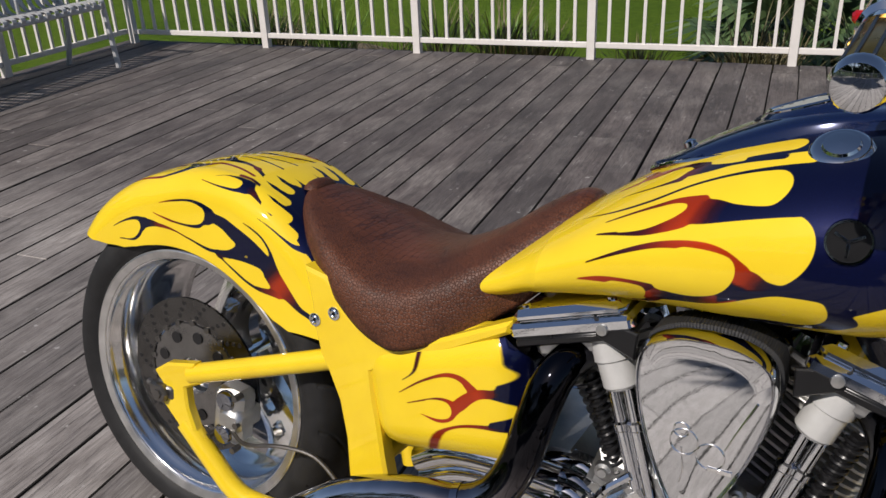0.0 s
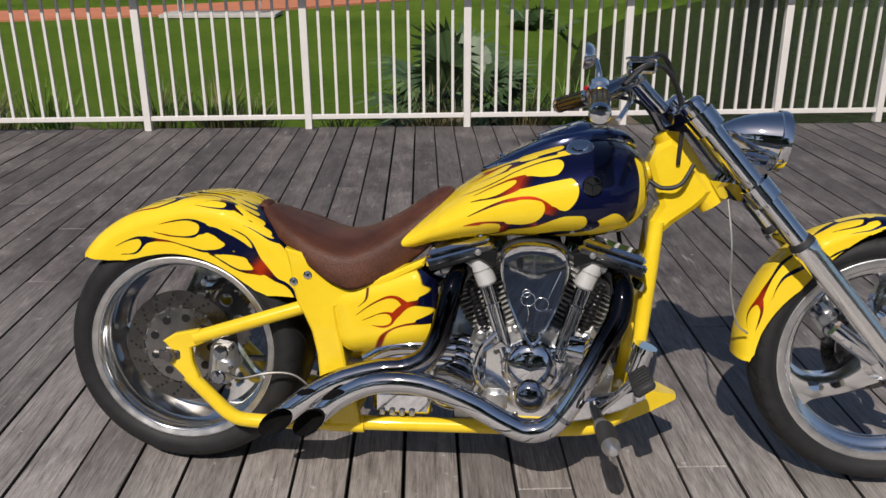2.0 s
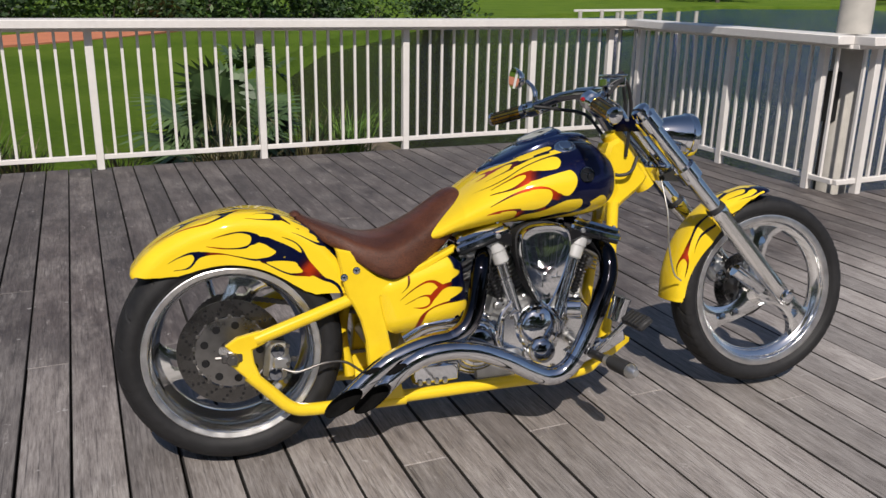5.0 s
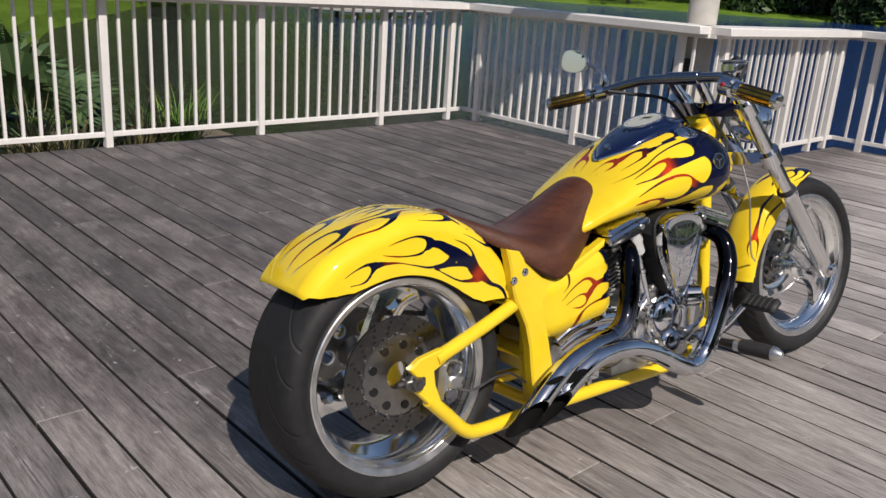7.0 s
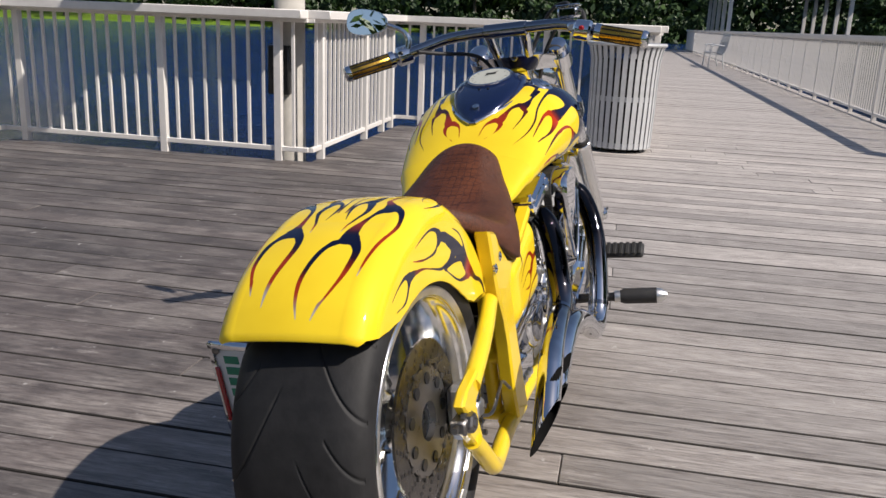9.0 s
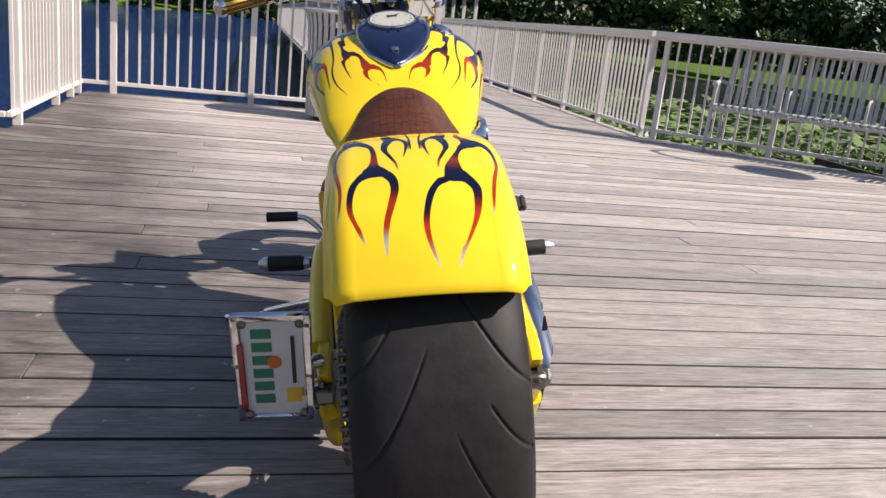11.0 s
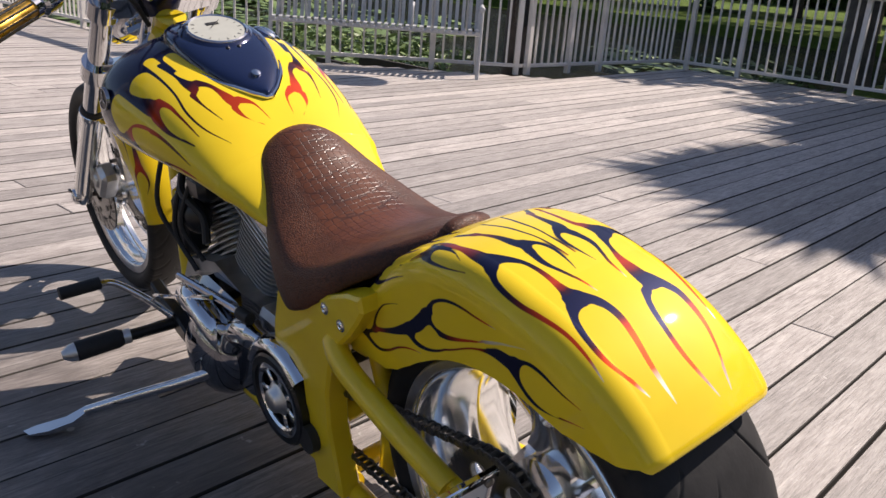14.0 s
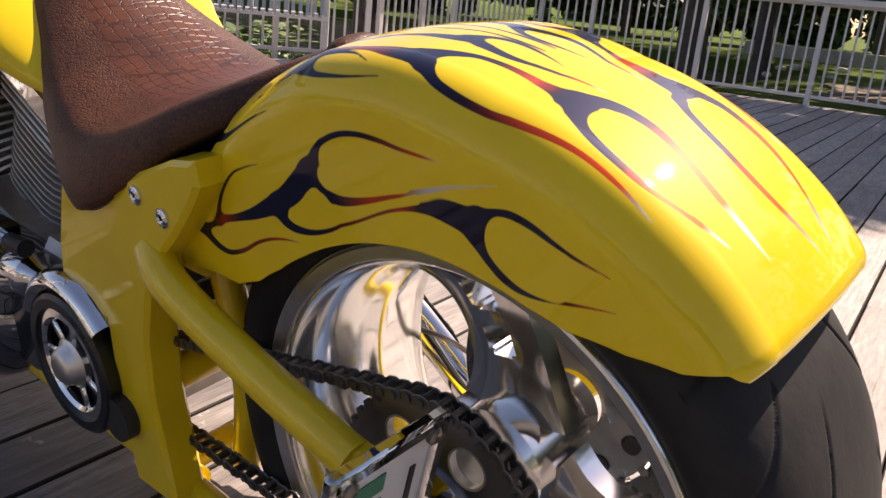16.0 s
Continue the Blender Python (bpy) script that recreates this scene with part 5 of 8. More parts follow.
cover_paint = Design(lambda p: 0.606 - p[:, 0], web=0.003)
Y, R = (lambda *pts: cover_paint.yellow(*pts, both=False)), (lambda *pts: cover_paint.ink(*pts, both=False))
Y((0.590, 0.494, 0.0205), (0.55, 0.487, 0.0180), (0.507, 0.472, 0.0104))
Y((0.597, 0.443, 0.0200), (0.57, 0.435, 0.0165), (0.527, 0.413, 0.0114))
Y((0.610, 0.402, 0.0145), (0.580, 0.396, 0.0150), (0.527, 0.376, 0.0120))
R((0.620, 0.470, 0.0060, 0.2), (0.592, 0.464, 0.0068, 0.5), (0.575, 0.454, 0.0080, 0.5), (0.559, 0.438, 0.0090, 0.5), (0.548, 0.427, 0.0050, 0.5))
R((0.579, 0.466, 0.0072, 0.5), (0.56, 0.479, 0.0044, 0.5), (0.535, 0.478, 0.0027, 0.5), (0.499, 0.460, 0.0017, 0.4), (0.463, 0.433, 0.0007, 0.4))
R((0.553, 0.432, 0.0074, 0.5), (0.542, 0.440, 0.0032, 0.5), (0.52, 0.438, 0.0017, 0.4), (0.477, 0.420, 0.0008, 0.4))
R((0.553, 0.429, 0.0069, 0.5), (0.545, 0.414, 0.0043, 0.5), (0.527, 0.406, 0.0027, 0.5), (0.499, 0.409, 0.0006, 0.5))
R((0.636, 0.420, 0.0050, 0.1), (0.599, 0.416, 0.0030, 0.4), (0.563, 0.407, 0.0022, 0.45), (0.527, 0.390, 0.0019, 0.45), (0.489, 0.377, 0.0008, 0.4))
R((0.585, 0.516, 0.0030, 0.1), (0.543, 0.503, 0.0018, 0.3), (0.507, 0.484, 0.0015, 0.3), (0.468, 0.454, 0.0007, 0.3))
cover_paint.drop((0.553, 0.432), (0.553, 0.429), 0.004)


def side_cover(sg):
    pts, pq = [], []
    for i in range(80):
        u = i / 79
        row = []
        for j in range(60):
            v = j / 59
            x = (c0[0] * (1 - u) + c1[0] * u) * (1 - v) + (c3[0] * (1 - u) + c2[0] * u) * v
            z = (c0[1] * (1 - u) + c1[1] * u) * (1 - v) + (c3[1] * (1 - u) + c2[1] * u) * v
            y = 0.104 + 0.008 * (1 - (2 * u - 1) ** 24) * (1 - (2 * v - 1) ** 24)
            row.append((x, sg * y, z))
            pq.append((x, z))
        pts.append(row)
    ob = grid_part("side_cover", pts, bike, "yellow side cover with three licks", 0.05)
    cover_paint.paint(ob.data, np.array(pq))


sides(side_cover)
part("battery_box", Shape().box((0.535, 0, 0.42), (0.17, 0.20, 0.13), 0.01), BLACK, bike)


# ---- wheels
def wheel_rim(name, r, half, centre, spokes, twist, hub, parent, label, spoke_y, fat, bend, face):
    m = Matrix.Translation(centre) @ AY
    side_ = [(r + 0.001, 0.012), (r, 0.003), (r - 0.003, 0.0), (r - 0.007, 0.0005), (r - 0.009 - face * 0.5, 0.003), (r - 0.010 - face, 0.005), (r - 0.013 - face, 0.009), (r - 0.014 - face, 0.018), (r - 0.018 - face, 0.021), (r - 0.026 - face, min(0.055, half * 0.55)), (r - 0.036 - face, half * 0.88)]
    bed_ = [(r - 0.038 - face, 0.0)]
    lip = [(q, half - d) for q, d in side_] + bed_ + [(q, d - half) for q, d in reversed(side_)] + [(r - 0.010, -half * 0.4), (r - 0.010, half * 0.4)]
    root = part(name, Shape().lathe(lip, m, 96, True), POLISH, parent, label, 50)
    part("hub", Shape().lathe([(0, -hub[1]), (hub[0] * 0.7, -hub[1]), (hub[0] * 0.75, -hub[1] * 0.7), (hub[0], -hub[1] * 0.5), (hub[0], hub[1] * 0.5), (hub[0] * 0.75, hub[1] * 0.7), (hub[0] * 0.7, hub[1]), (0, hub[1])], m, 40), POLISH, root)
    rin, rout = hub[0] * 0.8, r - 0.030 - face

    for sg in (-1, 1):
        ring_ = [(r - 0.0035, sg * half), (r - 0.006, sg * (half + 0.0012)), (r - 0.008 - face, sg * (half - 0.0025)), (r - 0.010 - face, sg * (half - 0.006)), (r - 0.006, sg * (half - 0.004))]
        part("rim_lip", Shape().lathe(ring_, m, 96, True), LIP, root, "bright brushed rim lip", 40)

    # a blade spoke with two oblong windows, flared into hub and rim
    nt, nk = 44, 16

    def at_(i, k, side):
        t, q = i / nt, 2 * k / nk - 1
        rad, ang = rin + (rout - rin) * t, bend * t ** 1.3
        wide = fat * (0.74 + 0.42 * (1 - t) ** 4 + 0.30 * t ** 3 + 1.1 * t ** 12)
        thick = (0.021 - 0.005 * t) * (1 - 0.35 * q * q)
        c, sn = math.cos(ang), math.sin(ang)
        return (rad * c - q * wide * sn, rad * sn + q * wide * c, spoke_y + side * thick)

    def gone(i, k):
        t, q = (i + 0.5) / nt, abs(2 * (k + 0.5) / nk - 1)
        return any(t0 < t < t1 and q < 0.36 - (0.14 if min(t - t0, t1 - t) < 0.025 else 0.0) for t0, t1 in ((0.36, 0.54), (0.63, 0.82)))

    s = Shape()
    for side in (1, -1):
        s.v += [at_(i, k, side) for i in range(nt + 1) for k in range(nk + 1)]
    far_ = (nt + 1) * (nk + 1)
    for i in range(nt):
        for k in range(nk):
            if gone(i, k):
                continue
            q = [i * (nk + 1) + k, (i + 1) * (nk + 1) + k, (i + 1) * (nk + 1) + k + 1, i * (nk + 1) + k + 1]
            s.f += [tuple(q), tuple(v + far_ for v in q)]
            for a, b, di, dk in ((0, 3, -1, 0), (1, 2, 1, 0), (0, 1, 0, -1), (3, 2, 0, 1)):
                if not (0 <= i + di < nt and 0 <= k + dk < nk) or gone(i + di, k + dk):
                    s.f.append((q[a], q[b], q[b] + far_, q[a] + far_))
    for i in range(spokes):
        part("spoke", s, POLISH, root, m=m @ Matrix.Rotation(2 * math.pi * i / spokes + twist, 4, "Z"), sharp=40)
    return root


def tyre(name, prof, centre, parent, grooves, depth, sweep, n=760):
    """A tyre turned from half a profile, with long curved sipes pressed into its tread."""
    full = [(r, -y) for r, y in reversed(prof)] + [(r, y) for r, y in prof[1:]]
    line = np.array([[p[0], p[1]] for p in spline([(r, y, 0) for r, y in full], 18)])
    wmax, rmax = max(y for r, y in prof), prof[0][0]
    vs = []
    for j in range(n):
        a = 2 * math.pi * j / n
        turn = a * grooves / (2 * math.pi)
        for r, y in line:
            k, cut = abs(y) / wmax, 0.0
            if r > rmax * 0.90:
                ph = (turn + sweep * (1 - max(0.0, 1 - k) ** 1.6) + (0.5 if y > 0 else 0.0)) % 1.0
                near_, reach = min(ph, 1 - ph), 0.017 * grooves / 6.283
                short = (ph + 0.42) % 1.0
                if 0.10 < k < 0.97:
                    fade = min(1.0, (k - 0.10) / 0.12)
                    cut = fade * fade * (3 - 2 * fade) * depth * 0.5 * (1 + math.cos(math.pi * min(1, near_ / reach)))
                if 0.5 < k < 0.95:
                    cut = max(cut, depth * 0.4 * (1 + math.cos(math.pi * min(1, min(short, 1 - short) / reach))))
            vs.append(((r - cut) * math.cos(a), (r - cut) * math.sin(a), y))
    k = len(line)
    fs = [(j * k + i, (j + 1) % n * k + i, (j + 1) % n * k + i + 1, j * k + i + 1) for j in range(n) for i in range(k - 1)]
    return part(name, Shape().add(vs, fs, Matrix.Translation(centre) @ AY), TYRE, parent, sharp=179)


rear = wheel_rim("rear_wheel", 0.242, 0.112, (0.003, 0, 0.312), 3, 0.5, (0.055, 0.085), bike, "polished billet rear wheel with fat tyre", 0.0, 0.050, 0.42, 0.010)
tyre("tyre", [(0.311, 0.0), (0.3105, 0.03), (0.308, 0.06), (0.302, 0.085), (0.292, 0.104), (0.280, 0.114), (0.265, 0.118), (0.253, 0.116), (0.243, 0.110), (0.234, 0.100)], (0.003, 0, 0.312), rear, 9, 0.0035, 0.9)
front = wheel_rim("front_wheel", 0.260, 0.042, (1.742, 0, 0.331), 3, 0.28, (0.052, 0.06), bike, "polished three-spoke front wheel", 0.0, 0.040, 0.42, 0.014)
tyre("tyre", [(0.317, 0.0), (0.315, 0.018), (0.309, 0.034), (0.302, 0.047), (0.287, 0.054), (0.272, 0.052), (0.262, 0.044), (0.255, 0.038)], (1.742, 0, 0.331), front, 22, 0.003, 0.7, 420)


def brake_disc(centre, r, y, parent, arms):
    m = Matrix.Translation((centre[0], y, centre[2])) @ AY
    d = part("brake_disc", Shape().lathe([(r * 0.70, -0.0025), (r, -0.0025), (r, 0.0025), (r * 0.70, 0.0025)], m, 72, True), DISC, parent, "drilled steel brake disc")
    holes = Shape()
    for ring, k, n in ((0.77, 0.0042, 18), (0.85, 0.0042, 18), (0.93, 0.0042, 18)):
        for i in range(n):
            a = 2 * math.pi * (i + ring * 2.3) / n
            holes.lathe([(0, 0.0031), (k, 0.0031), (k, -0.0031), (0, -0.0031)], m @ Matrix.Translation((r * ring * math.cos(a), r * ring * math.sin(a), 0)), 8)
    tagged(part("drilling", holes, BLACK, d, sharp=0), kind="stuff")
    part("carrier", Shape().lathe([(r * 0.24, -0.006), (r * 0.67, -0.003), (r * 0.67, 0.003), (r * 0.24, 0.006)], m, 48, True), CARRIER, d)
    for i in range(arms):
        a = 2 * math.pi * i / arms
        h2 = Shape().lathe([(0, 0.0062), (r * 0.075, 0.0062), (r * 0.075, -0.0062), (0, -0.0062)], m @ Matrix.Translation((r * 0.52 * math.cos(a), r * 0.52 * math.sin(a), 0)), 18)
        part("carrier_bore", h2, BLACK, d, sharp=0)
    pins = Shape()
    for i in range(arms * 2):
        a = 2 * math.pi * (i + 0.5) / (arms * 2)
        pins.lathe([(0, 0.006), (0.006, 0.005), (0.006, -0.005), (0, -0.006)], m @ Matrix.Translation((r * 0.69 * math.cos(a), r * 0.69 * math.sin(a), 0)), 10)
    tagged(part("rivets", pins, STEEL, d), kind="stuff")
    return d


brake_disc((0, 0, 0.316), 0.145, -0.098, rear, 9)
brake_disc((1.742, 0, 0.331), 0.115, 0.075, front, 5)
for x, y, z, a, par in ((0.115, -0.128, 0.288, 8, rear), (1.62, 0.085, 0.40, -40, front)):
    m = Matrix.Translation((x, y, z)) @ Matrix.Rotation(radians(a), 4, "Y")
    cal = part("caliper", Shape().box((0, 0, 0), (0.062, 0.05, 0.105), 0.012, m), BRUSHED, par, "grey metal four-piston caliper", 25)
    part("caliper_bridge", Shape().box((0.012, 0.0, 0.0), (0.05, 0.062, 0.04), 0.008, m), BRUSHED, cal)
    for dz in (-0.032, 0.032):
        s = Shape().lathe([(0, 0.005), (0.016, 0.004), (0.019, 0.0), (0.019, -0.006)], m @ Matrix.Translation((0, -0.026, dz)) @ AY @ Matrix.Rotation(math.pi, 4, "X"), 20)
        part("piston_cap", s, DARKCHROME, cal)
    for dx, dz in ((0.025, 0.05), (0.028, -0.05), (0.03, 0.0), (-0.026, -0.046)):
        s = Shape().lathe([(0, 0.008), (0.006, 0.008), (0.006, -0.01)], m @ Matrix.Translation((dx, -0.026, dz)) @ AY @ Matrix.Rotation(math.pi, 4, "X"), 6)
        part("caliper_bolt", s, STEEL, cal, sharp=20)
part("brake_hose", Shape().tube(spline([(0.13, -0.155, 0.27), (0.17, -0.165, 0.26), (0.24, -0.16, 0.275), (0.30, -0.15, 0.27), (0.35, -0.15, 0.235)], 5), 0.0036, 8), STEEL, bike, "braided steel brake hose")

# sprocket and chain on the left
m = Matrix.Translation((0, 0.128, 0.316)) @ AY
teeth = 46
ring_pts = []
for i in range(teeth * 2):
    ring_pts.append((0.112 if i % 2 else 0.103, 2 * math.pi * i / (teeth * 2)))
outer = [(r * math.cos(a), r * math.sin(a)) for r, a in ring_pts]


def holed(x, y):
    """Whether a point of the web lies in one of its six round holes."""
    k = round(math.atan2(y, x) / (math.pi / 3)) * math.pi / 3
    hx, hy = 0.071 * math.cos(k), 0.071 * math.sin(k)
    return math.hypot(x - hx, y - hy) < 0.0195


web, seen = Shape(), {}
nr, na = 22, 138
for sy in (-0.004, 0.004):
    for i in range(nr + 1):
        for j in range(na):
            rr, aa = 0.036 + (0.103 - 0.036) * i / nr, 2 * math.pi * j / na
            seen[sy, i, j] = len(web.v)
            x, y = rr * math.cos(aa), rr * math.sin(aa)
            k = round(aa / (math.pi / 3)) * math.pi / 3
            hx, hy = 0.071 * math.cos(k), 0.071 * math.sin(k)
            d = math.hypot(x - hx, y - hy)
            if 0.0150 < d < 0.0225:
                x, y = hx + (x - hx) * 0.0190 / d, hy + (y - hy) * 0.0190 / d
            web.v.append((x, y, sy))
    for i in range(nr):
        for j in range(na):
            q = [seen[sy, i, j], seen[sy, i + 1, j], seen[sy, i + 1, (j + 1) % na], seen[sy, i, (j + 1) % na]]
            mx, my = sum(web.v[k][0] for k in q) / 4, sum(web.v[k][1] for k in q) / 4
            if not holed(mx, my):
                web.f.append(tuple(q))
sprocket = part("sprocket", Shape().add(web.v, web.f, m), STEEL, rear, "dark steel sprocket with six round holes", 30)
rim_in = [(0.0985 * math.cos(a), 0.0985 * math.sin(a)) for r, a in ring_pts]
teeth_ = Shape().loft([[(x, y, z) for x, y in ring] for ring, z in ((rim_in, -0.0045), (outer, -0.0035), (outer, 0.0035), (rim_in, 0.0045), (rim_in, -0.0045))], True, False)
part("toothed_rim", Shape().add(teeth_.v, teeth_.f, m), STEEL, sprocket)
for k in range(6):
    hm = m @ Matrix.Translation((0.071 * math.cos(k * math.pi / 3), 0.071 * math.sin(k * math.pi / 3), 0))
    part("hole_rim", Shape().lathe([(0.0175, -0.004), (0.0195, -0.0046), (0.0195, 0.0046), (0.0175, 0.004)], hm, 24, True), BRUSHED, sprocket)
part("sprocket_carrier", Shape().lathe([(0.0, -0.006), (0.044, -0.006), (0.044, 0.008), (0.03, 0.012), (0, 0.012)], m, 32), POLISH, sprocket)
for k in range(5):
    a = 2 * math.pi * k / 5 + 0.3
    part("sprocket_bolt", Shape().lathe([(0, 0.014), (0.006, 0.014), (0.007, 0.006)], m @ Matrix.Translation((0.034 * math.cos(a), 0.034 * math.sin(a), 0)), 6), STEEL, sprocket, sharp=20)
P1, P2, r1, r2 = Vector((0, 0.316)), Vector((0.515, 0.268)), 0.110, 0.046
d = P2 - P1
base, off = math.atan2(d.y, d.x), math.acos((r1 - r2) / d.length)
path = []
for k in range(40):
    a = base + off + (2 * math.pi - 2 * off) * k / 39
    path.append((P1.x + r1 * math.cos(a), P1.y + r1 * math.sin(a)))
for k in range(20):
    a = base - off + 2 * off * k / 19
    path.append((P2.x + r2 * math.cos(a), P2.y + r2 * math.sin(a)))
path.append(path[0])
length = [0.0]
for p, q in zip(path, path[1:]):
    length.append(length[-1] + math.dist(p, q))
links = int(length[-1] / 0.0159)
chain = None
plate = Shape()
for sy in (-0.009, 0.007):
    plate.prism([(-0.0085, -0.004), (-0.004, -0.0065), (0.004, -0.0065), (0.0085, -0.004), (0.0085, 0.004), (0.004, 0.0065), (-0.004, 0.0065), (-0.0085, 0.004)], sy, sy + 0.002, 0.0004)
plate.rod((0, -0.011, 0), (0, 0.011, 0), 0.0045, 8)
chain = part("chain", Shape().rod((0.515, 0.115, 0.268), (0.515, 0.14, 0.268), 0.012, 10), STEEL, bike, "oily steel drive chain")
first = None
for i in range(links):
    at_ = length[-1] * i / links
    x, z = float(np.interp(at_, length, [p[0] for p in path])), float(np.interp(at_, length, [p[1] for p in path]))
    x2, z2 = float(np.interp(at_ + 0.004, length, [p[0] for p in path])), float(np.interp(at_ + 0.004, length, [p[1] for p in path]))
    mm = Matrix.Translation((x, 0.128 + (0.0015 if i % 2 else 0), z)) @ Matrix.Rotation(-math.atan2(z2 - z, x2 - x), 4, "Y")
    first = part("chain_link", plate, STEEL, chain, m=mm, sharp=30) if first is None else (twin(first, mm, chain), first)[1]
# clutch pulley
m = Matrix.Translation((0.530, 0.176, 0.278)) @ AY
pulley = part("drive_pulley", Shape().lathe([(0.062, -0.04), (0.088, -0.038), (0.091, -0.03), (0.091, 0.010), (0.086, 0.014), (0.074, 0.014), (0.070, 0.006), (0.062, 0.004)], m, 56, True), BLACK, bike, "black rimmed polished drive pulley")
part("pulley_ring", Shape().lathe([(0.060, 0.002), (0.073, 0.004), (0.073, 0.010), (0.062, 0.012), (0.058, 0.008)], m, 56, True), POLISH, pulley)
part("pulley_back", Shape().lathe([(0, -0.012), (0.065, -0.012), (0.065, -0.02), (0, -0.02)], m, 40), BLACK, pulley)
for k in range(7):
    part("pulley_arm", Shape().box((0.043, 0, 0.002), (0.036, 0.012, 0.010), 0.003), POLISH, pulley, m=m @ Matrix.Rotation(2 * math.pi * k / 7, 4, "Z"))
part("pulley_cap", Shape().lathe([(0, 0.026), (0.016, 0.026), (0.022, 0.022), (0.026, 0.012), (0.032, 0.008), (0.032, -0.012)], m, 32), BRUSHED, pulley)
part("pulley_cover", Shape().tube(spline([(0.452, 0.165, 0.345), (0.492, 0.165, 0.375), (0.542, 0.165, 0.382), (0.592, 0.165, 0.362), (0.622, 0.165, 0.325)], 5), 0.026, 12, squash=0.6), CHROME, pulley)
part("stand_bumper", Shape().rod((0.438, 0.14, 0.240), (0.438, 0.188, 0.240), 0.028, 18), RUBBER, bike)

# ---- engine
CR = Vector((0.888, 0, 0.262))
engine = part("engine", Shape().loft([[(x, sy * w, z) for x, z in ((0.70, 0.165), (0.99, 0.165), (1.075, 0.21), (1.085, 0.30), (1.03, 0.375), (0.89, 0.41), (0.77, 0.375), (0.69, 0.30))] for sy, w in ((-1, 0.115), (-1, 0.100), (1, 0.100), (1, 0.115))]),
              CAST, bike, "big chrome and grey V-twin engine", 20)


def cylinder(sg):
    """A finned barrel with head and rocker box; sg: -1 leans back, 1 leans ahead."""
    ax = Vector((sg * 0.55, 0, 1)).normalized()
    m = aim(CR, CR + ax)
    c = part("barrel", Shape().lathe([(0, 0.10), (0.062, 0.10), (0.062, 0.27), (0, 0.27)], m, 32), STEEL, engine)
    fin = None
    for i in range(13):
        h, r = 0.118 + 0.0125 * i, 0.086 if i < 12 else 0.08
        sq = []
        for k in range(40):
            a = 2 * math.pi * k / 40
            e = (abs(math.cos(a)) ** 4 + abs(math.sin(a)) ** 4) ** -0.25
            sq.append((r * e * 0.92 * math.cos(a), r * e * 0.98 * math.sin(a)))
        s = Shape().loft([[(x, y, h - 0.002) for x, y in sq], [(x, y, h + 0.002) for x, y in sq]])
        if fin is None:
            fin = part("fin", Shape().loft([[(x, y, -0.002) for x, y in sq], [(x, y, 0.002) for x, y in sq]]), FINS, c, m=m @ Matrix.Translation((0, 0, h)))
        else:
            twin(fin, m @ Matrix.Translation((0, 0, h)), c)
    part("head", Shape().box((0, 0, 0.292), (0.14, 0.165, 0.045), 0.012, m), CAST, c)
    for k in range(3):
        part("head_fin", Shape().box((0, -0.002, 0.276 + 0.013 * k), (0.158, 0.184, 0.005), 0.002, m), CAST, c)
    # rocker box: chrome lid over two stepped flanges
    part("rocker_flange", Shape().box((0, -0.005, 0.318), (0.165, 0.20, 0.014), 0.004, m), BRUSHED, c)
    lid = [(-0.088, 0.0), (0.088, 0.0), (0.084, 0.022), (0.05, 0.036), (-0.05, 0.036), (-0.084, 0.022)]
    s = Shape()
    rings = []
    for y, k in ((-0.112, 0.55), (-0.104, 0.92), (-0.09, 1.0), (0.085, 1.0), (0.1, 0.9), (0.108, 0.5)):
        rings.append([(x * (0.85 + 0.15 * k), y, 0.327 + z * k) for x, z in lid])
    s.loft(rings)
    part("rocker_box", Shape().add(s.v, s.f, m), CHROME, c, sharp=25)
    # push-rod tubes on the right
    for k, dx in enumerate((0.0, 0.032)):
        a = Vector((0.888 + sg * (0.052 + dx * 0.5), -0.130, 0.335))
        b = Vector((0.888 + sg * (0.118 + dx * 0.6), -0.128, 0.555 - dx * 0.25))
        part("pushrod_tube", Shape().tube([a, a.lerp(b, 0.12), a.lerp(b, 0.13), a.lerp(b, 0.55), a.lerp(b, 0.56), a.lerp(b, 0.60), a.lerp(b, 0.61), b], [0.016, 0.016, 0.0105, 0.0105, 0.0125, 0.0125, 0.0085, 0.0085], 16), CHROME, engine)
    a, b = Vector((0.888 + sg * 0.112, -0.130, 0.512)), Vector((0.888 + sg * 0.140, -0.128, 0.585))
    part("rocker_cap", Shape().tube([a, a.lerp(b, 0.06), a.lerp(b, 0.5), a.lerp(b, 0.52), b], [0.020, 0.024, 0.024, 0.027, 0.027], 24), CERAMIC, engine, "pale silver pushrod cap")
    # outer rocker cover: wedge of stepped chrome plates
    rm = Matrix.Translation((0.886 + sg * 0.176, -0.112, 0.588)) @ Matrix.Rotation(radians(sg * 17), 4, "Y")
    base_ = part("rocker_cover", Shape().box((0, 0, 0), (0.166, 0.11, 0.022), 0.006, rm), CHROME, engine, "chrome stepped rocker cover", 25)
    part("cover_step", Shape().box((0, -0.002, 0.018), (0.152, 0.100, 0.020), 0.008, rm), CHROME, base_, sharp=25)
    part("cover_gasket", Shape().box((0, 0, -0.015), (0.156, 0.104, 0.010), 0.002, rm), BLACK, base_)
    part("cover_foot", Shape().box((0, 0.005, -0.030), (0.120, 0.085, 0.026), 0.008, rm), BRUSHED, base_)
    for dx in (-0.058, 0.058):
        part("cover_bolt", Shape().rod(rm @ Vector((dx, -0.036, 0.022)), rm @ Vector((dx, -0.036, 0.032)), 0.006, 8), CHROME, base_)
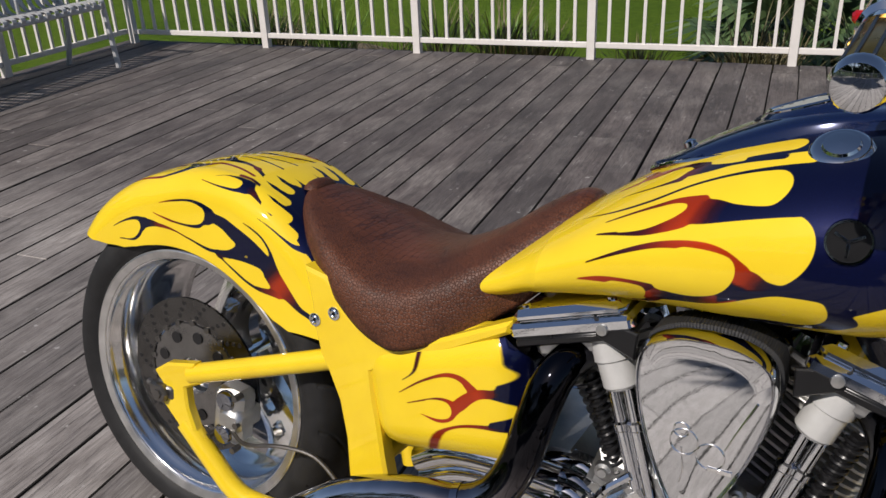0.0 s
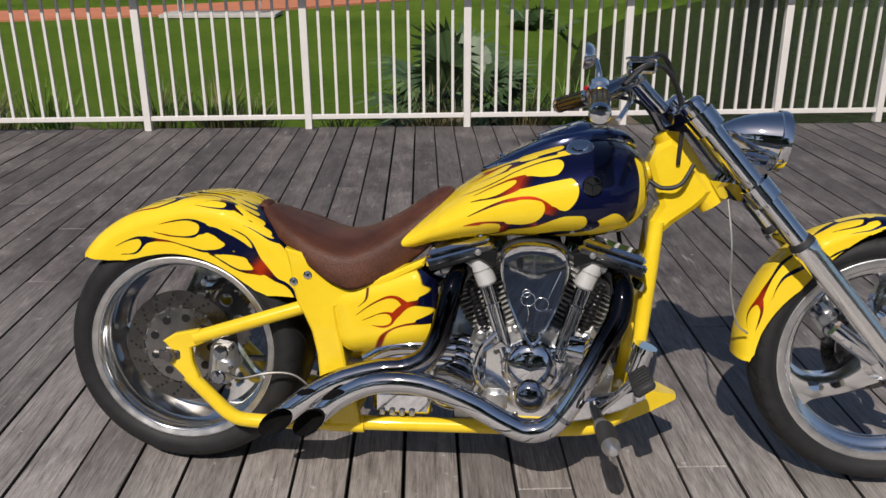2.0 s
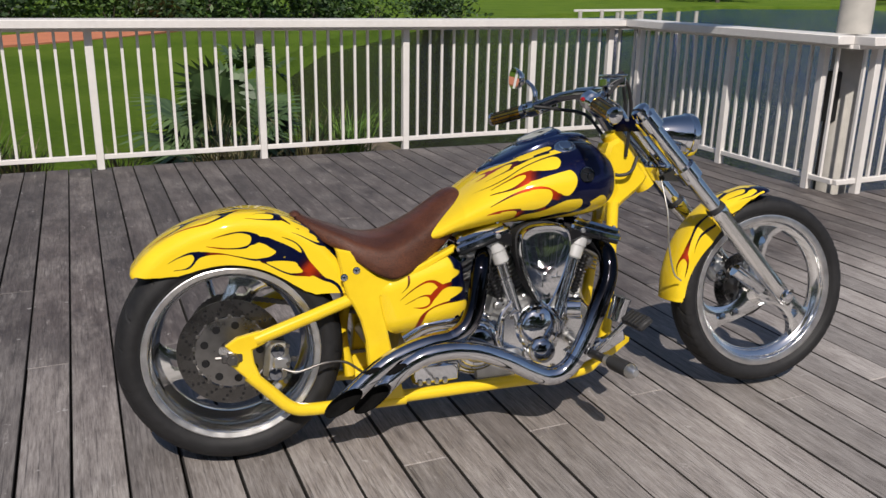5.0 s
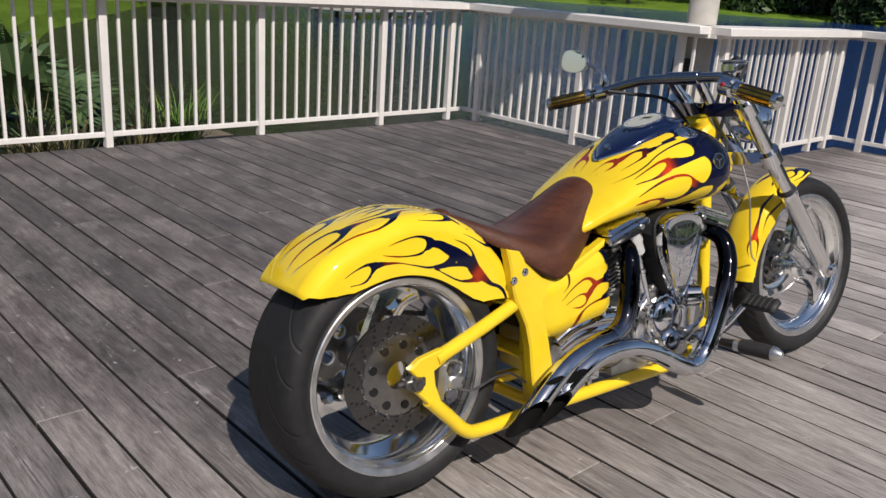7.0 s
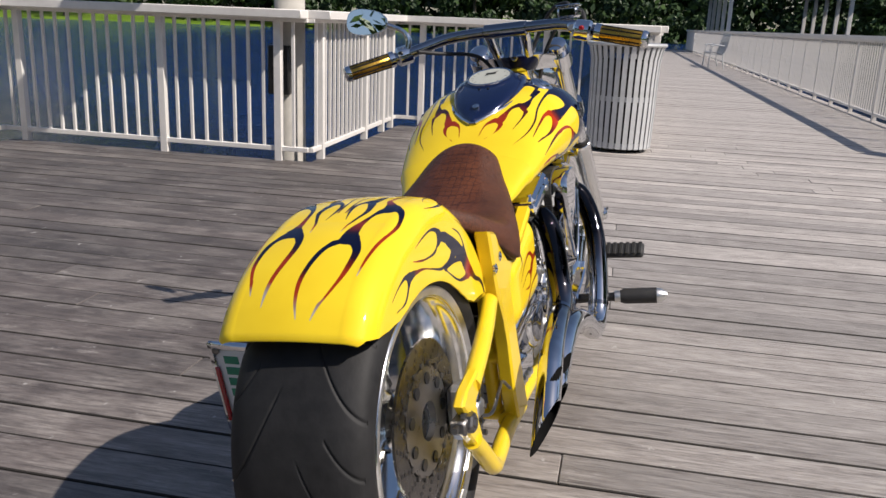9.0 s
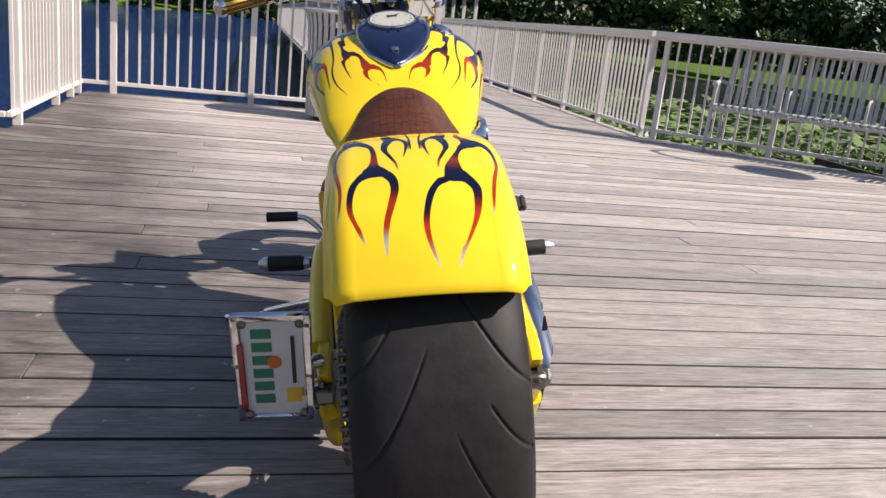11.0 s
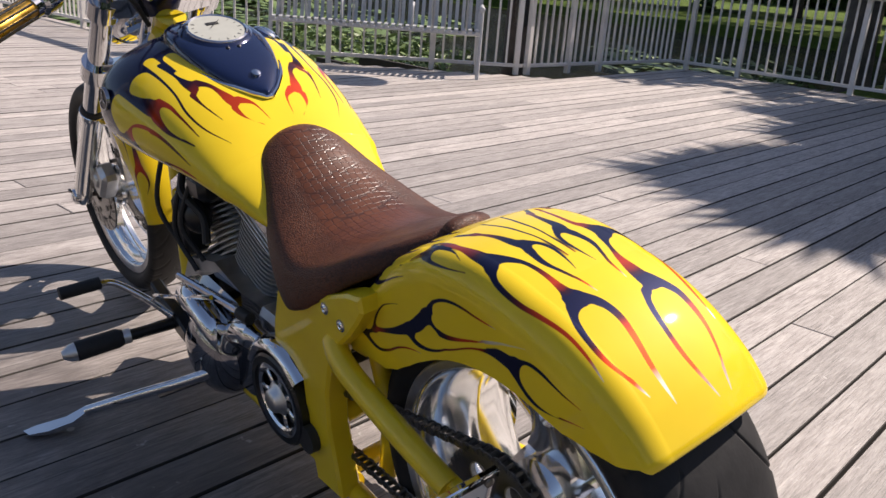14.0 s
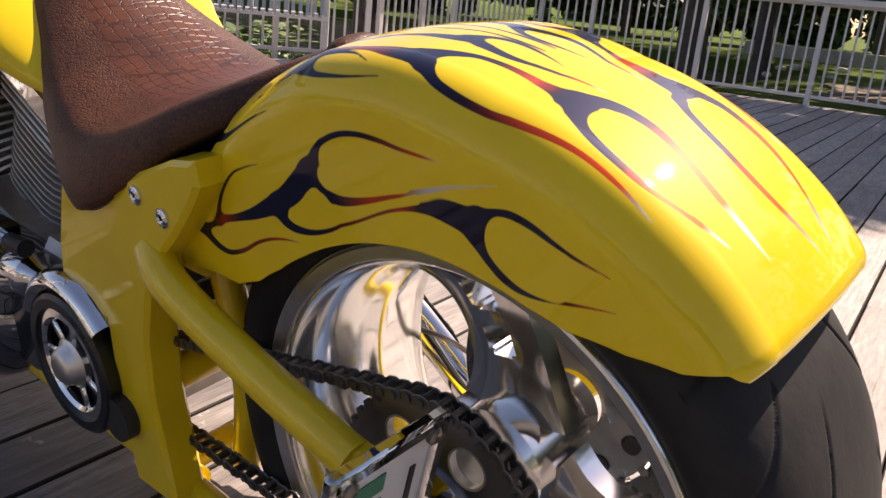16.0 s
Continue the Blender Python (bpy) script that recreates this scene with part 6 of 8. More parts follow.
    a = Vector((0.888 + sg * 0.045, -0.132, 0.322))
    part("tappet_block", Shape().box((0, 0, 0), (0.058, 0.045, 0.042), 0.006, Matrix.Translation(a) @ Matrix.Rotation(radians(sg * 25), 4, "Y")), POLISH, engine)
    # coil spring beside the barrel
    q0, q1 = Vector((0.888 + sg * 0.112, -0.118, 0.385)), Vector((0.888 + sg * 0.160, -0.118, 0.515))
    f = aim(q0, q1)
    n = (q1 - q0).length
    part("coil_spring", Shape().tube([f @ Vector((0.011 * math.cos(t), 0.011 * math.sin(t), n * t / (2 * math.pi * 13))) for t in np.linspace(0, 2 * math.pi * 13, 190)], 0.0028, 6), BLACK, engine)
    part("spring_rod", Shape().rod(q0, q1, 0.009, 10), BLACK, engine)


for sg in (-1, 1):
    cylinder(sg)
# cam cover: two chrome domes and a silver case behind
part("cam_case", Shape().prism([(0.79, 0.21), (0.83, 0.18), (0.95, 0.18), (1.02, 0.24), (1.035, 0.33), (0.99, 0.372), (0.95, 0.345), (0.90, 0.365), (0.86, 0.345), (0.81, 0.385), (0.77, 0.35), (0.765, 0.26)], -0.142, -0.10, 0.008), POLISH, engine, sharp=25)
YR = AY @ Matrix.Rotation(math.pi, 4, "X")
for x, z, r, h in ((0.884, 0.312, 0.068, 0.03), (0.884, 0.248, 0.046, 0.045)):
    m = Matrix.Translation((x, -0.142, z)) @ YR
    part("cam_dome", Shape().lathe([(0, h), (r * 0.5, h * 0.93), (r * 0.8, h * 0.7), (r * 0.93, h * 0.45), (r * 0.96, 0.006), (r * 1.05, 0.004), (r * 1.05, -0.01)], m, 40), CHROME, engine)
part("points_cap", Shape().lathe([(0, 0.006), (0.028, 0.005), (0.034, 0.0)], Matrix.Translation((0.884, -0.187, 0.248)) @ YR, 32), DARKCHROME, engine)
part("dome_clip", Shape().rod((0.884, -0.172, 0.342), (0.884, -0.176, 0.36), 0.005, 8), CHROME, engine)
part("lifter_case", Shape().box((0.80, -0.125, 0.225), (0.06, 0.06, 0.06), 0.012), BRUSHED, engine)
part("oil_filter", Shape().rod((0.985, -0.13, 0.36), (1.02, -0.15, 0.36), 0.034, 24), CHROME, engine)
for x, z in ((0.80, 0.35), (0.975, 0.34), (0.79, 0.24), (0.99, 0.25), (0.85, 0.19), (0.93, 0.19)):
    part("case_bolt", Shape().lathe([(0, 0.006), (0.006, 0.006), (0.007, 0.0), (0.007, -0.004)], Matrix.Translation((x, -0.143, z)) @ YR, 12), STEEL, engine)

part("case_shoulder", Shape().prism([(0.735, 0.36), (0.79, 0.335), (0.985, 0.335), (1.045, 0.37), (1.03, 0.415), (0.96, 0.40), (0.888, 0.425), (0.815, 0.40), (0.75, 0.41)], -0.128, -0.06, 0.010), CAST, engine, sharp=30)
for x, z, r_ in ((0.762, 0.385, 0.012), (0.80, 0.372, 0.010), (1.012, 0.388, 0.012), (0.975, 0.372, 0.010), (0.845, 0.405, 0.009), (0.93, 0.405, 0.009)):
    part("case_boss", Shape().lathe([(0, 0.012), (r_ * 0.5, 0.012), (r_ * 0.6, 0.008), (r_, 0.006), (r_ * 1.2, 0.0), (r_ * 1.2, -0.004)], Matrix.Translation((x, -0.128, z)) @ YR, 16), BRUSHED, engine)
part("oil_line", Shape().tube(spline([(0.77, -0.135, 0.25), (0.75, -0.15, 0.30), (0.765, -0.15, 0.36), (0.80, -0.14, 0.395)], 5), 0.006, 8), CHROME, engine)
part("oil_line", Shape().tube(spline([(1.01, -0.135, 0.25), (1.045, -0.15, 0.29), (1.045, -0.15, 0.35), (1.01, -0.14, 0.395)], 5), 0.006, 8), CHROME, engine)

# gearbox: ribbed chrome cover
m = Matrix.Translation((0.70, -0.085, 0.272)) @ YR
box_ = part("gearbox", Shape().prism([(0.47, 0.20), (0.75, 0.175), (0.77, 0.30), (0.70, 0.375), (0.56, 0.365), (0.47, 0.32)], -0.10, 0.12, 0.012), CAST, bike, "chrome ribbed gearbox cover", 25)
for k, (r0, h) in enumerate(((0.10, 0.02), (0.085, 0.034), (0.070, 0.046), (0.054, 0.058))):
    part("cover_rib", Shape().lathe([(0, h), (r0 - 0.012, h), (r0 - 0.004, h - 0.004), (r0, h - 0.012), (r0, -0.01)], m, 48), DARKCHROME if k % 2 else CHROME, box_)
part("cover_tail", Shape().tube(spline([(0.70, -0.125, 0.345), (0.62, -0.13, 0.352), (0.54, -0.13, 0.345), (0.48, -0.12, 0.31)], 5), 0.022, 14), CHROME, box_)
part("cover_tail", Shape().tube(spline([(0.69, -0.12, 0.315), (0.62, -0.125, 0.322), (0.55, -0.125, 0.315), (0.49, -0.12, 0.285)], 5), 0.02, 14), CHROME, box_)
for x, z in ((0.55, 0.362), (0.63, 0.368), (0.745, 0.34)):
    part("cover_bolt", Shape().lathe([(0, 0.01), (0.007, 0.01), (0.008, 0.0)], Matrix.Translation((x, -0.14, z)) @ YR, 10), CHROME, box_)
low = part("lower_case", Shape().box((0.57, -0.08, 0.20), (0.15, 0.10, 0.065), 0.012), CHROME, box_, "chrome lower gearbox plate")
for x in (0.52, 0.545, 0.57, 0.595):
    part("case_fin", Shape().box((x, -0.133, 0.178), (0.014, 0.008, 0.018), 0.003), BRUSHED, low)
# left side cases
part("primary_case", Shape().prism([(0.62, 0.19), (0.72, 0.165), (0.96, 0.17), (1.03, 0.25), (0.99, 0.35), (0.88, 0.39), (0.72, 0.37), (0.62, 0.32)], 0.10, 0.152, 0.014), DARKCHROME, engine, "smoked chrome primary case", 25)
part("primary_dome", Shape().lathe([(0, 0.022), (0.05, 0.018), (0.075, 0.006), (0.08, 0.0), (0.08, -0.01)], Matrix.Translation((0.89, 0.152, 0.27)) @ AY, 40), CHROME, engine)
part("primary_snout", Shape().tube(spline([(0.60, 0.14, 0.33), (0.66, 0.152, 0.345), (0.73, 0.155, 0.325), (0.78, 0.15, 0.27)], 5), [0.02] * 5 + [0.03] * 5 + [0.026] * 6, 16), CHROME, engine)
part("clutch_arm", Shape().tube([(0.66, 0.165, 0.392), (0.92, 0.185, 0.392)], 0.007, 8), CHROME, engine)
part("clutch_arm_boot", Shape().rod((0.64, 0.165, 0.392), (0.68, 0.167, 0.392), 0.012, 10), RUBBER, engine)
part("ignition_coil", Shape().box((0.93, 0.09, 0.565), (0.075, 0.06, 0.06), 0.014), BLACK, bike)
part("horn", Shape().lathe([(0, 0.030), (0.012, 0.029), (0.030, 0.020), (0.040, 0.006), (0.042, -0.004), (0.034, -0.018), (0.016, -0.028), (0, -0.030)], Matrix.Translation((0.965, 0.105, 0.492)) @ AY, 24), BLACK, bike)
part("cable", Shape().tube(spline([(1.02, 0.09, 0.60), (0.99, 0.12, 0.55), (0.955, 0.12, 0.53), (0.92, 0.11, 0.50), (0.90, 0.12, 0.45)], 5), 0.009, 8), RUBBER, bike)
# the dark deck's reflection is put into this dome's darker metal
part("clutch_dome", Shape().lathe([(0, 0.058), (0.03, 0.056), (0.06, 0.047), (0.085, 0.030), (0.100, 0.008), (0.104, -0.012), (0.104, -0.03)], Matrix.Translation((0.862, 0.150, 0.222)) @ AY, 44), DARKCHROME, engine, "chrome clutch dome, dark reflection put into its colour")
part("primary_fairing", Shape().loft([[Vector((x, y0 + 0.030 * math.sin(a), z0 + 0.030 * math.cos(a))) for a in np.linspace(-1.9, 2.2, 14)] for x, y0, z0 in ((0.955, 0.150, 0.325), (0.925, 0.168, 0.345), (0.875, 0.178, 0.350), (0.825, 0.180, 0.340), (0.785, 0.176, 0.318), (0.755, 0.165, 0.290))], False, False), CHROME, engine, "chrome fairing over the clutch dome", solid=0.003)
part("regulator", Shape().box((1.06, 0.085, 0.44), (0.06, 0.06, 0.14), 0.012), BLACK, bike)
for k, (a, b, c_) in enumerate((((1.0, 0.10, 0.60), (1.04, 0.13, 0.45), (0.98, 0.12, 0.36)), ((0.95, 0.11, 0.58), (0.97, 0.14, 0.48), (0.93, 0.12, 0.40)), ((1.10, 0.10, 0.62), (1.12, 0.13, 0.48), (1.05, 0.11, 0.38)))):
    part("cable", Shape().tube(spline([a, b, c_], 6), 0.006, 8), RUBBER, bike)

# air cleaner: guitar-pick cover on a ribbed filter
pick = [(0.888, 0.630), (0.935, 0.626), (0.972, 0.610), (0.984, 0.580), (0.978, 0.535), (0.958, 0.480), (0.928, 0.425), (0.905, 0.392), (0.890, 0.382), (0.874, 0.392), (0.850, 0.425), (0.820, 0.480), (0.800, 0.535), (0.794, 0.580), (0.805, 0.610), (0.842, 0.626)]
smooth_pick = [(0.885 + (p.x - 0.889) * 0.83, p.y) for p in spline([(x, z, 0) for x, z in pick + pick[:1]], 5)][:-1]
cx, cz = 0.885, 0.53
grow = lambda k: [(cx + (x - cx) * k, cz + (z - cz) * k) for x, z in smooth_pick]
s = Shape().loft([[(x, y, z) for x, z in grow(k)] for y, k in ((-0.165, 0.97), (-0.19, 1.0), (-0.200, 0.985), (-0.206, 0.955), (-0.2025, 0.93), (-0.2015, 0.91), (-0.2022, 0.70), (-0.2026, 0.40), (-0.2028, 0.10))])
air = part("air_cleaner", s, CHROME, bike, "chrome guitar-pick air cleaner cover", 30)
s = Shape()
rib = grow(0.95)
for i in range(len(rib)):
    x, z = rib[i]
    nx, nz = x - cx, z - cz
    k = math.hypot(nx, nz)
    for f in (0.0, 0.5):
        x2, z2 = rib[(i + 1) % len(rib)]
        px, pz = x + (x2 - x) * f, z + (z2 - z) * f
        s.box((0, 0, 0), (0.004, 0.05, 0.012), 0.001, Matrix.Translation((px, -0.14, pz)) @ Matrix.Rotation(math.atan2(nx, nz), 4, "Y"))
part("filter_pleats", s, RUBBER, air, sharp=0)
part("filter_core", Shape().loft([[(x, y, z) for x, z in grow(0.92)] for y in (-0.165, -0.112)]), BLACK, air)
# scroll-work engraved on the cover, drawn as plain loops
s = Shape()
for x, z, r in ((0.872, 0.498, 0.016), (0.903, 0.487, 0.016), (0.868, 0.512, 0.009)):
    s.tube([(x + r * math.cos(t), -0.2025, z + r * math.sin(t)) for t in np.linspace(0, 6.283, 25)], 0.0011, 6, False)
s.tube(spline([(0.918, -0.2025, 0.50), (0.93, -0.2025, 0.53), (0.945, -0.2025, 0.565)], 4), 0.0016, 6)
s.tube(spline([(0.87, -0.2025, 0.49), (0.874, -0.2025, 0.465), (0.872, -0.2025, 0.445)], 4), 0.0012, 6)
s.box((0.915, -0.203, 0.472), (0.028, 0.002, 0.006), 0.0005)
part("scroll_emblem", s, POLISH, air)
s = Shape()
for i in range(4):
    s.box((0.873 + 0.011 * i, -0.2035, 0.415), (0.008, 0.001, 0.005), 0)
part("lettering_bar", s, DARKCHROME, air, sharp=0)
for sg in (-1, 1):
    part("cleaner_bracket", Shape().prism([(cx + sg * 0.09, 0.565), (cx + sg * 0.14, 0.585), (cx + sg * 0.145, 0.61), (cx + sg * 0.088, 0.60)], -0.165, -0.155, 0.002), BLACK, air)
    part("bracket_bolt", Shape().lathe([(0, 0.006), (0.007, 0.005), (0.008, 0)], Matrix.Translation((cx + sg * 0.132, -0.165, 0.597)) @ YR, 12), BRUSHED, air)

# exhaust pipes
p1 = spline([(0.745, -0.085, 0.545), (0.722, -0.13, 0.548), (0.700, -0.17, 0.525), (0.685, -0.19, 0.470), (0.668, -0.20, 0.400), (0.640, -0.21, 0.352), (0.595, -0.215, 0.326), (0.535, -0.22, 0.319), (0.468, -0.225, 0.303), (0.410, -0.23, 0.280), (0.352, -0.235, 0.242), (0.305, -0.238, 0.204), (0.266, -0.24, 0.170)], 6)
p2 = spline([(1.03, -0.085, 0.555), (1.065, -0.13, 0.552), (1.085, -0.18, 0.527), (1.077, -0.21, 0.465), (1.045, -0.228, 0.400), (1.013, -0.236, 0.335), (0.978, -0.24, 0.268), (0.945, -0.24, 0.220), (0.910, -0.24, 0.196), (0.868, -0.24, 0.193), (0.815, -0.24, 0.216), (0.75, -0.24, 0.252), (0.67, -0.24, 0.285),
             (0.60, -0.24, 0.298), (0.53, -0.24, 0.295), (0.475, -0.24, 0.276), (0.42, -0.238, 0.240), (0.380, -0.235, 0.204), (0.345, -0.232, 0.168)], 6)


def pipe(path, heat):
    r = [0.021 + 0.006 * min(1, i / 14) for i in range(len(path))]
    n = 24
    s = Shape().tube(path, r, n, False)
    # slash the outlet so that its mouth faces outward
    last = len(s.v) - n
    end = path[-1]
    way = (path[-1] - path[-3]).normalized()
    for k in range(last - 14 * n, last + n):
        v = Vector(s.v[k])
        over = (v - end).dot(way) - (v.y - end.y) * 2.4 + 0.02
        if k >= last or over > 0:
            s.v[k] = tuple(v - way * over)
    inner = [tuple(Vector(end) + (Vector(s.v[k]) - Vector(end)) * 0.9) for k in range(last, last + n)]
    deep = [tuple(Vector(q) - way * 0.08) for q in inner]
    ob = part("exhaust_pipe", s, PIPE, bike, "fat chrome exhaust pipe, heat-darkened above, slash-cut end", 60)
    ins = Shape().loft([[s.v[k] for k in range(last, last + n)], inner, deep], True, False)
    ins.f.append(tuple(range(len(ins.v) - n, len(ins.v))))
    part("soot_bore", ins, SOOT, ob)
    i = heat
    part("clamp", Shape().tube([path[i - 1].lerp(path[i], 0.3), path[i].lerp(path[i + 1], 0.5)], 0.0285, 20), DARKCHROME, ob)
    part("header_collar", Shape().tube(path[0:3], 0.03, 20), BLACK, ob)
    return ob


pipe(p1, 36)
pipe(p2, 40)
# ---- front end
FT, FB = Vector((1.236, 0, 0.925)), Vector((1.752, 0, 0.333))
fa = (FB - FT).normalized()
fork = part("front_fork", Shape().rod(FT + fa * 0.02, FT + fa * 0.26, 0.024, 18), CHROME, bike, "long raked chrome front fork")
fm = aim(FT, FB)
for sg in (-1, 1):
    o = Vector((0, sg * 0.118, 0))
    a, b = FT + o, FB + o
    part("fork_tube", Shape().rod(a - fa * 0.015, a.lerp(b, 0.58), 0.0245, 24), CHROME, fork)
    part("fork_slider", Shape().tube([a.lerp(b, 0.50), a.lerp(b, 0.505), a.lerp(b, 0.53), a.lerp(b, 0.54), a.lerp(b, 0.93), a.lerp(b, 1.02), a.lerp(b, 1.035)], [0.027, 0.032, 0.032, 0.0295, 0.0275, 0.026, 0.02], 24), POLISH, fork)
    part("dust_seal", Shape().tube([a.lerp(b, 0.485), a.lerp(b, 0.502)], [0.028, 0.031], 24), RUBBER, fork)
    part("fork_cap", Shape().tube([a - fa * 0.032, a - fa * 0.026, a - fa * 0.012], [0.016, 0.028, 0.030], 24), CHROME, fork)
    part("axle_cap", Shape().lathe([(0, 0.008), (0.010, 0.008), (0.012, 0.006), (0.020, 0.004), (0.022, 0), (0.022, -0.02)], Matrix.Translation(b + Vector((0, sg * 0.026, 0))) @ (AY if sg > 0 else YR), 20), CHROME, fork)
    part("pinch_bolt", Shape().rod(b + Vector((0.01, sg * 0.03, 0.018)), b + Vector((0.01, sg * 0.036, 0.018)), 0.006, 8), STEEL, fork)
    # upper and lower clamp arms
    for t, name in ((0.035, "upper_clamp"), (0.30, "lower_clamp")):
        c_ = a.lerp(b, t)
        part(name, Shape().tube([c_ - fa * 0.024, c_ + fa * 0.024], 0.036, 24), CHROME, fork)
axle = Shape().rod(FB + Vector((0, -0.14, 0)), FB + Vector((0, 0.14, 0)), 0.012, 14)
part("front_axle", axle, STEEL, fork)
part("axle_spacer", Shape().rod(FB + Vector((-0.008, -0.095, 0)), FB + Vector((-0.008, -0.045, 0)), 0.03, 24), CHROME, front)
for t, name, k in ((0.035, "top_yoke", 0.05), (0.30, "bottom_yoke", 0.046)):
    c_ = FT.lerp(FB, t)
    m = Matrix.Translation(c_) @ fm.to_3x3().to_4x4()
    s = Shape()
    rings = []
    for y, w, off in ((-0.118, 0.036, 0.0), (-0.085, 0.040, -0.012), (-0.045, 0.050, -0.030), (0, 0.054, -0.036), (0.045, 0.050, -0.030), (0.085, 0.040, -0.012), (0.118, 0.036, 0.0)):
        rings.append([c_ + Vector((0, y, 0)) + q for q in (Vector((off - w, 0, 0)) + (-fa) * -0.02 + Vector((0, 0, -0.012)), Vector((off - w, 0, 0)) + fa * -0.02, Vector((w * 0.8, 0, 0.0)) + fa * -0.02, Vector((w * 0.8, 0, 0)) + fa * 0.02)])
    s.loft(rings)
    part(name, s, CHROME, fork, sharp=30)
# headlamp
HB, HF = Vector((1.322, 0.0, 0.870)), Vector((1.462, 0.0, 0.853))
m = aim(HB, HF)
n = (HF - HB).length
lamp = part("headlamp", Shape().lathe([(0, -0.012), (0.014, -0.010), (0.026, 0.0), (0.040, 0.022), (0.051, 0.048), (0.060, 0.078), (0.066, 0.108), (0.0685, n - 0.020), (0.0725, n - 0.018), (0.0735, n - 0.004), (0.071, n + 0.004), (0.066, n + 0.003)], m, 48), CHROME, bike, "chrome bullet headlamp")
part("visor", Shape().loft([[m @ Vector((r * math.cos(a), r * math.sin(a), h)) for a in np.linspace(-1.15, 1.15, 25)] for r, h in ((0.0735, n - 0.01), (0.0765, n + 0.018), (0.0750, n + 0.018), (0.0720, n - 0.01))], False, False), CHROME, lamp)
part("lens", Shape().lathe([(0, n + 0.016), (0.03, n + 0.013), (0.055, n + 0.006), (0.067, n), (0.067, n - 0.006), (0, n - 0.006)], m, 40), LENS, lamp)
part("headlamp_stalk", Shape().tube([(1.36, 0, 0.80), (1.385, 0, 0.82), (1.39, 0, 0.845)], 0.016, 12), CHROME, lamp)
# front fender
FC = Vector((1.742, 0, 0.331))
FR = [(86, 0.344), (92, 0.352), (100, 0.358), (120, 0.364), (140, 0.364), (160, 0.360), (181, 0.356)]
FRB = [(86, 0.336), (92, 0.338), (100, 0.332), (112, 0.312), (128, 0.290), (142, 0.285), (156, 0.300), (168, 0.312), (178, 0.318), (181, 0.330)]


front_paint = Design(lambda p: 0.36 * np.radians(p[:, 0] - 99.5), (0.36 * math.pi / 180, 1.0))
Y, K = front_paint.yellow, front_paint.ink
Y((95.8, 0.0, 0.012), (103, 0.0, 0.012), (112, 0.0, 0.012))
Y((105.4, 0.0275, 0.010), (111.3, 0.0240, 0.010))
Y((100.8, 0.0440, 0.0095), (106.2, 0.0477, 0.011))
Y((96.8, 0.0640, 0.0095), (102.3, 0.0730, 0.013))
K((99.5, 0.0240, 0.0080, 0), (103.2, 0.0276, 0.0066, 0), (105.3, 0.0371, 0.0037, 0), (109.2, 0.0400, 0.0023, 0.1), (116.9, 0.0346, 0.0008, 0.2))
K((102.8, 0.0171, 0.0060, 0), (105.9, 0.0120, 0.0040, 0.1), (111.8, 0.0100, 0.0024, 0.2), (117.3, 0.0080, 0.0010, 0.3))
K((97.5, 0.0520, 0.0062, 0), (100.5, 0.0580, 0.0050, 0), (104.3, 0.0590, 0.0022, 0.1), (112.2, 0.0560, 0.0009, 0.2))
K((113.0, 0.0060, 0.0050, 0), (118.0, 0.0128, 0.0050, 0), (123.0, 0.0189, 0.0015, 0.1))
K((115.0, 0.1270, 0.0040, 0), (119.5, 0.1180, 0.0055, 0), (124.0, 0.1120, 0.0015, 0))
K((129.0, 0.0930, 0.0050, 0), (133.1, 0.0843, 0.0061, 0), (137.5, 0.0733, 0.0070, 0), (142.1, 0.0641, 0.0042, 0.1), (147.9, 0.0674, 0.0018, 0.3), (152.5, 0.0770, 0.0008, 0.4))
K((128.0, 0.0380, 0.0025, 0), (132.6, 0.0351, 0.0035, 0), (138.1, 0.0313, 0.0050, 0), (145.0, 0.0375, 0.0034, 0.2), (151.1, 0.0413, 0.0067, 0.45), (155.5, 0.0440, 0.0095, 0.5))
K((155.7, 0.0406, 0.0066, 0.5), (159.0, 0.0324, 0.0031, 0.45), (163.0, 0.0307, 0.0018, 0.3), (167.3, 0.0413, 0.0007, 0.3))
K((155.8, 0.0503, 0.0083, 0.5), (158.6, 0.0638, 0.0045, 0.4), (162.7, 0.0681, 0.0030, 0.3), (167.4, 0.0671, 0.0008, 0.3))


def front_fender():
    pts, pq = [], []
    for ph in np.linspace(86, 181, 230):
        c, sn = math.cos(radians(ph)), math.sin(radians(ph))
        tip = max(0.0, 96 - ph) / 10
        w = 0.066 * (1 - 0.75 * tip ** 2)
        rc, rb = interp(ph, FR, 1), interp(ph, FRB, 1)
        row = []
        for j, t in enumerate(np.linspace(0, 1, 60)):
            a = min(t / 0.55, 1) * math.pi / 2
            y, r = w * math.sin(a) ** 0.85, rc - min(0.034, (rc - rb)) * (1 - math.cos(a))
            if t > 0.55:
                r += (rb - r) * (t - 0.55) / 0.45
            row.append((FC.x + r * c, y, FC.z + r * sn))
        pts.append([(x, -y, z) for x, y, z in row[:0:-1]] + row)
        pq += [(ph, 0.13 * t) for t in np.linspace(-1, 1, 119)]
    ob = grid_part("front_fender", pts, bike, "yellow front fender with licks and navy tip", 0.003)
    front_paint.paint(ob.data, np.array(pq))
    return ob


ffender = front_fender()
for sg in (-1, 1):
    part("fender_strut", Shape().tube([(1.555, sg * 0.068, 0.585), (1.545, sg * 0.095, 0.582)], 0.012, 10), CHROME, ffender)
part("hub_bracket", Shape().tube(spline([(1.60, -0.075, 0.42), (1.64, -0.08, 0.39), (1.70, -0.075, 0.35)], 4), 0.022, 12), CHROME, front)

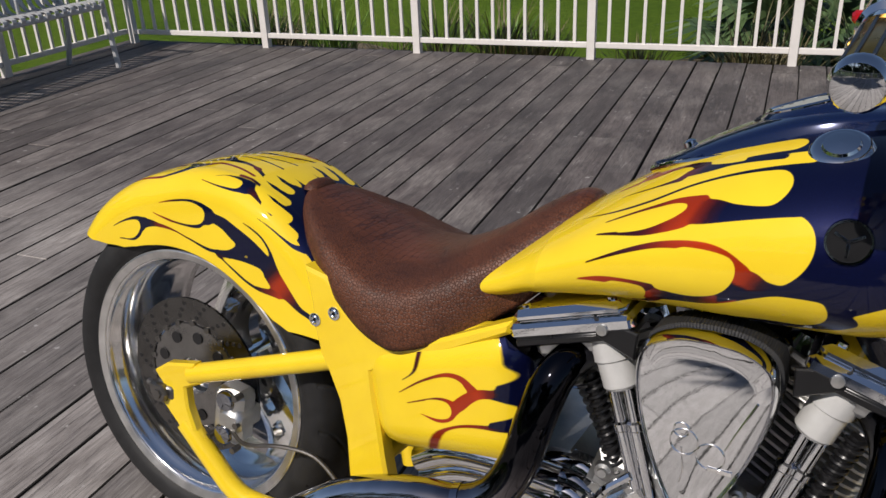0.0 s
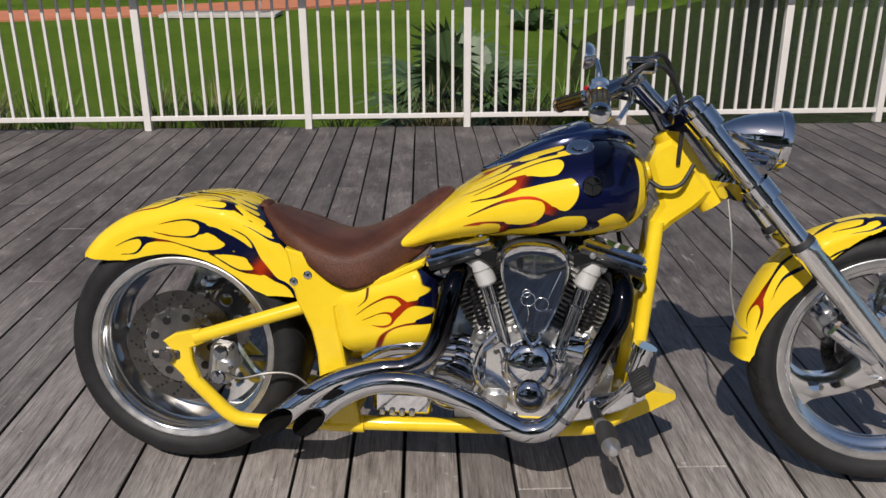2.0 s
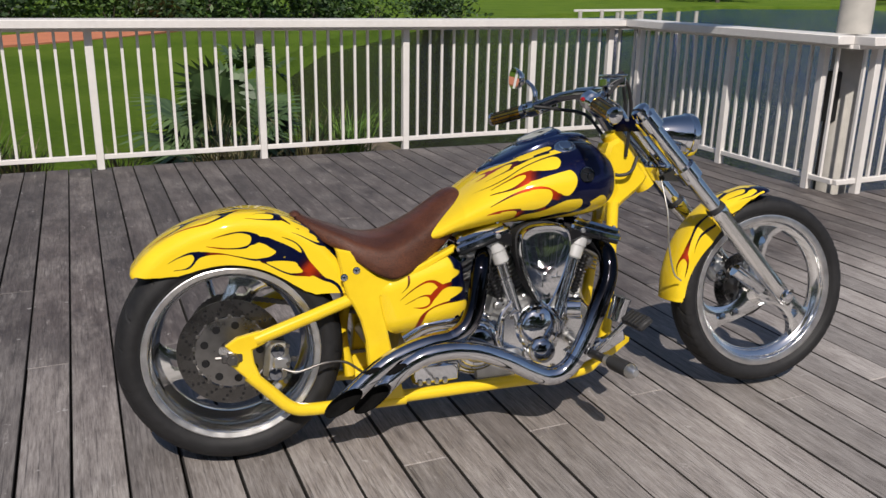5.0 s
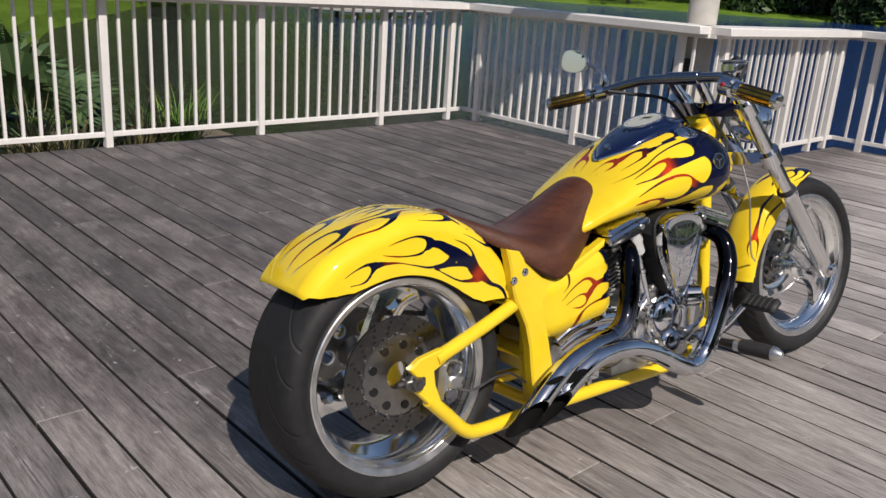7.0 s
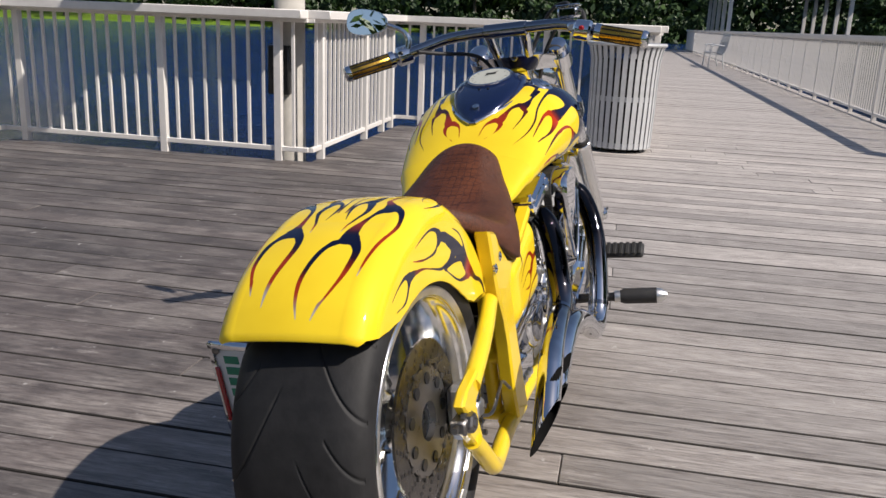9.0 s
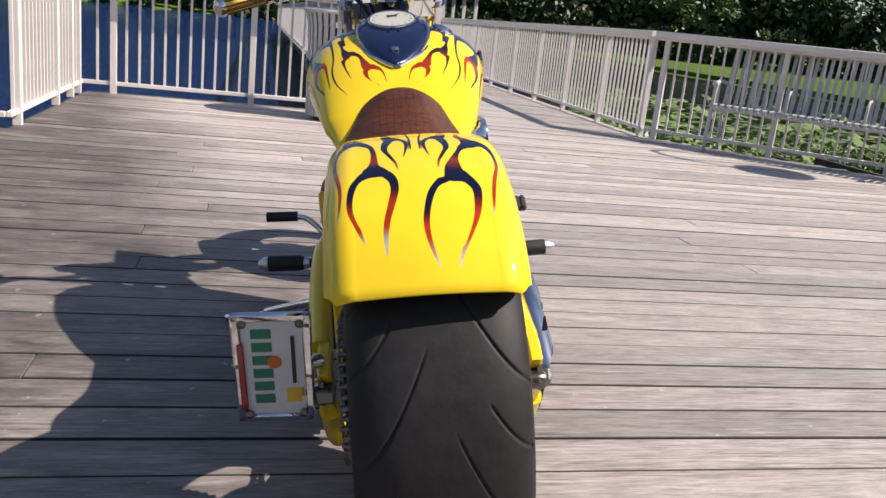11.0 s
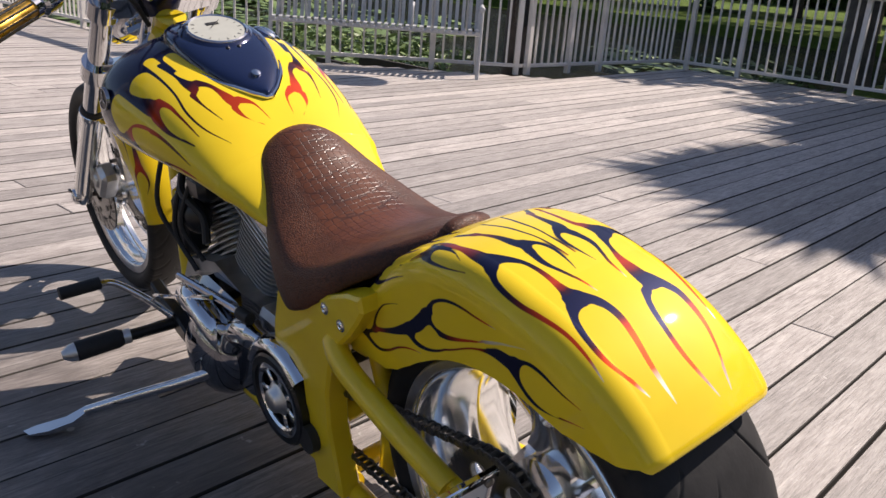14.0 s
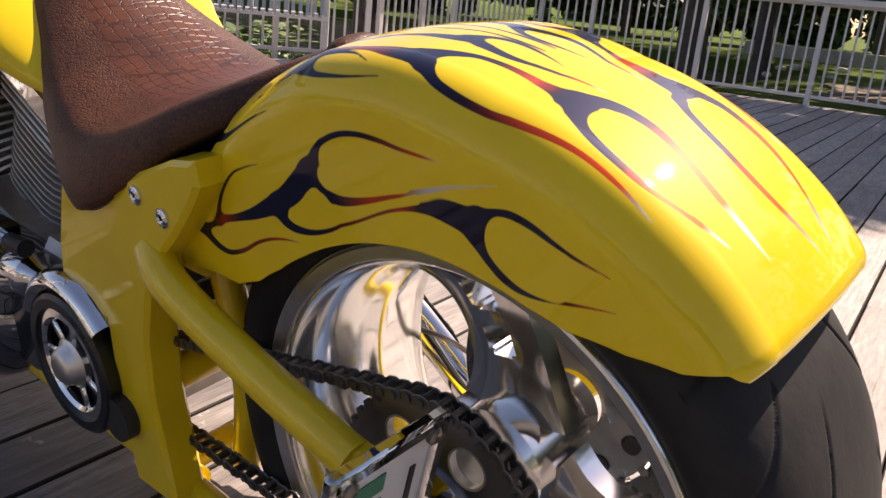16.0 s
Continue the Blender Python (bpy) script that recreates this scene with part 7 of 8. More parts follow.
# handlebar, controls, mirror
bar = part("handlebar", Shape().tube(spline([(1.025, 0.326, 0.945), (1.06, 0.25, 0.966), (1.098, 0.17, 0.988), (1.108, 0.08, 0.994), (1.108, 0, 0.995), (1.104, -0.08, 0.996), (1.088, -0.16, 0.994), (1.045, -0.23, 0.978), (1.005, -0.28, 0.958)], 6), 0.0155, 16), DARKCHROME, bike, "chrome drag handlebar with gold grips")
for sg, gi, go in ((1, (1.025, 0.326, 0.945), (0.953, 0.424, 0.919)), (-1, (1.005, -0.28, 0.958), (0.998, -0.39, 0.930))):
    gi, go = Vector(gi), Vector(go)
    way = (go - gi).normalized()
    grip = part("grip", Shape().tube([gi, gi + way * 0.003, go - way * 0.004, go], [0.0185, 0.020, 0.020, 0.018], 24), GOLD, bar, "gold fluted grip")
    f = aim(gi, go)
    n = (go - gi).length
    for k in range(10):
        a = 2 * math.pi * k / 10
        part("grip_flute", Shape().box((0.0198 * math.cos(a), 0.0198 * math.sin(a), n * 0.5), (0.003, 0.0042, n * 0.92), 0.0005, f), BLACK, grip, sharp=0)
    part("grip_end", Shape().tube([go - way * 0.002, go + way * 0.006, go + way * 0.012, go + way * 0.015], [0.0225, 0.0225, 0.019, 0.010], 24), CHROME, grip)
    part("grip_collar", Shape().tube([gi - way * 0.012, gi + way * 0.004], 0.023, 20), CHROME, grip)
    c_ = gi - way * 0.045
    ctrl = part("switch_housing", Shape().tube([c_ - way * 0.024, c_ - way * 0.018, c_ + way * 0.018, c_ + way * 0.024], [0.020, 0.027, 0.027, 0.020], 20), CHROME, bar)
    part("switch_button", Shape().box(c_ + Vector((-0.026, 0, 0.006)), (0.012, 0.014, 0.012), 0.003), REDLENS if sg < 0 else BLACK, ctrl)
    part("lever_perch", Shape().box(c_ - way * 0.03 + Vector((0.03, 0, 0.004)), (0.05, 0.03, 0.026), 0.006), CHROME, ctrl)
    piv = c_ - way * 0.03 + Vector((0.055, 0, 0.0))
    part("lever", Shape().tube(spline([piv, piv + way * 0.05 + Vector((0.012, 0, -0.004)), piv + way * 0.12 + Vector((0.0, 0, -0.008)), piv + way * 0.19 + Vector((-0.018, 0, -0.012))], 5), [0.007] * 8 + [0.006] * 8, 10, squash=0.6), CHROME, ctrl)
part("brake_reservoir", Shape().box((1.100, -0.185, 1.022), (0.06, 0.055, 0.03), 0.006), CHROME, bar)
part("reservoir_lid", Shape().box((1.100, -0.185, 1.040), (0.064, 0.059, 0.006), 0.002), CHROME, bar)
for sg in (-1, 1):
    part("riser", Shape().tube(spline([(1.108, sg * 0.052, 0.995), (1.135, sg * 0.05, 0.965), (1.175, sg * 0.045, 0.925)], 4), 0.016, 16), CHROME, bar)
part("riser_clamp", Shape().tube([(1.108, -0.065, 0.995), (1.108, -0.06, 0.995), (1.108, 0.06, 0.995), (1.108, 0.065, 0.995)], [0.014, 0.020, 0.020, 0.014], 18), DARKCHROME, bar)
mirror_c = Vector((1.02, 0.382, 1.057))
mm = Matrix.Translation(mirror_c) @ Matrix.Rotation(radians(-84), 4, "Y") @ Matrix.Rotation(radians(-4), 4, "X") @ Matrix.Rotation(radians(-9), 4, "Z")
egg = [(0.036 * math.copysign(abs(math.sin(a)) ** 0.75, math.sin(a)) * (1 + 0.16 * math.cos(a)), 0.066 * math.copysign(abs(math.cos(a)) ** 0.85, math.cos(a))) for a in np.linspace(0, 2 * math.pi, 41)[:-1]]
s = Shape().loft([[mm @ Vector((x * k, y * k, h)) for x, y in egg] for h, k in ((-0.026, 0.35), (-0.022, 0.62), (-0.012, 0.88), (0.0, 1.0), (0.004, 0.99), (0.004, 0.94))])
mirror = part("mirror", s, CHROME, bar, "chrome teardrop mirror")
part("mirror_glass", Shape().loft([[mm @ Vector((x * 0.94, y * 0.94, h)) for x, y in egg] for h in (0.002, 0.0055)]), MIRROR, mirror, sharp=30)
part("mirror_stem", Shape().tube(spline([(1.045, 0.275, 0.968), (1.048, 0.272, 1.0), (1.046, 0.29, 1.025), (1.044, 0.335, 1.045)], 5), [0.009] * 8 + [0.007] * 8, 12), CHROME, mirror)
for pts_ in ([(1.11, -0.185, 1.035), (1.135, -0.17, 1.05), (1.165, -0.12, 1.035), (1.20, -0.07, 0.97), (1.225, -0.03, 0.90)], [(1.06, -0.235, 0.985), (1.11, -0.215, 1.025), (1.165, -0.155, 1.01), (1.21, -0.09, 0.93), (1.215, -0.05, 0.80)],
             [(1.03, 0.24, 0.96), (1.09, 0.20, 0.95), (1.15, 0.10, 0.93), (1.19, 0.05, 0.86)]):
    part("control_cable", Shape().tube(spline(pts_, 6), 0.0055, 8), RUBBER, bike)
part("front_hose", Shape().tube(spline([(1.335, -0.06, 0.72), (1.345, -0.085, 0.62), (1.348, -0.09, 0.52), (1.37, -0.085, 0.43), (1.40, -0.08, 0.40)], 6), 0.0026, 8), BRUSHED, bike, "thin braided hose hanging before the fork")
part("neck_cable", Shape().tube(spline([(1.15, -0.06, 0.76), (1.18, -0.07, 0.745), (1.22, -0.075, 0.755), (1.25, -0.06, 0.80)], 6), 0.0055, 8), RUBBER, bike)

# foot controls
for sg in (-1, 1):
    y0 = sg * 0.16
    br = part("footpeg_bracket", Shape().prism([(0.985, 0.19), (1.03, 0.20), (1.10, 0.225), (1.155, 0.255), (1.15, 0.29), (1.09, 0.265), (1.02, 0.25), (0.975, 0.225)], *sorted((y0 - 0.015, y0 + 0.015)), 0.005), CHROME if sg < 0 else BLACK, bike)
    part("peg_arm", Shape().tube([(1.04, sg * 0.17, 0.225), (1.04, sg * 0.24, 0.23), (1.045, sg * 0.29, 0.23)], [0.014, 0.012, 0.014], 12), BLACK, br)
    peg = part("footpeg", Shape().tube([(1.045, sg * 0.285, 0.23), (1.05, sg * 0.30, 0.23), (1.055, sg * 0.388, 0.231)], [0.016, 0.022, 0.022], 24), RUBBER, br, "black rubber footpeg")
    part("peg_collar", Shape().tube([(1.043, sg * 0.272, 0.23), (1.046, sg * 0.287, 0.23)], 0.017, 20), BRUSHED, peg)
    part("peg_tip", Shape().tube([(1.055, sg * 0.388, 0.231), (1.056, sg * 0.40, 0.231), (1.058, sg * 0.416, 0.231)], [0.021, 0.019, 0.009], 20), BRUSHED, peg)
part("brake_arm", Shape().tube(spline([(1.05, -0.19, 0.235), (1.08, -0.215, 0.275), (1.115, -0.24, 0.325), (1.125, -0.25, 0.340)], 4), 0.010, 10), CHROME, bike)
PED = Matrix.Translation((1.125, 0, 0.345)) @ Matrix.Rotation(radians(-35), 4, "Y")
pad = part("brake_pedal", Shape().box((0, -0.295, 0), (0.05, 0.11, 0.02), 0.006, PED), RUBBER, bike, "black ribbed brake pedal")
for k in range(6):
    part("pedal_rib", Shape().box((0, -0.25 - 0.018 * k, 0.010), (0.044, 0.010, 0.006), 0.001, PED), RUBBER, pad)
res = part("brake_cylinder", Shape().rod((1.13, -0.155, 0.315), (1.145, -0.16, 0.372), 0.026, 24), CHROME, bike, "small chrome fluid cup")
part("cup_lid", Shape().rod((1.145, -0.16, 0.372), (1.149, -0.161, 0.385), 0.029, 24), CHROME, res)
part("shift_arm", Shape().tube(spline([(1.03, 0.18, 0.25), (1.05, 0.22, 0.30), (1.08, 0.27, 0.345), (1.085, 0.305, 0.355)], 4), 0.008, 10), CHROME, bike)
part("shift_peg", Shape().tube([(1.085, 0.30, 0.355), (1.088, 0.385, 0.357)], 0.014, 16), RUBBER, bike)
part("shift_rod", Shape().rod((0.76, 0.185, 0.40), (1.05, 0.20, 0.30), 0.005, 8), CHROME, bike)
# side stand
st = part("side_stand", Shape().tube(spline([(0.80, 0.165, 0.215), (0.85, 0.225, 0.185), (0.945, 0.322, 0.140), (1.022, 0.402, 0.102)], 5), [0.012] * 16, 12), CHROME, bike, "chrome side stand resting on the boards")
s = Shape().loft([[(0.962, 0.400, 0.112), (0.985, 0.408, 0.108), (0.985, 0.410, 0.092), (0.962, 0.402, 0.096)], [(0.966, 0.45, 0.092), (1.004, 0.455, 0.088), (1.004, 0.457, 0.078), (0.966, 0.452, 0.082)],
                  [(0.975, 0.50, 0.088), (1.022, 0.51, 0.084), (1.022, 0.512, 0.076), (0.975, 0.502, 0.080)], [(0.99, 0.535, 0.088), (1.016, 0.54, 0.087), (1.016, 0.541, 0.083), (0.99, 0.536, 0.084)]])
part("stand_foot", s, CHROME, st, sharp=50, m=pose(0.05, -0.013, 0))
part("stand_spring", Shape().tube([(0.84, 0.20, 0.18), (0.90, 0.28, 0.145)], 0.007, 8), STEEL, st)
# number plate on the left, its characters as bars
PM = Matrix.Translation((-0.03, 0.238, 0.375)) @ Matrix.Rotation(radians(-12), 4, "Y") @ Matrix.Rotation(radians(3), 4, "X")
plate_root = part("number_plate", Shape().box((0, 0, 0), (0.003, 0.098, 0.172), 0.001, PM), PLATEWHITE, bike, "white number plate with green bars in a chrome frame")
fr = Shape()
for y, z, sy, sz in ((0.052, 0, 0.014, 0.196), (-0.052, 0, 0.014, 0.196), (0, 0.091, 0.118, 0.014), (0, -0.091, 0.118, 0.014)):
    fr.box((-0.001, y, z), (0.012, sy, sz), 0.003, PM)
part("plate_frame", fr, CHROME, plate_root)
part("plate_light", Shape().box((-0.006, 0.047, -0.012), (0.006, 0.010, 0.12), 0.002, PM), REDLENS, plate_root, "dark red light strip")
for k in range(6):
    part("plate_bar", Shape().box((-0.0022, 0.016, 0.062 - 0.0235 * k), (0.001, 0.030, 0.016), 0, PM), GREENINK, plate_root, sharp=0)
part("plate_bar_small", Shape().box((-0.0022, -0.030, 0.015), (0.001, 0.006, 0.085), 0, PM), INK, plate_root, sharp=0)
part("plate_fruit", Shape().lathe([(0, 0.0012), (0.011, 0.0012), (0.011, 0)], PM @ Matrix.Translation((-0.0022, -0.002, 0.012)) @ Matrix.Rotation(radians(-90), 4, "Y"), 16), ORANGE, plate_root)
part("plate_sticker", Shape().box((-0.0022, -0.028, -0.05), (0.0012, 0.022, 0.026), 0, PM), STICKER, plate_root, sharp=0)
for y in (-0.042, 0.042):
    for z in (-0.082, 0.082):
        part("plate_screw", Shape().lathe([(0, 0.004), (0.004, 0.004), (0.007, 0.002), (0.007, -0.002)], PM @ Matrix.Translation((-0.006, y, z)) @ Matrix.Rotation(radians(-90), 4, "Y"), 12), STEEL, plate_root)
part("plate_bracket", Shape().tube([(0.0, 0.17, 0.37), (-0.02, 0.20, 0.372)], 0.012, 10), CHROME, plate_root)
part("plate_bracket", Shape().tube([(0.0, 0.175, 0.332), (-0.022, 0.20, 0.33)], 0.009, 10), CHROME, plate_root)

# ---------------------------------------------------------------- round about: lawn, pond, planting
def shore(v):
    """How far along u the lawn reaches at each v beyond the deck."""
    return float(np.interp(v, [3.0, 6.4, 16.5, 22, 34, 60, 90], [1.3, 1.75, 4.0, 6.3, 14.0, 46, 90]))


me_s = Shape()
rows_ = []
for v in list(np.linspace(-8.9, 3.0, 6)) + list(np.linspace(3.4, 30, 40)) + list(np.linspace(34, 400, 20)):
    edge = -4.4 if v < 3.2 else shore(v) if v < 90 else 400
    rows_.append([(u, v, -0.32 + 0.02 * math.sin(u * 0.7 + v * 0.4)) for u in np.linspace(-400, edge - 0.5, 12)] + [(edge - 0.2, v, -0.36), (edge, v, -0.62), (edge + 0.6, v, -1.1)])
me_s.loft(rows_, False, False)
lawn = part("ground", me_s, LAWN, None, m=DECK.copy(), sharp=0)
tagged(lawn, "sunny mown lawn sloping to the pond", "lawn", kind="structure")
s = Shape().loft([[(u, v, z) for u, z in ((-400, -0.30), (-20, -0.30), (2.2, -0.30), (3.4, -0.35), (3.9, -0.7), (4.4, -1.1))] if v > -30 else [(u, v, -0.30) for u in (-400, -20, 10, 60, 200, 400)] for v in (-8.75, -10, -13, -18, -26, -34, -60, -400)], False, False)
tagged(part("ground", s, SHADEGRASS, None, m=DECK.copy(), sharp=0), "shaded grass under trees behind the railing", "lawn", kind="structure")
rows_ = [[(u, v, -0.285 + 0.015 * math.sin(3 * u + v)) for u in np.linspace(-6 + 0.3 * math.sin(v), 2.6 + 0.12 * (v + 12) + 0.4 * math.sin(1.3 * v), 12)] for v in np.linspace(-34, -13.5, 24)]
tagged(part("mulch", Shape().loft(rows_, False, False), SOIL, None, m=DECK.copy(), sharp=0), "dry leaf litter under the trees behind the railing", "leaf litter", kind="structure")
r = random.Random(33)
for i in range(26):
    k = r.uniform(0.10, 0.26)
    o = part("stone", Shape().box((0, 0, 0), (k * r.uniform(1.0, 2.0), k, k * 0.7), 0.03), CONCRETE, None, m=place(r.uniform(-3.0, 4.2), r.uniform(-29.0, -14.5), -0.30 + k * 0.3, r.uniform(0, 180)))
    tagged(o, "pale rough stone lying in leaf litter", "stone", "stones under the trees")
low_wall = part("garden_wall", Shape().box((0, 0, 0.2), (7.0, 0.25, 0.5), 0.02), PILE, None, m=place(3.4, -31.0, -0.3, 6))
tagged(low_wall, "low pale garden wall behind the trees", "wall")
w = Shape().loft([[(u, v, -0.72) for u in (-60, 0, 20, 60, 300)] for v in (-60, -10, 10, 60, 300)], False, False)
tagged(part("water", w, WATER, None, m=DECK.copy(), sharp=0), "rippled dark blue pond water", "pond", kind="structure")
bed = Shape().loft([[(u, v, -1.15) for u in (-500, 0, 600)] for v in (-500, 0, 600)], False, False)
tagged(part("pond_bed", bed, TIMBER, None, m=DECK.copy(), sharp=0), "dark mud under the pond", "pond bed", kind="structure")

rows_ = []
for u in np.linspace(-4.0, 2.6, 34):
    far_ = 5.35 + 0.22 * math.sin(u * 1.7) + 0.12 * math.sin(u * 4.1) + max(0.0, u - 0.3) * 0.55
    rows_.append([(u, 4.20, -0.40), (u, 4.22, -0.27), (u, (4.2 + far_) / 2, -0.262), (u, far_, -0.285), (u, far_ + 0.06, -0.36)])
tagged(part("planting_bed", Shape().loft(rows_, False, False), SOIL, None, m=DECK.copy()), "dry brown mulch bed along the deck edge", "planting bed", kind="structure")

# brick path curving over the lawn
line = [(-16, 15.5), (-9, 18.3), (-5.5, 20.0), (-2.6, 22.2), (0.5, 26), (3, 31)]
pts_l = spline([(u, v, 0) for u, v in line], 5)
rings = []
for i, p in enumerate(pts_l):
    t = (pts_l[min(i + 1, len(pts_l) - 1)] - pts_l[max(i - 1, 0)]).normalized()
    nrm = Vector((-t.y, t.x, 0))
    rings.append([p + nrm * 1.5 + Vector((0, 0, -0.40)), p + nrm * 1.5 + Vector((0, 0, -0.275)), p - nrm * 1.5 + Vector((0, 0, -0.275)), p - nrm * 1.5 + Vector((0, 0, -0.40))])
tagged(part("path", Shape().loft(rings), BRICK, None, m=DECK.copy()), "red brick path curving across the lawn", "path", kind="structure")
pad_ = part("bench_pad", Shape().box((-3.9, 18.1, -0.27), (2.6, 1.1, 0.08), 0.01), CONCRETE, None, m=DECK.copy())
tagged(pad_, "pale concrete pad under the lawn bench", "paving", kind="structure")
slat_bench(place(-3.0, 17.75, -0.23, 176), "white steel bench on a pad on the lawn")


def blades(name, centre, n, height, spread, material, label, seed, width=0.008, lean=0.5):
    """A tuft of bent grass blades."""
    r = random.Random(seed)
    s = Shape()
    for _ in range(n):
        a, d = r.uniform(0, 6.283), r.uniform(0, spread)
        b = Vector((d * math.cos(a), d * math.sin(a), 0))
        h, out = height * r.uniform(0.55, 1.1), lean * r.uniform(0.2, 1.0) * height
        a2 = a + r.uniform(-0.8, 0.8)
        side = Vector((-math.sin(a2), math.cos(a2), 0)) * width
        way = Vector((math.cos(a2), math.sin(a2), 0))
        k = len(s.v)
        for t in (0, 0.4, 0.75):
            c_ = b + way * out * t * t + Vector((0, 0, h * (t - 0.25 * t * t * lean)))
            s.v += [tuple(c_ - side * (1 - 0.6 * t)), tuple(c_ + side * (1 - 0.6 * t))]
        s.v.append(tuple(b + way * out + Vector((0, 0, h * (1 - 0.25 * lean)))))
        s.f += [(k, k + 1, k + 3, k + 2), (k + 2, k + 3, k + 5, k + 4), (k + 4, k + 5, k + 6)]
    ob = part(name, s, material, None, m=place(*centre), sharp=0)
    return tagged(ob, label, "grass tuft", "grass tufts along the deck", "stuff")


r = random.Random(11)
for i in range(26):
    u = r.uniform(-3.6, 2.0)
    blades("grass_tuft", (u, r.uniform(4.5, 5.2), -0.36), 90, r.uniform(0.35, 0.75), 0.18, STRAW if r.random() < 0.6 else BLADE, "dry ornamental grass clump beside the deck", i, 0.006, 0.7)


def fan_palm(m, label, fronds, height, size, seed, trunk=0.0):
    """A fan palm: each frond a stalk with a pleated fan of narrow leaflets."""
    r = random.Random(seed)
    root = thing("fan_palm", m, label, "palm", "palms")
    if trunk:
        part("trunk", Shape().tube([(0, 0, -0.4), (0.03, 0, trunk * 0.5), (0.0, 0.02, trunk)], [0.16, 0.13, 0.12], 14), BARK, root)
    for i in range(fronds):
        a, up = 2.4 * i + r.uniform(-0.3, 0.3), r.uniform(0.05, 1.25)
        n = size * r.uniform(0.75, 1.1)
        way = Vector((math.cos(a) * math.cos(up), math.sin(a) * math.cos(up), math.sin(up)))
        hub_ = Vector((0, 0, trunk + height * 0.1)) + way * n * 0.55
        s = Shape().tube([(0, 0, trunk), tuple(hub_)], [0.012, 0.006], 5)
        side = way.cross(Vector((0, 0, 1))).normalized()
        nrm = side.cross(way)
        for k in range(26):
            b = radians(-115 + 230 * k / 25) + r.uniform(-0.03, 0.03)
            d = (way * math.cos(b) + side * math.sin(b)).normalized()
            l = n * 0.62 * (0.7 + 0.3 * math.cos(b)) * r.uniform(0.85, 1.05)
            e = d.cross(nrm).normalized() * max(0.013, 0.034 * n)
            tip = hub_ + d * l + Vector((0, 0, -0.22 * l)) + nrm * r.uniform(-0.02, 0.02)
            mid = hub_ + d * l * 0.55 + nrm * 0.012
            q = len(s.v)
            s.v += [tuple(hub_), tuple(mid - e), tuple(mid + e), tuple(tip)]
            s.f += [(q, q + 1, q + 2), (q + 1, q + 3, q + 2)]
        part("frond", s, PALM, root, sharp=0)
    return root


fan_palm(place(1.0, 5.85, -0.36), "dark green fan palm growing beside the deck", 22, 0.3, 0.95, 3)
fan_palm(place(2.9, 14.6, -0.6), "small palm at the pond edge", 12, 0.3, 0.9, 8)


def leaf_cloud(s, centre, radii, n, size, r, lump=5):
    """Scatters small leaves over a few uneven clumps."""
    clumps = [(Vector(centre) + Vector((r.gauss(0, radii[0] * 0.5), r.gauss(0, radii[1] * 0.5), r.gauss(0, radii[2] * 0.42))), r.uniform(0.35, 0.62)) for _ in range(lump)]
    for i in range(n):
        c_, k = clumps[i % lump]
        d = Vector((r.gauss(0, 1), r.gauss(0, 1), r.gauss(0, 1))).normalized() * r.uniform(0.6, 1.05) * k
        p = c_ + Vector((d.x * radii[0], d.y * radii[1], d.z * radii[2]))
        a, b = Vector((r.gauss(0, 1), r.gauss(0, 1), r.gauss(0, 0.6))).normalized(), Vector((r.gauss(0, 1), r.gauss(0, 1), r.gauss(0, 0.6)))
        b = (b - a * b.dot(a)).normalized()
        z = size * r.uniform(0.6, 1.3)
        q = len(s.v)
        s.v += [tuple(p - a * z), tuple(p + b * z * 0.45), tuple(p + a * z), tuple(p - b * z * 0.45)]
        s.f.append((q, q + 1, q + 2, q + 3))


def shrub(m, label, radii, n, size, seed, material=None):
    r = random.Random(seed)
    root = thing("shrub", m, label, "shrub", "shrubs")
    s = Shape()
    leaf_cloud(s, (0, 0, radii[2] * 0.75), radii, n, size, r, 9)
    part("foliage", s, material or LEAF, root, sharp=0)
    t = Shape()
    for k in range(5):
        a = 1.26 * k
        t.tube([(0, 0, -0.2), (0.3 * radii[0] * math.cos(a), 0.3 * radii[1] * math.sin(a), radii[2] * 0.8)], [0.03, 0.012], 5)
    part("stems", t, BARK, root)
    return root


def tree(m, label, height, crown, n, size, seed, trunk=0.22, material=None):
    r = random.Random(seed)
    root = thing("tree", m, label, "tree", "trees round the deck")
    t = Shape().tube(spline([(0, 0, -0.8), (0.1, 0.05, height * 0.3), (-0.05, 0.1, height * 0.62), (0.05, 0, height)], 4), [trunk * (1 - 0.055 * i) for i in range(13)], 12)
    s = Shape()
    for k in range(9):
        a, h = 0.7 * k * 2.4, height * r.uniform(0.42, 0.9)
        e = Vector((math.cos(a), math.sin(a), 0)) * crown * r.uniform(0.5, 0.95) + Vector((0, 0, h + crown * r.uniform(0.1, 0.5)))
        t.tube(spline([(0, 0, h * 0.85), tuple(e * 0.45 + Vector((0, 0, h * 0.52))), tuple(e)], 3), [trunk * 0.35, trunk * 0.3, trunk * 0.25, trunk * 0.2, trunk * 0.12, trunk * 0.08, 0.01], 6)
        leaf_cloud(s, tuple(e), (crown * 0.62, crown * 0.62, crown * 0.42), n // 9, size, r, 6)
    part("trunk", t, BARK, root)
    part("crown", s, material or LEAF, root, sharp=0)
    return root


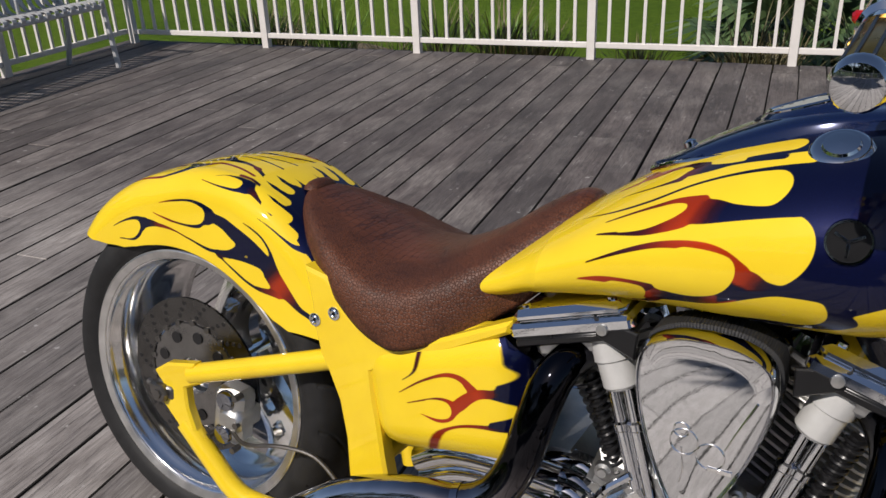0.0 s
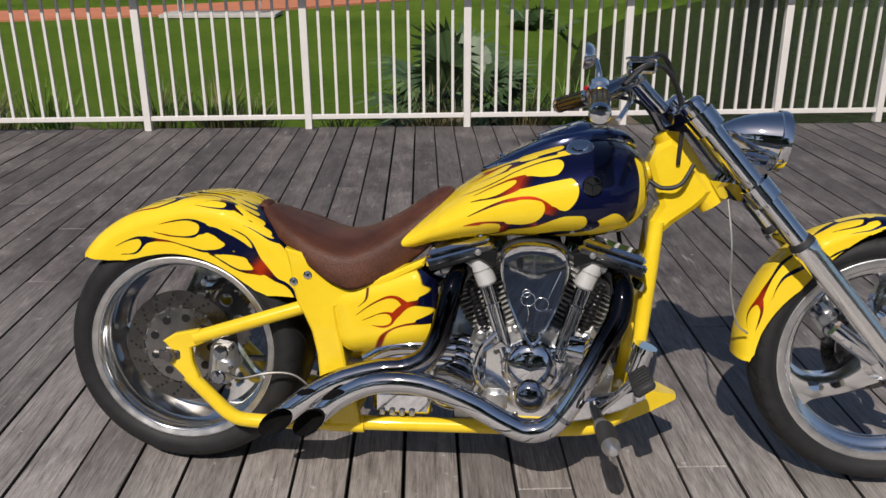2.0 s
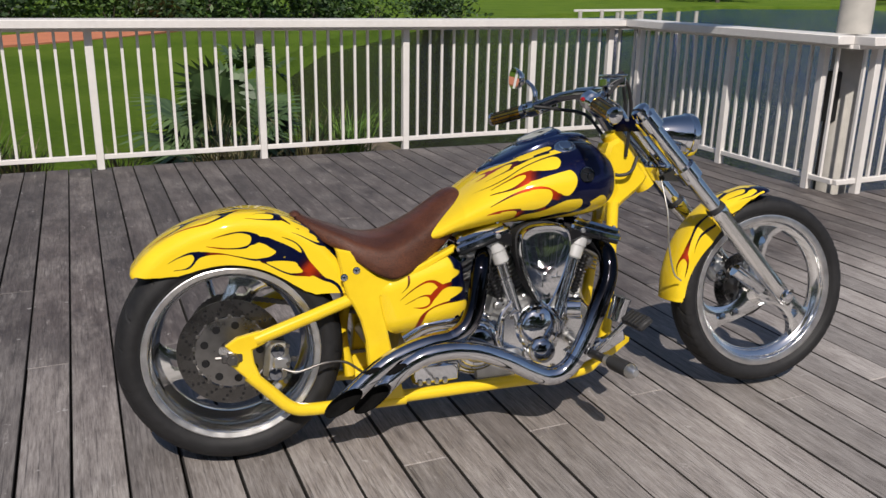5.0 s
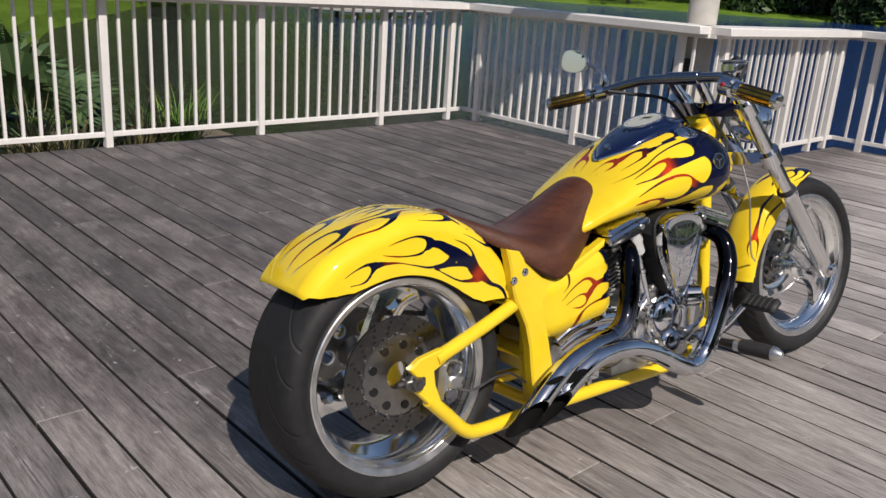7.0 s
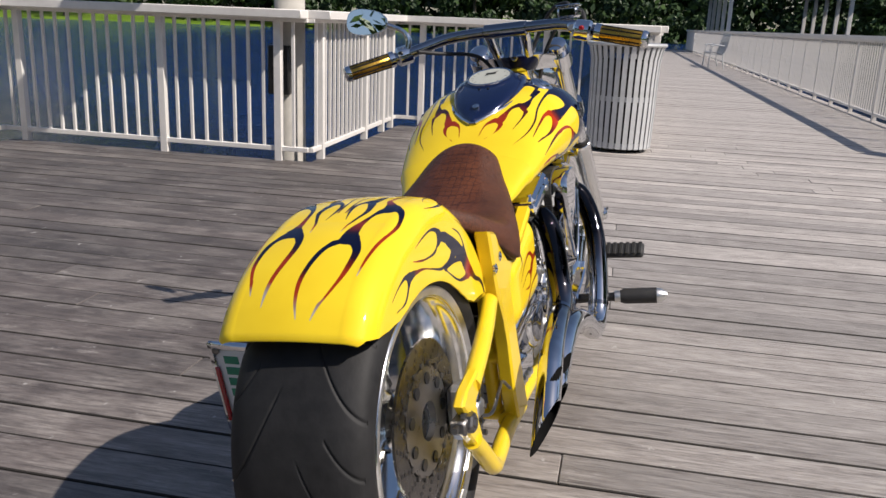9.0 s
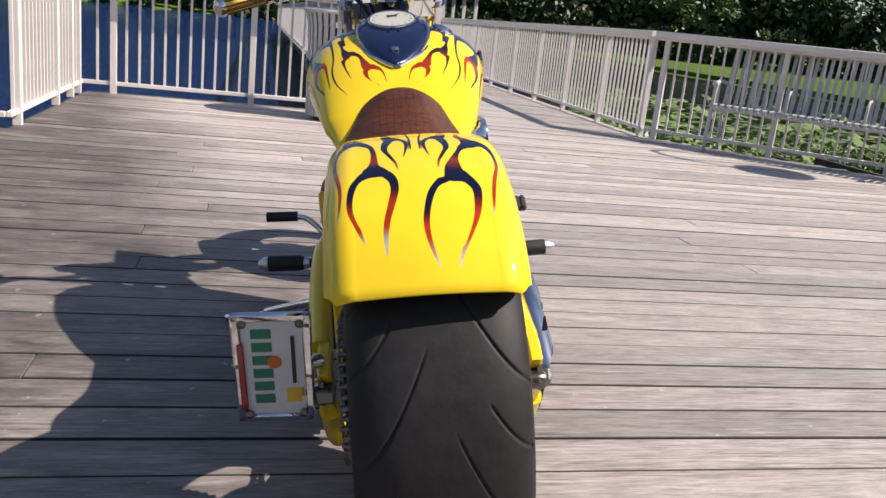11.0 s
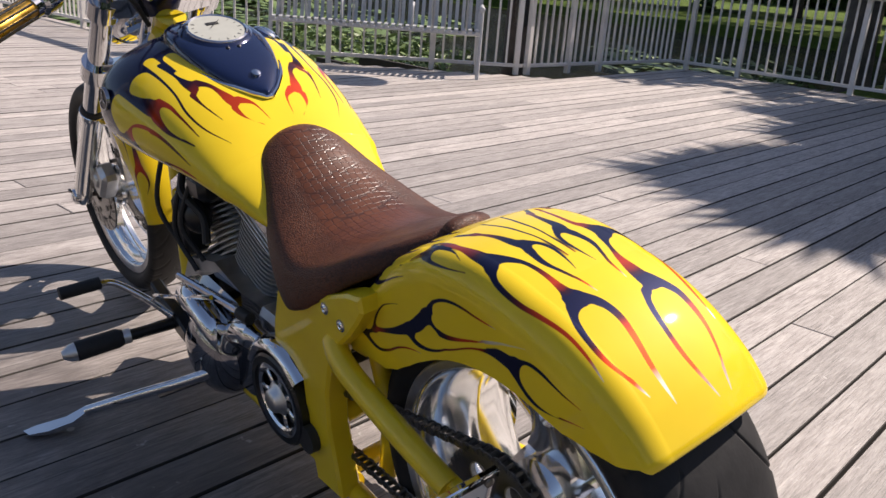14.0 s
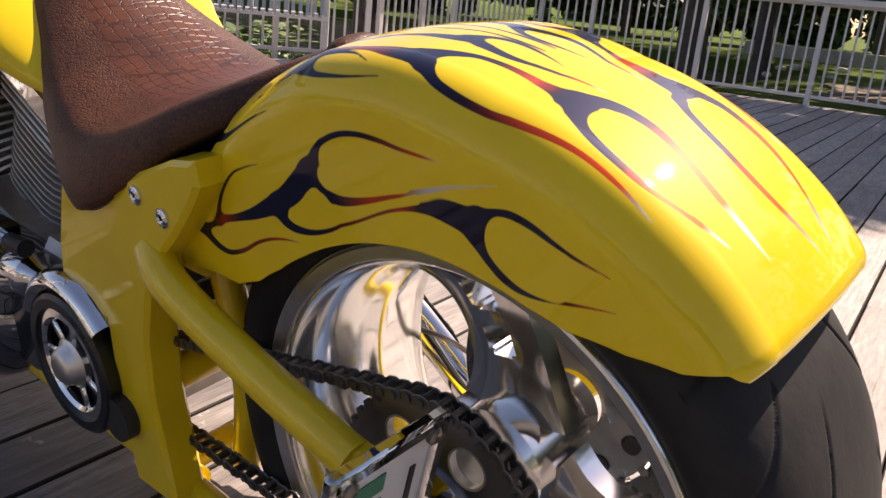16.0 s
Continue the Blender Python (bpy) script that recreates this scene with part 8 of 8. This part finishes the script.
# palms and open crowns south of the deck
for i, (u_, v_, h_, n_) in enumerate(((-1.48, -9.75, 5.9, 1.75), (-2.35, -11.2, 6.1, 1.85), (-0.9, -11.9, 5.6, 1.7), (-3.4, -9.9, 6.0, 1.8), (-3.3, -12.4, 6.8, 1.8))):
    fan_palm(place(u_, v_, -0.3), "tall fan palm shading the deck boards", 44, 0.3, n_, 40 + i, h_)
tree(place(3.5, -12.8, -0.3), "thick-trunked tree shading the railing corner", 5.8, 1.7, 9000, 0.12, 23, 0.27, LEAFDARK)
# the broad tree is unseen, added for its shade on the west side
tree(place(-10.5, -12.5, -0.3), "unseen broad tree added for shade west of the deck", 8, 4.0, 5500, 0.16, 24, 0.3, LEAFDARK)
r = random.Random(58)
for i, (u_, v_) in enumerate(((0.8, -17.5), (-3.6, -19.5), (4.6, -23.0), (-0.6, -26.5), (8.6, -30.5), (3.0, -35.0), (-6.5, -29.0), (14.0, -38.0))):
    tree(place(u_, v_, -0.3), "tall open-crowned tree on the dappled lawn", r.uniform(7.5, 9.5), 3.2, 5200, 0.19, 60 + i, r.uniform(0.2, 0.32), LEAF)


def wood_belt(line, low, high, depth, n, size, seed, material, label):
    """A dense far wood: leaves in many clumps along a line, from the ground to an uneven skyline."""
    g = np.random.default_rng(seed)
    p = np.array([[q.x, q.y] for q in spline([(*q, 0) for q in line], 8)])
    acc = np.r_[0, np.cumsum(np.linalg.norm(np.diff(p, axis=0), axis=1))]
    k = max(40, int(acc[-1] / 0.45))
    at = g.uniform(0, acc[-1], k)
    top = high * (0.72 + 0.28 * np.sin(at * 0.37 + seed) * np.sin(at * 0.113 + 1.3)) * g.uniform(0.8, 1.1, k)
    cen = np.stack([np.interp(at, acc, p[:, 0]) + g.normal(0, depth, k), np.interp(at, acc, p[:, 1]) + g.normal(0, depth, k), low + (top - low) * g.uniform(0.0, 1.0, k) ** 0.8], 1)
    rad = g.uniform(1.0, 2.2, k) * high / 8
    i = g.integers(0, k, n)
    d = g.normal(size=(n, 3))
    d /= np.linalg.norm(d, axis=1)[:, None]
    c = cen[i] + d * (rad[i] * g.uniform(0.5, 1.0, n))[:, None]
    c[:, 2] = np.maximum(c[:, 2], low + 0.1)
    a, b = g.normal(size=(n, 3)), g.normal(size=(n, 3))
    a /= np.linalg.norm(a, axis=1)[:, None]
    b -= a * (a * b).sum(1)[:, None]
    b /= np.linalg.norm(b, axis=1)[:, None]
    z = (size * g.uniform(0.6, 1.3, n))[:, None]
    quad = np.stack([c - a * z, c + b * z * 0.5, c + a * z, c - b * z * 0.5], 1).reshape(-1, 3)
    s = Shape()
    s.v, s.f = [tuple(q) for q in quad.tolist()], [(4 * j, 4 * j + 1, 4 * j + 2, 4 * j + 3) for j in range(n)]
    return tagged(part("far_wood", s, material, None, m=DECK.copy(), sharp=0), label, "wood", kind="stuff")


arc = lambda r0, a0, a1, k: [(2 + r0 * math.cos(radians(q)), -2 + r0 * math.sin(radians(q))) for q in np.linspace(a0, a1, k)]
wood_belt(arc(120, -44, 30, 10), -0.3, 15, 1.8, 60000, 0.55, 1, LEAFDARK, "dense dark wood across the pond")
wood_belt(arc(111, -46, 25, 12), -0.9, 4.6, 0.5, 26000, 0.4, 2, LEAFDARK, "low growth at the far water edge")
wood_belt(arc(126, -46, 34, 9), 3.0, 18, 2.5, 26000, 0.6, 3, LEAF, "sunlit crowns of the far wood")
wood_belt(arc(142, 28, 74, 8), 0.0, 13, 2.5, 22000, 0.7, 7, LEAF, "trees behind the far lawn")
wood_belt([(-40, -52), (-12, -58), (10, -60), (28, -62)], -0.2, 6.0, 1.5, 30000, 0.45, 4, LEAF, "green wood edge beyond the dappled lawn")
wood_belt([(16, -34), (24, -34), (34, -38), (48, -46), (64, -56)], -0.7, 1.9, 0.8, 12000, 0.22, 8, LEAF, "sunlit bushes on the bank across the lily pads")
wood_belt([(23, -33), (17, -38), (8, -42), (-6, -44), (-26, -40)], 0.6, 8.0, 1.6, 34000, 0.32, 9, LEAFDARK, "dark wood behind the dappled lawn")
# added wood that darkens the horizon seen in the chrome
wood_belt(arc(44, 76, 236, 10), 0.0, 10, 2.0, 30000, 0.5, 6, LEAFDARK, "dense wood added beyond the lawn for dark reflections")
r = random.Random(77)
open_water = lambda u, v: -56 < math.degrees(math.atan2(v - 0.5, u + 1.0)) < -44.5
for i in range(3):
    shrub(place(3.4 + 0.4 * i, -9.1 - 0.8 * i, -0.75), "leafy water plant below the railing", (0.7, 0.7, 0.35), 420, 0.06, 300 + i)
# water plants beside the bench
i = 0
while i < 22:
    u_, v_ = r.uniform(6.2, 11.5), r.uniform(-9.5, -3.9)
    if open_water(u_, v_) or (u_ - 6.60) * 0.752 - (v_ + 3.53) * 0.659 < 0.6:
        continue
    shrub(place(u_, v_, -0.72), "green water plants below the bench railing", (0.8, 0.8, 0.28), 520, 0.06, 400 + i, PAD)
    i += 1
# floating round leaves on the pond behind the bench
pads = Shape()
r = random.Random(91)
for i in range(5200):
    x, y = r.uniform(5.5, 24.0), r.uniform(-17.0, -2.6)
    if y > -0.2 * x - 3.3 and x > 8 or (x - 6.60) * 0.752 - (y + 3.53) * 0.659 < 0.35 or math.sin(x * 1.3) + math.sin(y * 1.7 + 1.0) < -0.8 or (open_water(x, y) and x < 13):
        continue
    a0, rad = r.uniform(0, 6.28), r.uniform(0.08, 0.19)
    lift, tilt = (r.uniform(0.0, 0.02) if i % 3 else r.uniform(0.05, 0.28)), r.uniform(-0.5, 0.5)
    rim = [(x + rad * math.cos(a0 + k * 0.58), y + rad * math.sin(a0 + k * 0.58), -0.705 + lift + (tilt if lift > 0.04 else 0.0) * rad * math.cos(a0 + k * 0.58)) for k in range(11)]
    pads.add(rim + [(x, y, -0.705 + lift + 0.012)], [(k, k + 1, 11) for k in range(10)])
tagged(part("lily_pads", pads, PAD, None, m=DECK.copy(), sharp=0), "green round lily pads floating on the pond", "lily pads", kind="stuff")
# hedges and far banks
for i in range(17):
    shrub(place(-14 + 1.9 * i + r.uniform(-0.4, 0.4), 29 + 0.35 * i + r.uniform(-0.8, 0.8), -0.3), "clipped green hedge shrub beyond the lawn", (1.5, 1.1, 0.8), 620, 0.13, 500 + i, LEAF if i % 3 else LEAFDARK)
for i in range(9):
    a = -54 + 13 * i
    d = 114 + r.uniform(-1, 3)
    u_, v_ = 2 + d * math.cos(radians(a)), -2 + d * math.sin(radians(a))
    if abs(v_ + 2.1) < 4 and u_ > 0:
        continue
    tree(place(u_, v_, -0.6), "leafy tree on the far bank", r.uniform(6, 9), r.uniform(3.5, 5), 1500, 0.45, 600 + i, 0.3, LEAFDARK if i % 2 else LEAF)
# trees added in a ring, so that the chrome reflects less pale sky
for i in range(8):
    a = 80 + 20 * i + r.uniform(-3, 3)
    d = r.uniform(34, 40)
    tree(place(d * math.cos(radians(a)), -2 + d * math.sin(radians(a)), -0.4), "tall leafy tree added beyond the lawn for dark reflections", r.uniform(7, 9), r.uniform(3.5, 5), 1500, 0.4, 700 + i, 0.3, LEAFDARK if i % 3 else LEAF)
bank = []
for a in np.linspace(-62, 68, 40):
    c_, s_ = math.cos(radians(a)), math.sin(radians(a))
    bank.append([(2 + d * c_, -2 + d * s_, z) for d, z in ((110, -1.1), (111, -0.6), (113, -0.35), (136, 0.6), (165, 1.5), (400, 3))])
tagged(part("ground", Shape().loft(bank, False, False), LAWN, None, m=DECK.copy(), sharp=0), "green bank on the far side of the pond", "bank", kind="structure")


def pavilion(m):
    """A boardwalk pavilion: white posts under a dark roof."""
    root = thing("pavilion", m, "white-posted open pavilion over the boardwalk end", "pavilion")
    for i in range(5):
        for j in (-2.6, 2.6):
            part("column", Shape().box((2.6 * i, j, 1.6), (0.17, 0.17, 3.2), 0.01), WHITE, root)
    part("roof", Shape().loft([[(-1, -3.6, 3.2), (11.4, -3.6, 3.2), (11.4, 3.6, 3.2), (-1, 3.6, 3.2)], [(-1, -3.6, 3.35), (11.4, -3.6, 3.35), (11.4, 3.6, 3.35), (-1, 3.6, 3.35)], [(3, -0.1, 4.9), (7.4, -0.1, 4.9), (7.4, 0.1, 4.9), (3, 0.1, 4.9)]]), STEEL, root)
    part("beam", Shape().box((5.2, -2.6, 3.1), (10.8, 0.16, 0.2), 0.01), WHITE, root)
    part("beam", Shape().box((5.2, 2.6, 3.1), (10.8, 0.16, 0.2), 0.01), WHITE, root)
    return root


pavilion(place(41, -7.6, -0.1))


def far_dock(m):
    root = thing("far_dock", m, "pale timber dock on posts across the pond", "dock")
    part("dock_deck", Shape().box((0, 0, 0.25), (7, 2.4, 0.14), 0.01), CONCRETE, root)
    for i in range(5):
        for j in (-1, 1):
            part("dock_post", Shape().rod((-3.2 + 1.6 * i, j, -0.8), (-3.2 + 1.6 * i, j, 0.9), 0.09, 8), PILE, root)
    part("dock_rail", Shape().box((0, 1.1, 0.9), (7, 0.08, 0.1), 0.01), WHITE, root)
    return root


far_dock(place(24, 31, -0.6, 20))


def far_house(m, label, size, wall, roof, windows):
    """A low house on the far bank: walls, eaves, a hipped roof, windows and a door."""
    lx, ly, lz = size
    root = thing("house", m, label, "house", "houses across the pond")
    part("wall", Shape().box((0, 0, lz / 2), size, 0.02), wall, root)
    e = 0.5
    part("roof", Shape().loft([[(-lx / 2 - e, -ly / 2 - e, lz), (lx / 2 + e, -ly / 2 - e, lz), (lx / 2 + e, ly / 2 + e, lz), (-lx / 2 - e, ly / 2 + e, lz)], [(-lx / 2 - e, -ly / 2 - e, lz + 0.18), (lx / 2 + e, -ly / 2 - e, lz + 0.18), (lx / 2 + e, ly / 2 + e, lz + 0.18), (-lx / 2 - e, ly / 2 + e, lz + 0.18)],
                               [(-lx / 2 + ly / 2, -0.1, lz + ly * 0.28), (lx / 2 - ly / 2, -0.1, lz + ly * 0.28), (lx / 2 - ly / 2, 0.1, lz + ly * 0.28), (-lx / 2 + ly / 2, 0.1, lz + ly * 0.28)]]), roof, root, sharp=20)
    for i in range(windows):
        x = lx * (-0.5 + (i + 0.5) / windows)
        win = part("window", Shape().box((x, ly / 2 + 0.02, lz * 0.52), (lx / windows * 0.5, 0.08, lz * 0.42), 0.01), WHITE, root)
        part("pane", Shape().box((x, ly / 2 + 0.07, lz * 0.52), (lx / windows * 0.5 - 0.16, 0.03, lz * 0.42 - 0.16)), BLACK, win)
    part("door", Shape().box((lx * 0.02, ly / 2 + 0.03, 1.05), (0.95, 0.08, 2.1), 0.01), PILE, root)
    return root


def across(r0, a, z, turn):
    return place(-1 + r0 * math.cos(radians(a)), 0.3 + r0 * math.sin(radians(a)), z, turn)


far_house(across(132, 40, 0.6, 40 + 90), "white house among palm trunks on the far lawn", (22, 9, 3.4), WHITE, CONCRETE, 7)
far_house(across(128, 24, 0.4, 24 + 90), "white house half hidden by the far trees", (14, 8, 3.2), WHITE, CONCRETE, 4)
far_house(across(60, -49.5, -0.3, 40), "red-brown house across the pond", (9, 6, 2.6), REDWALL, REDWALL, 4)
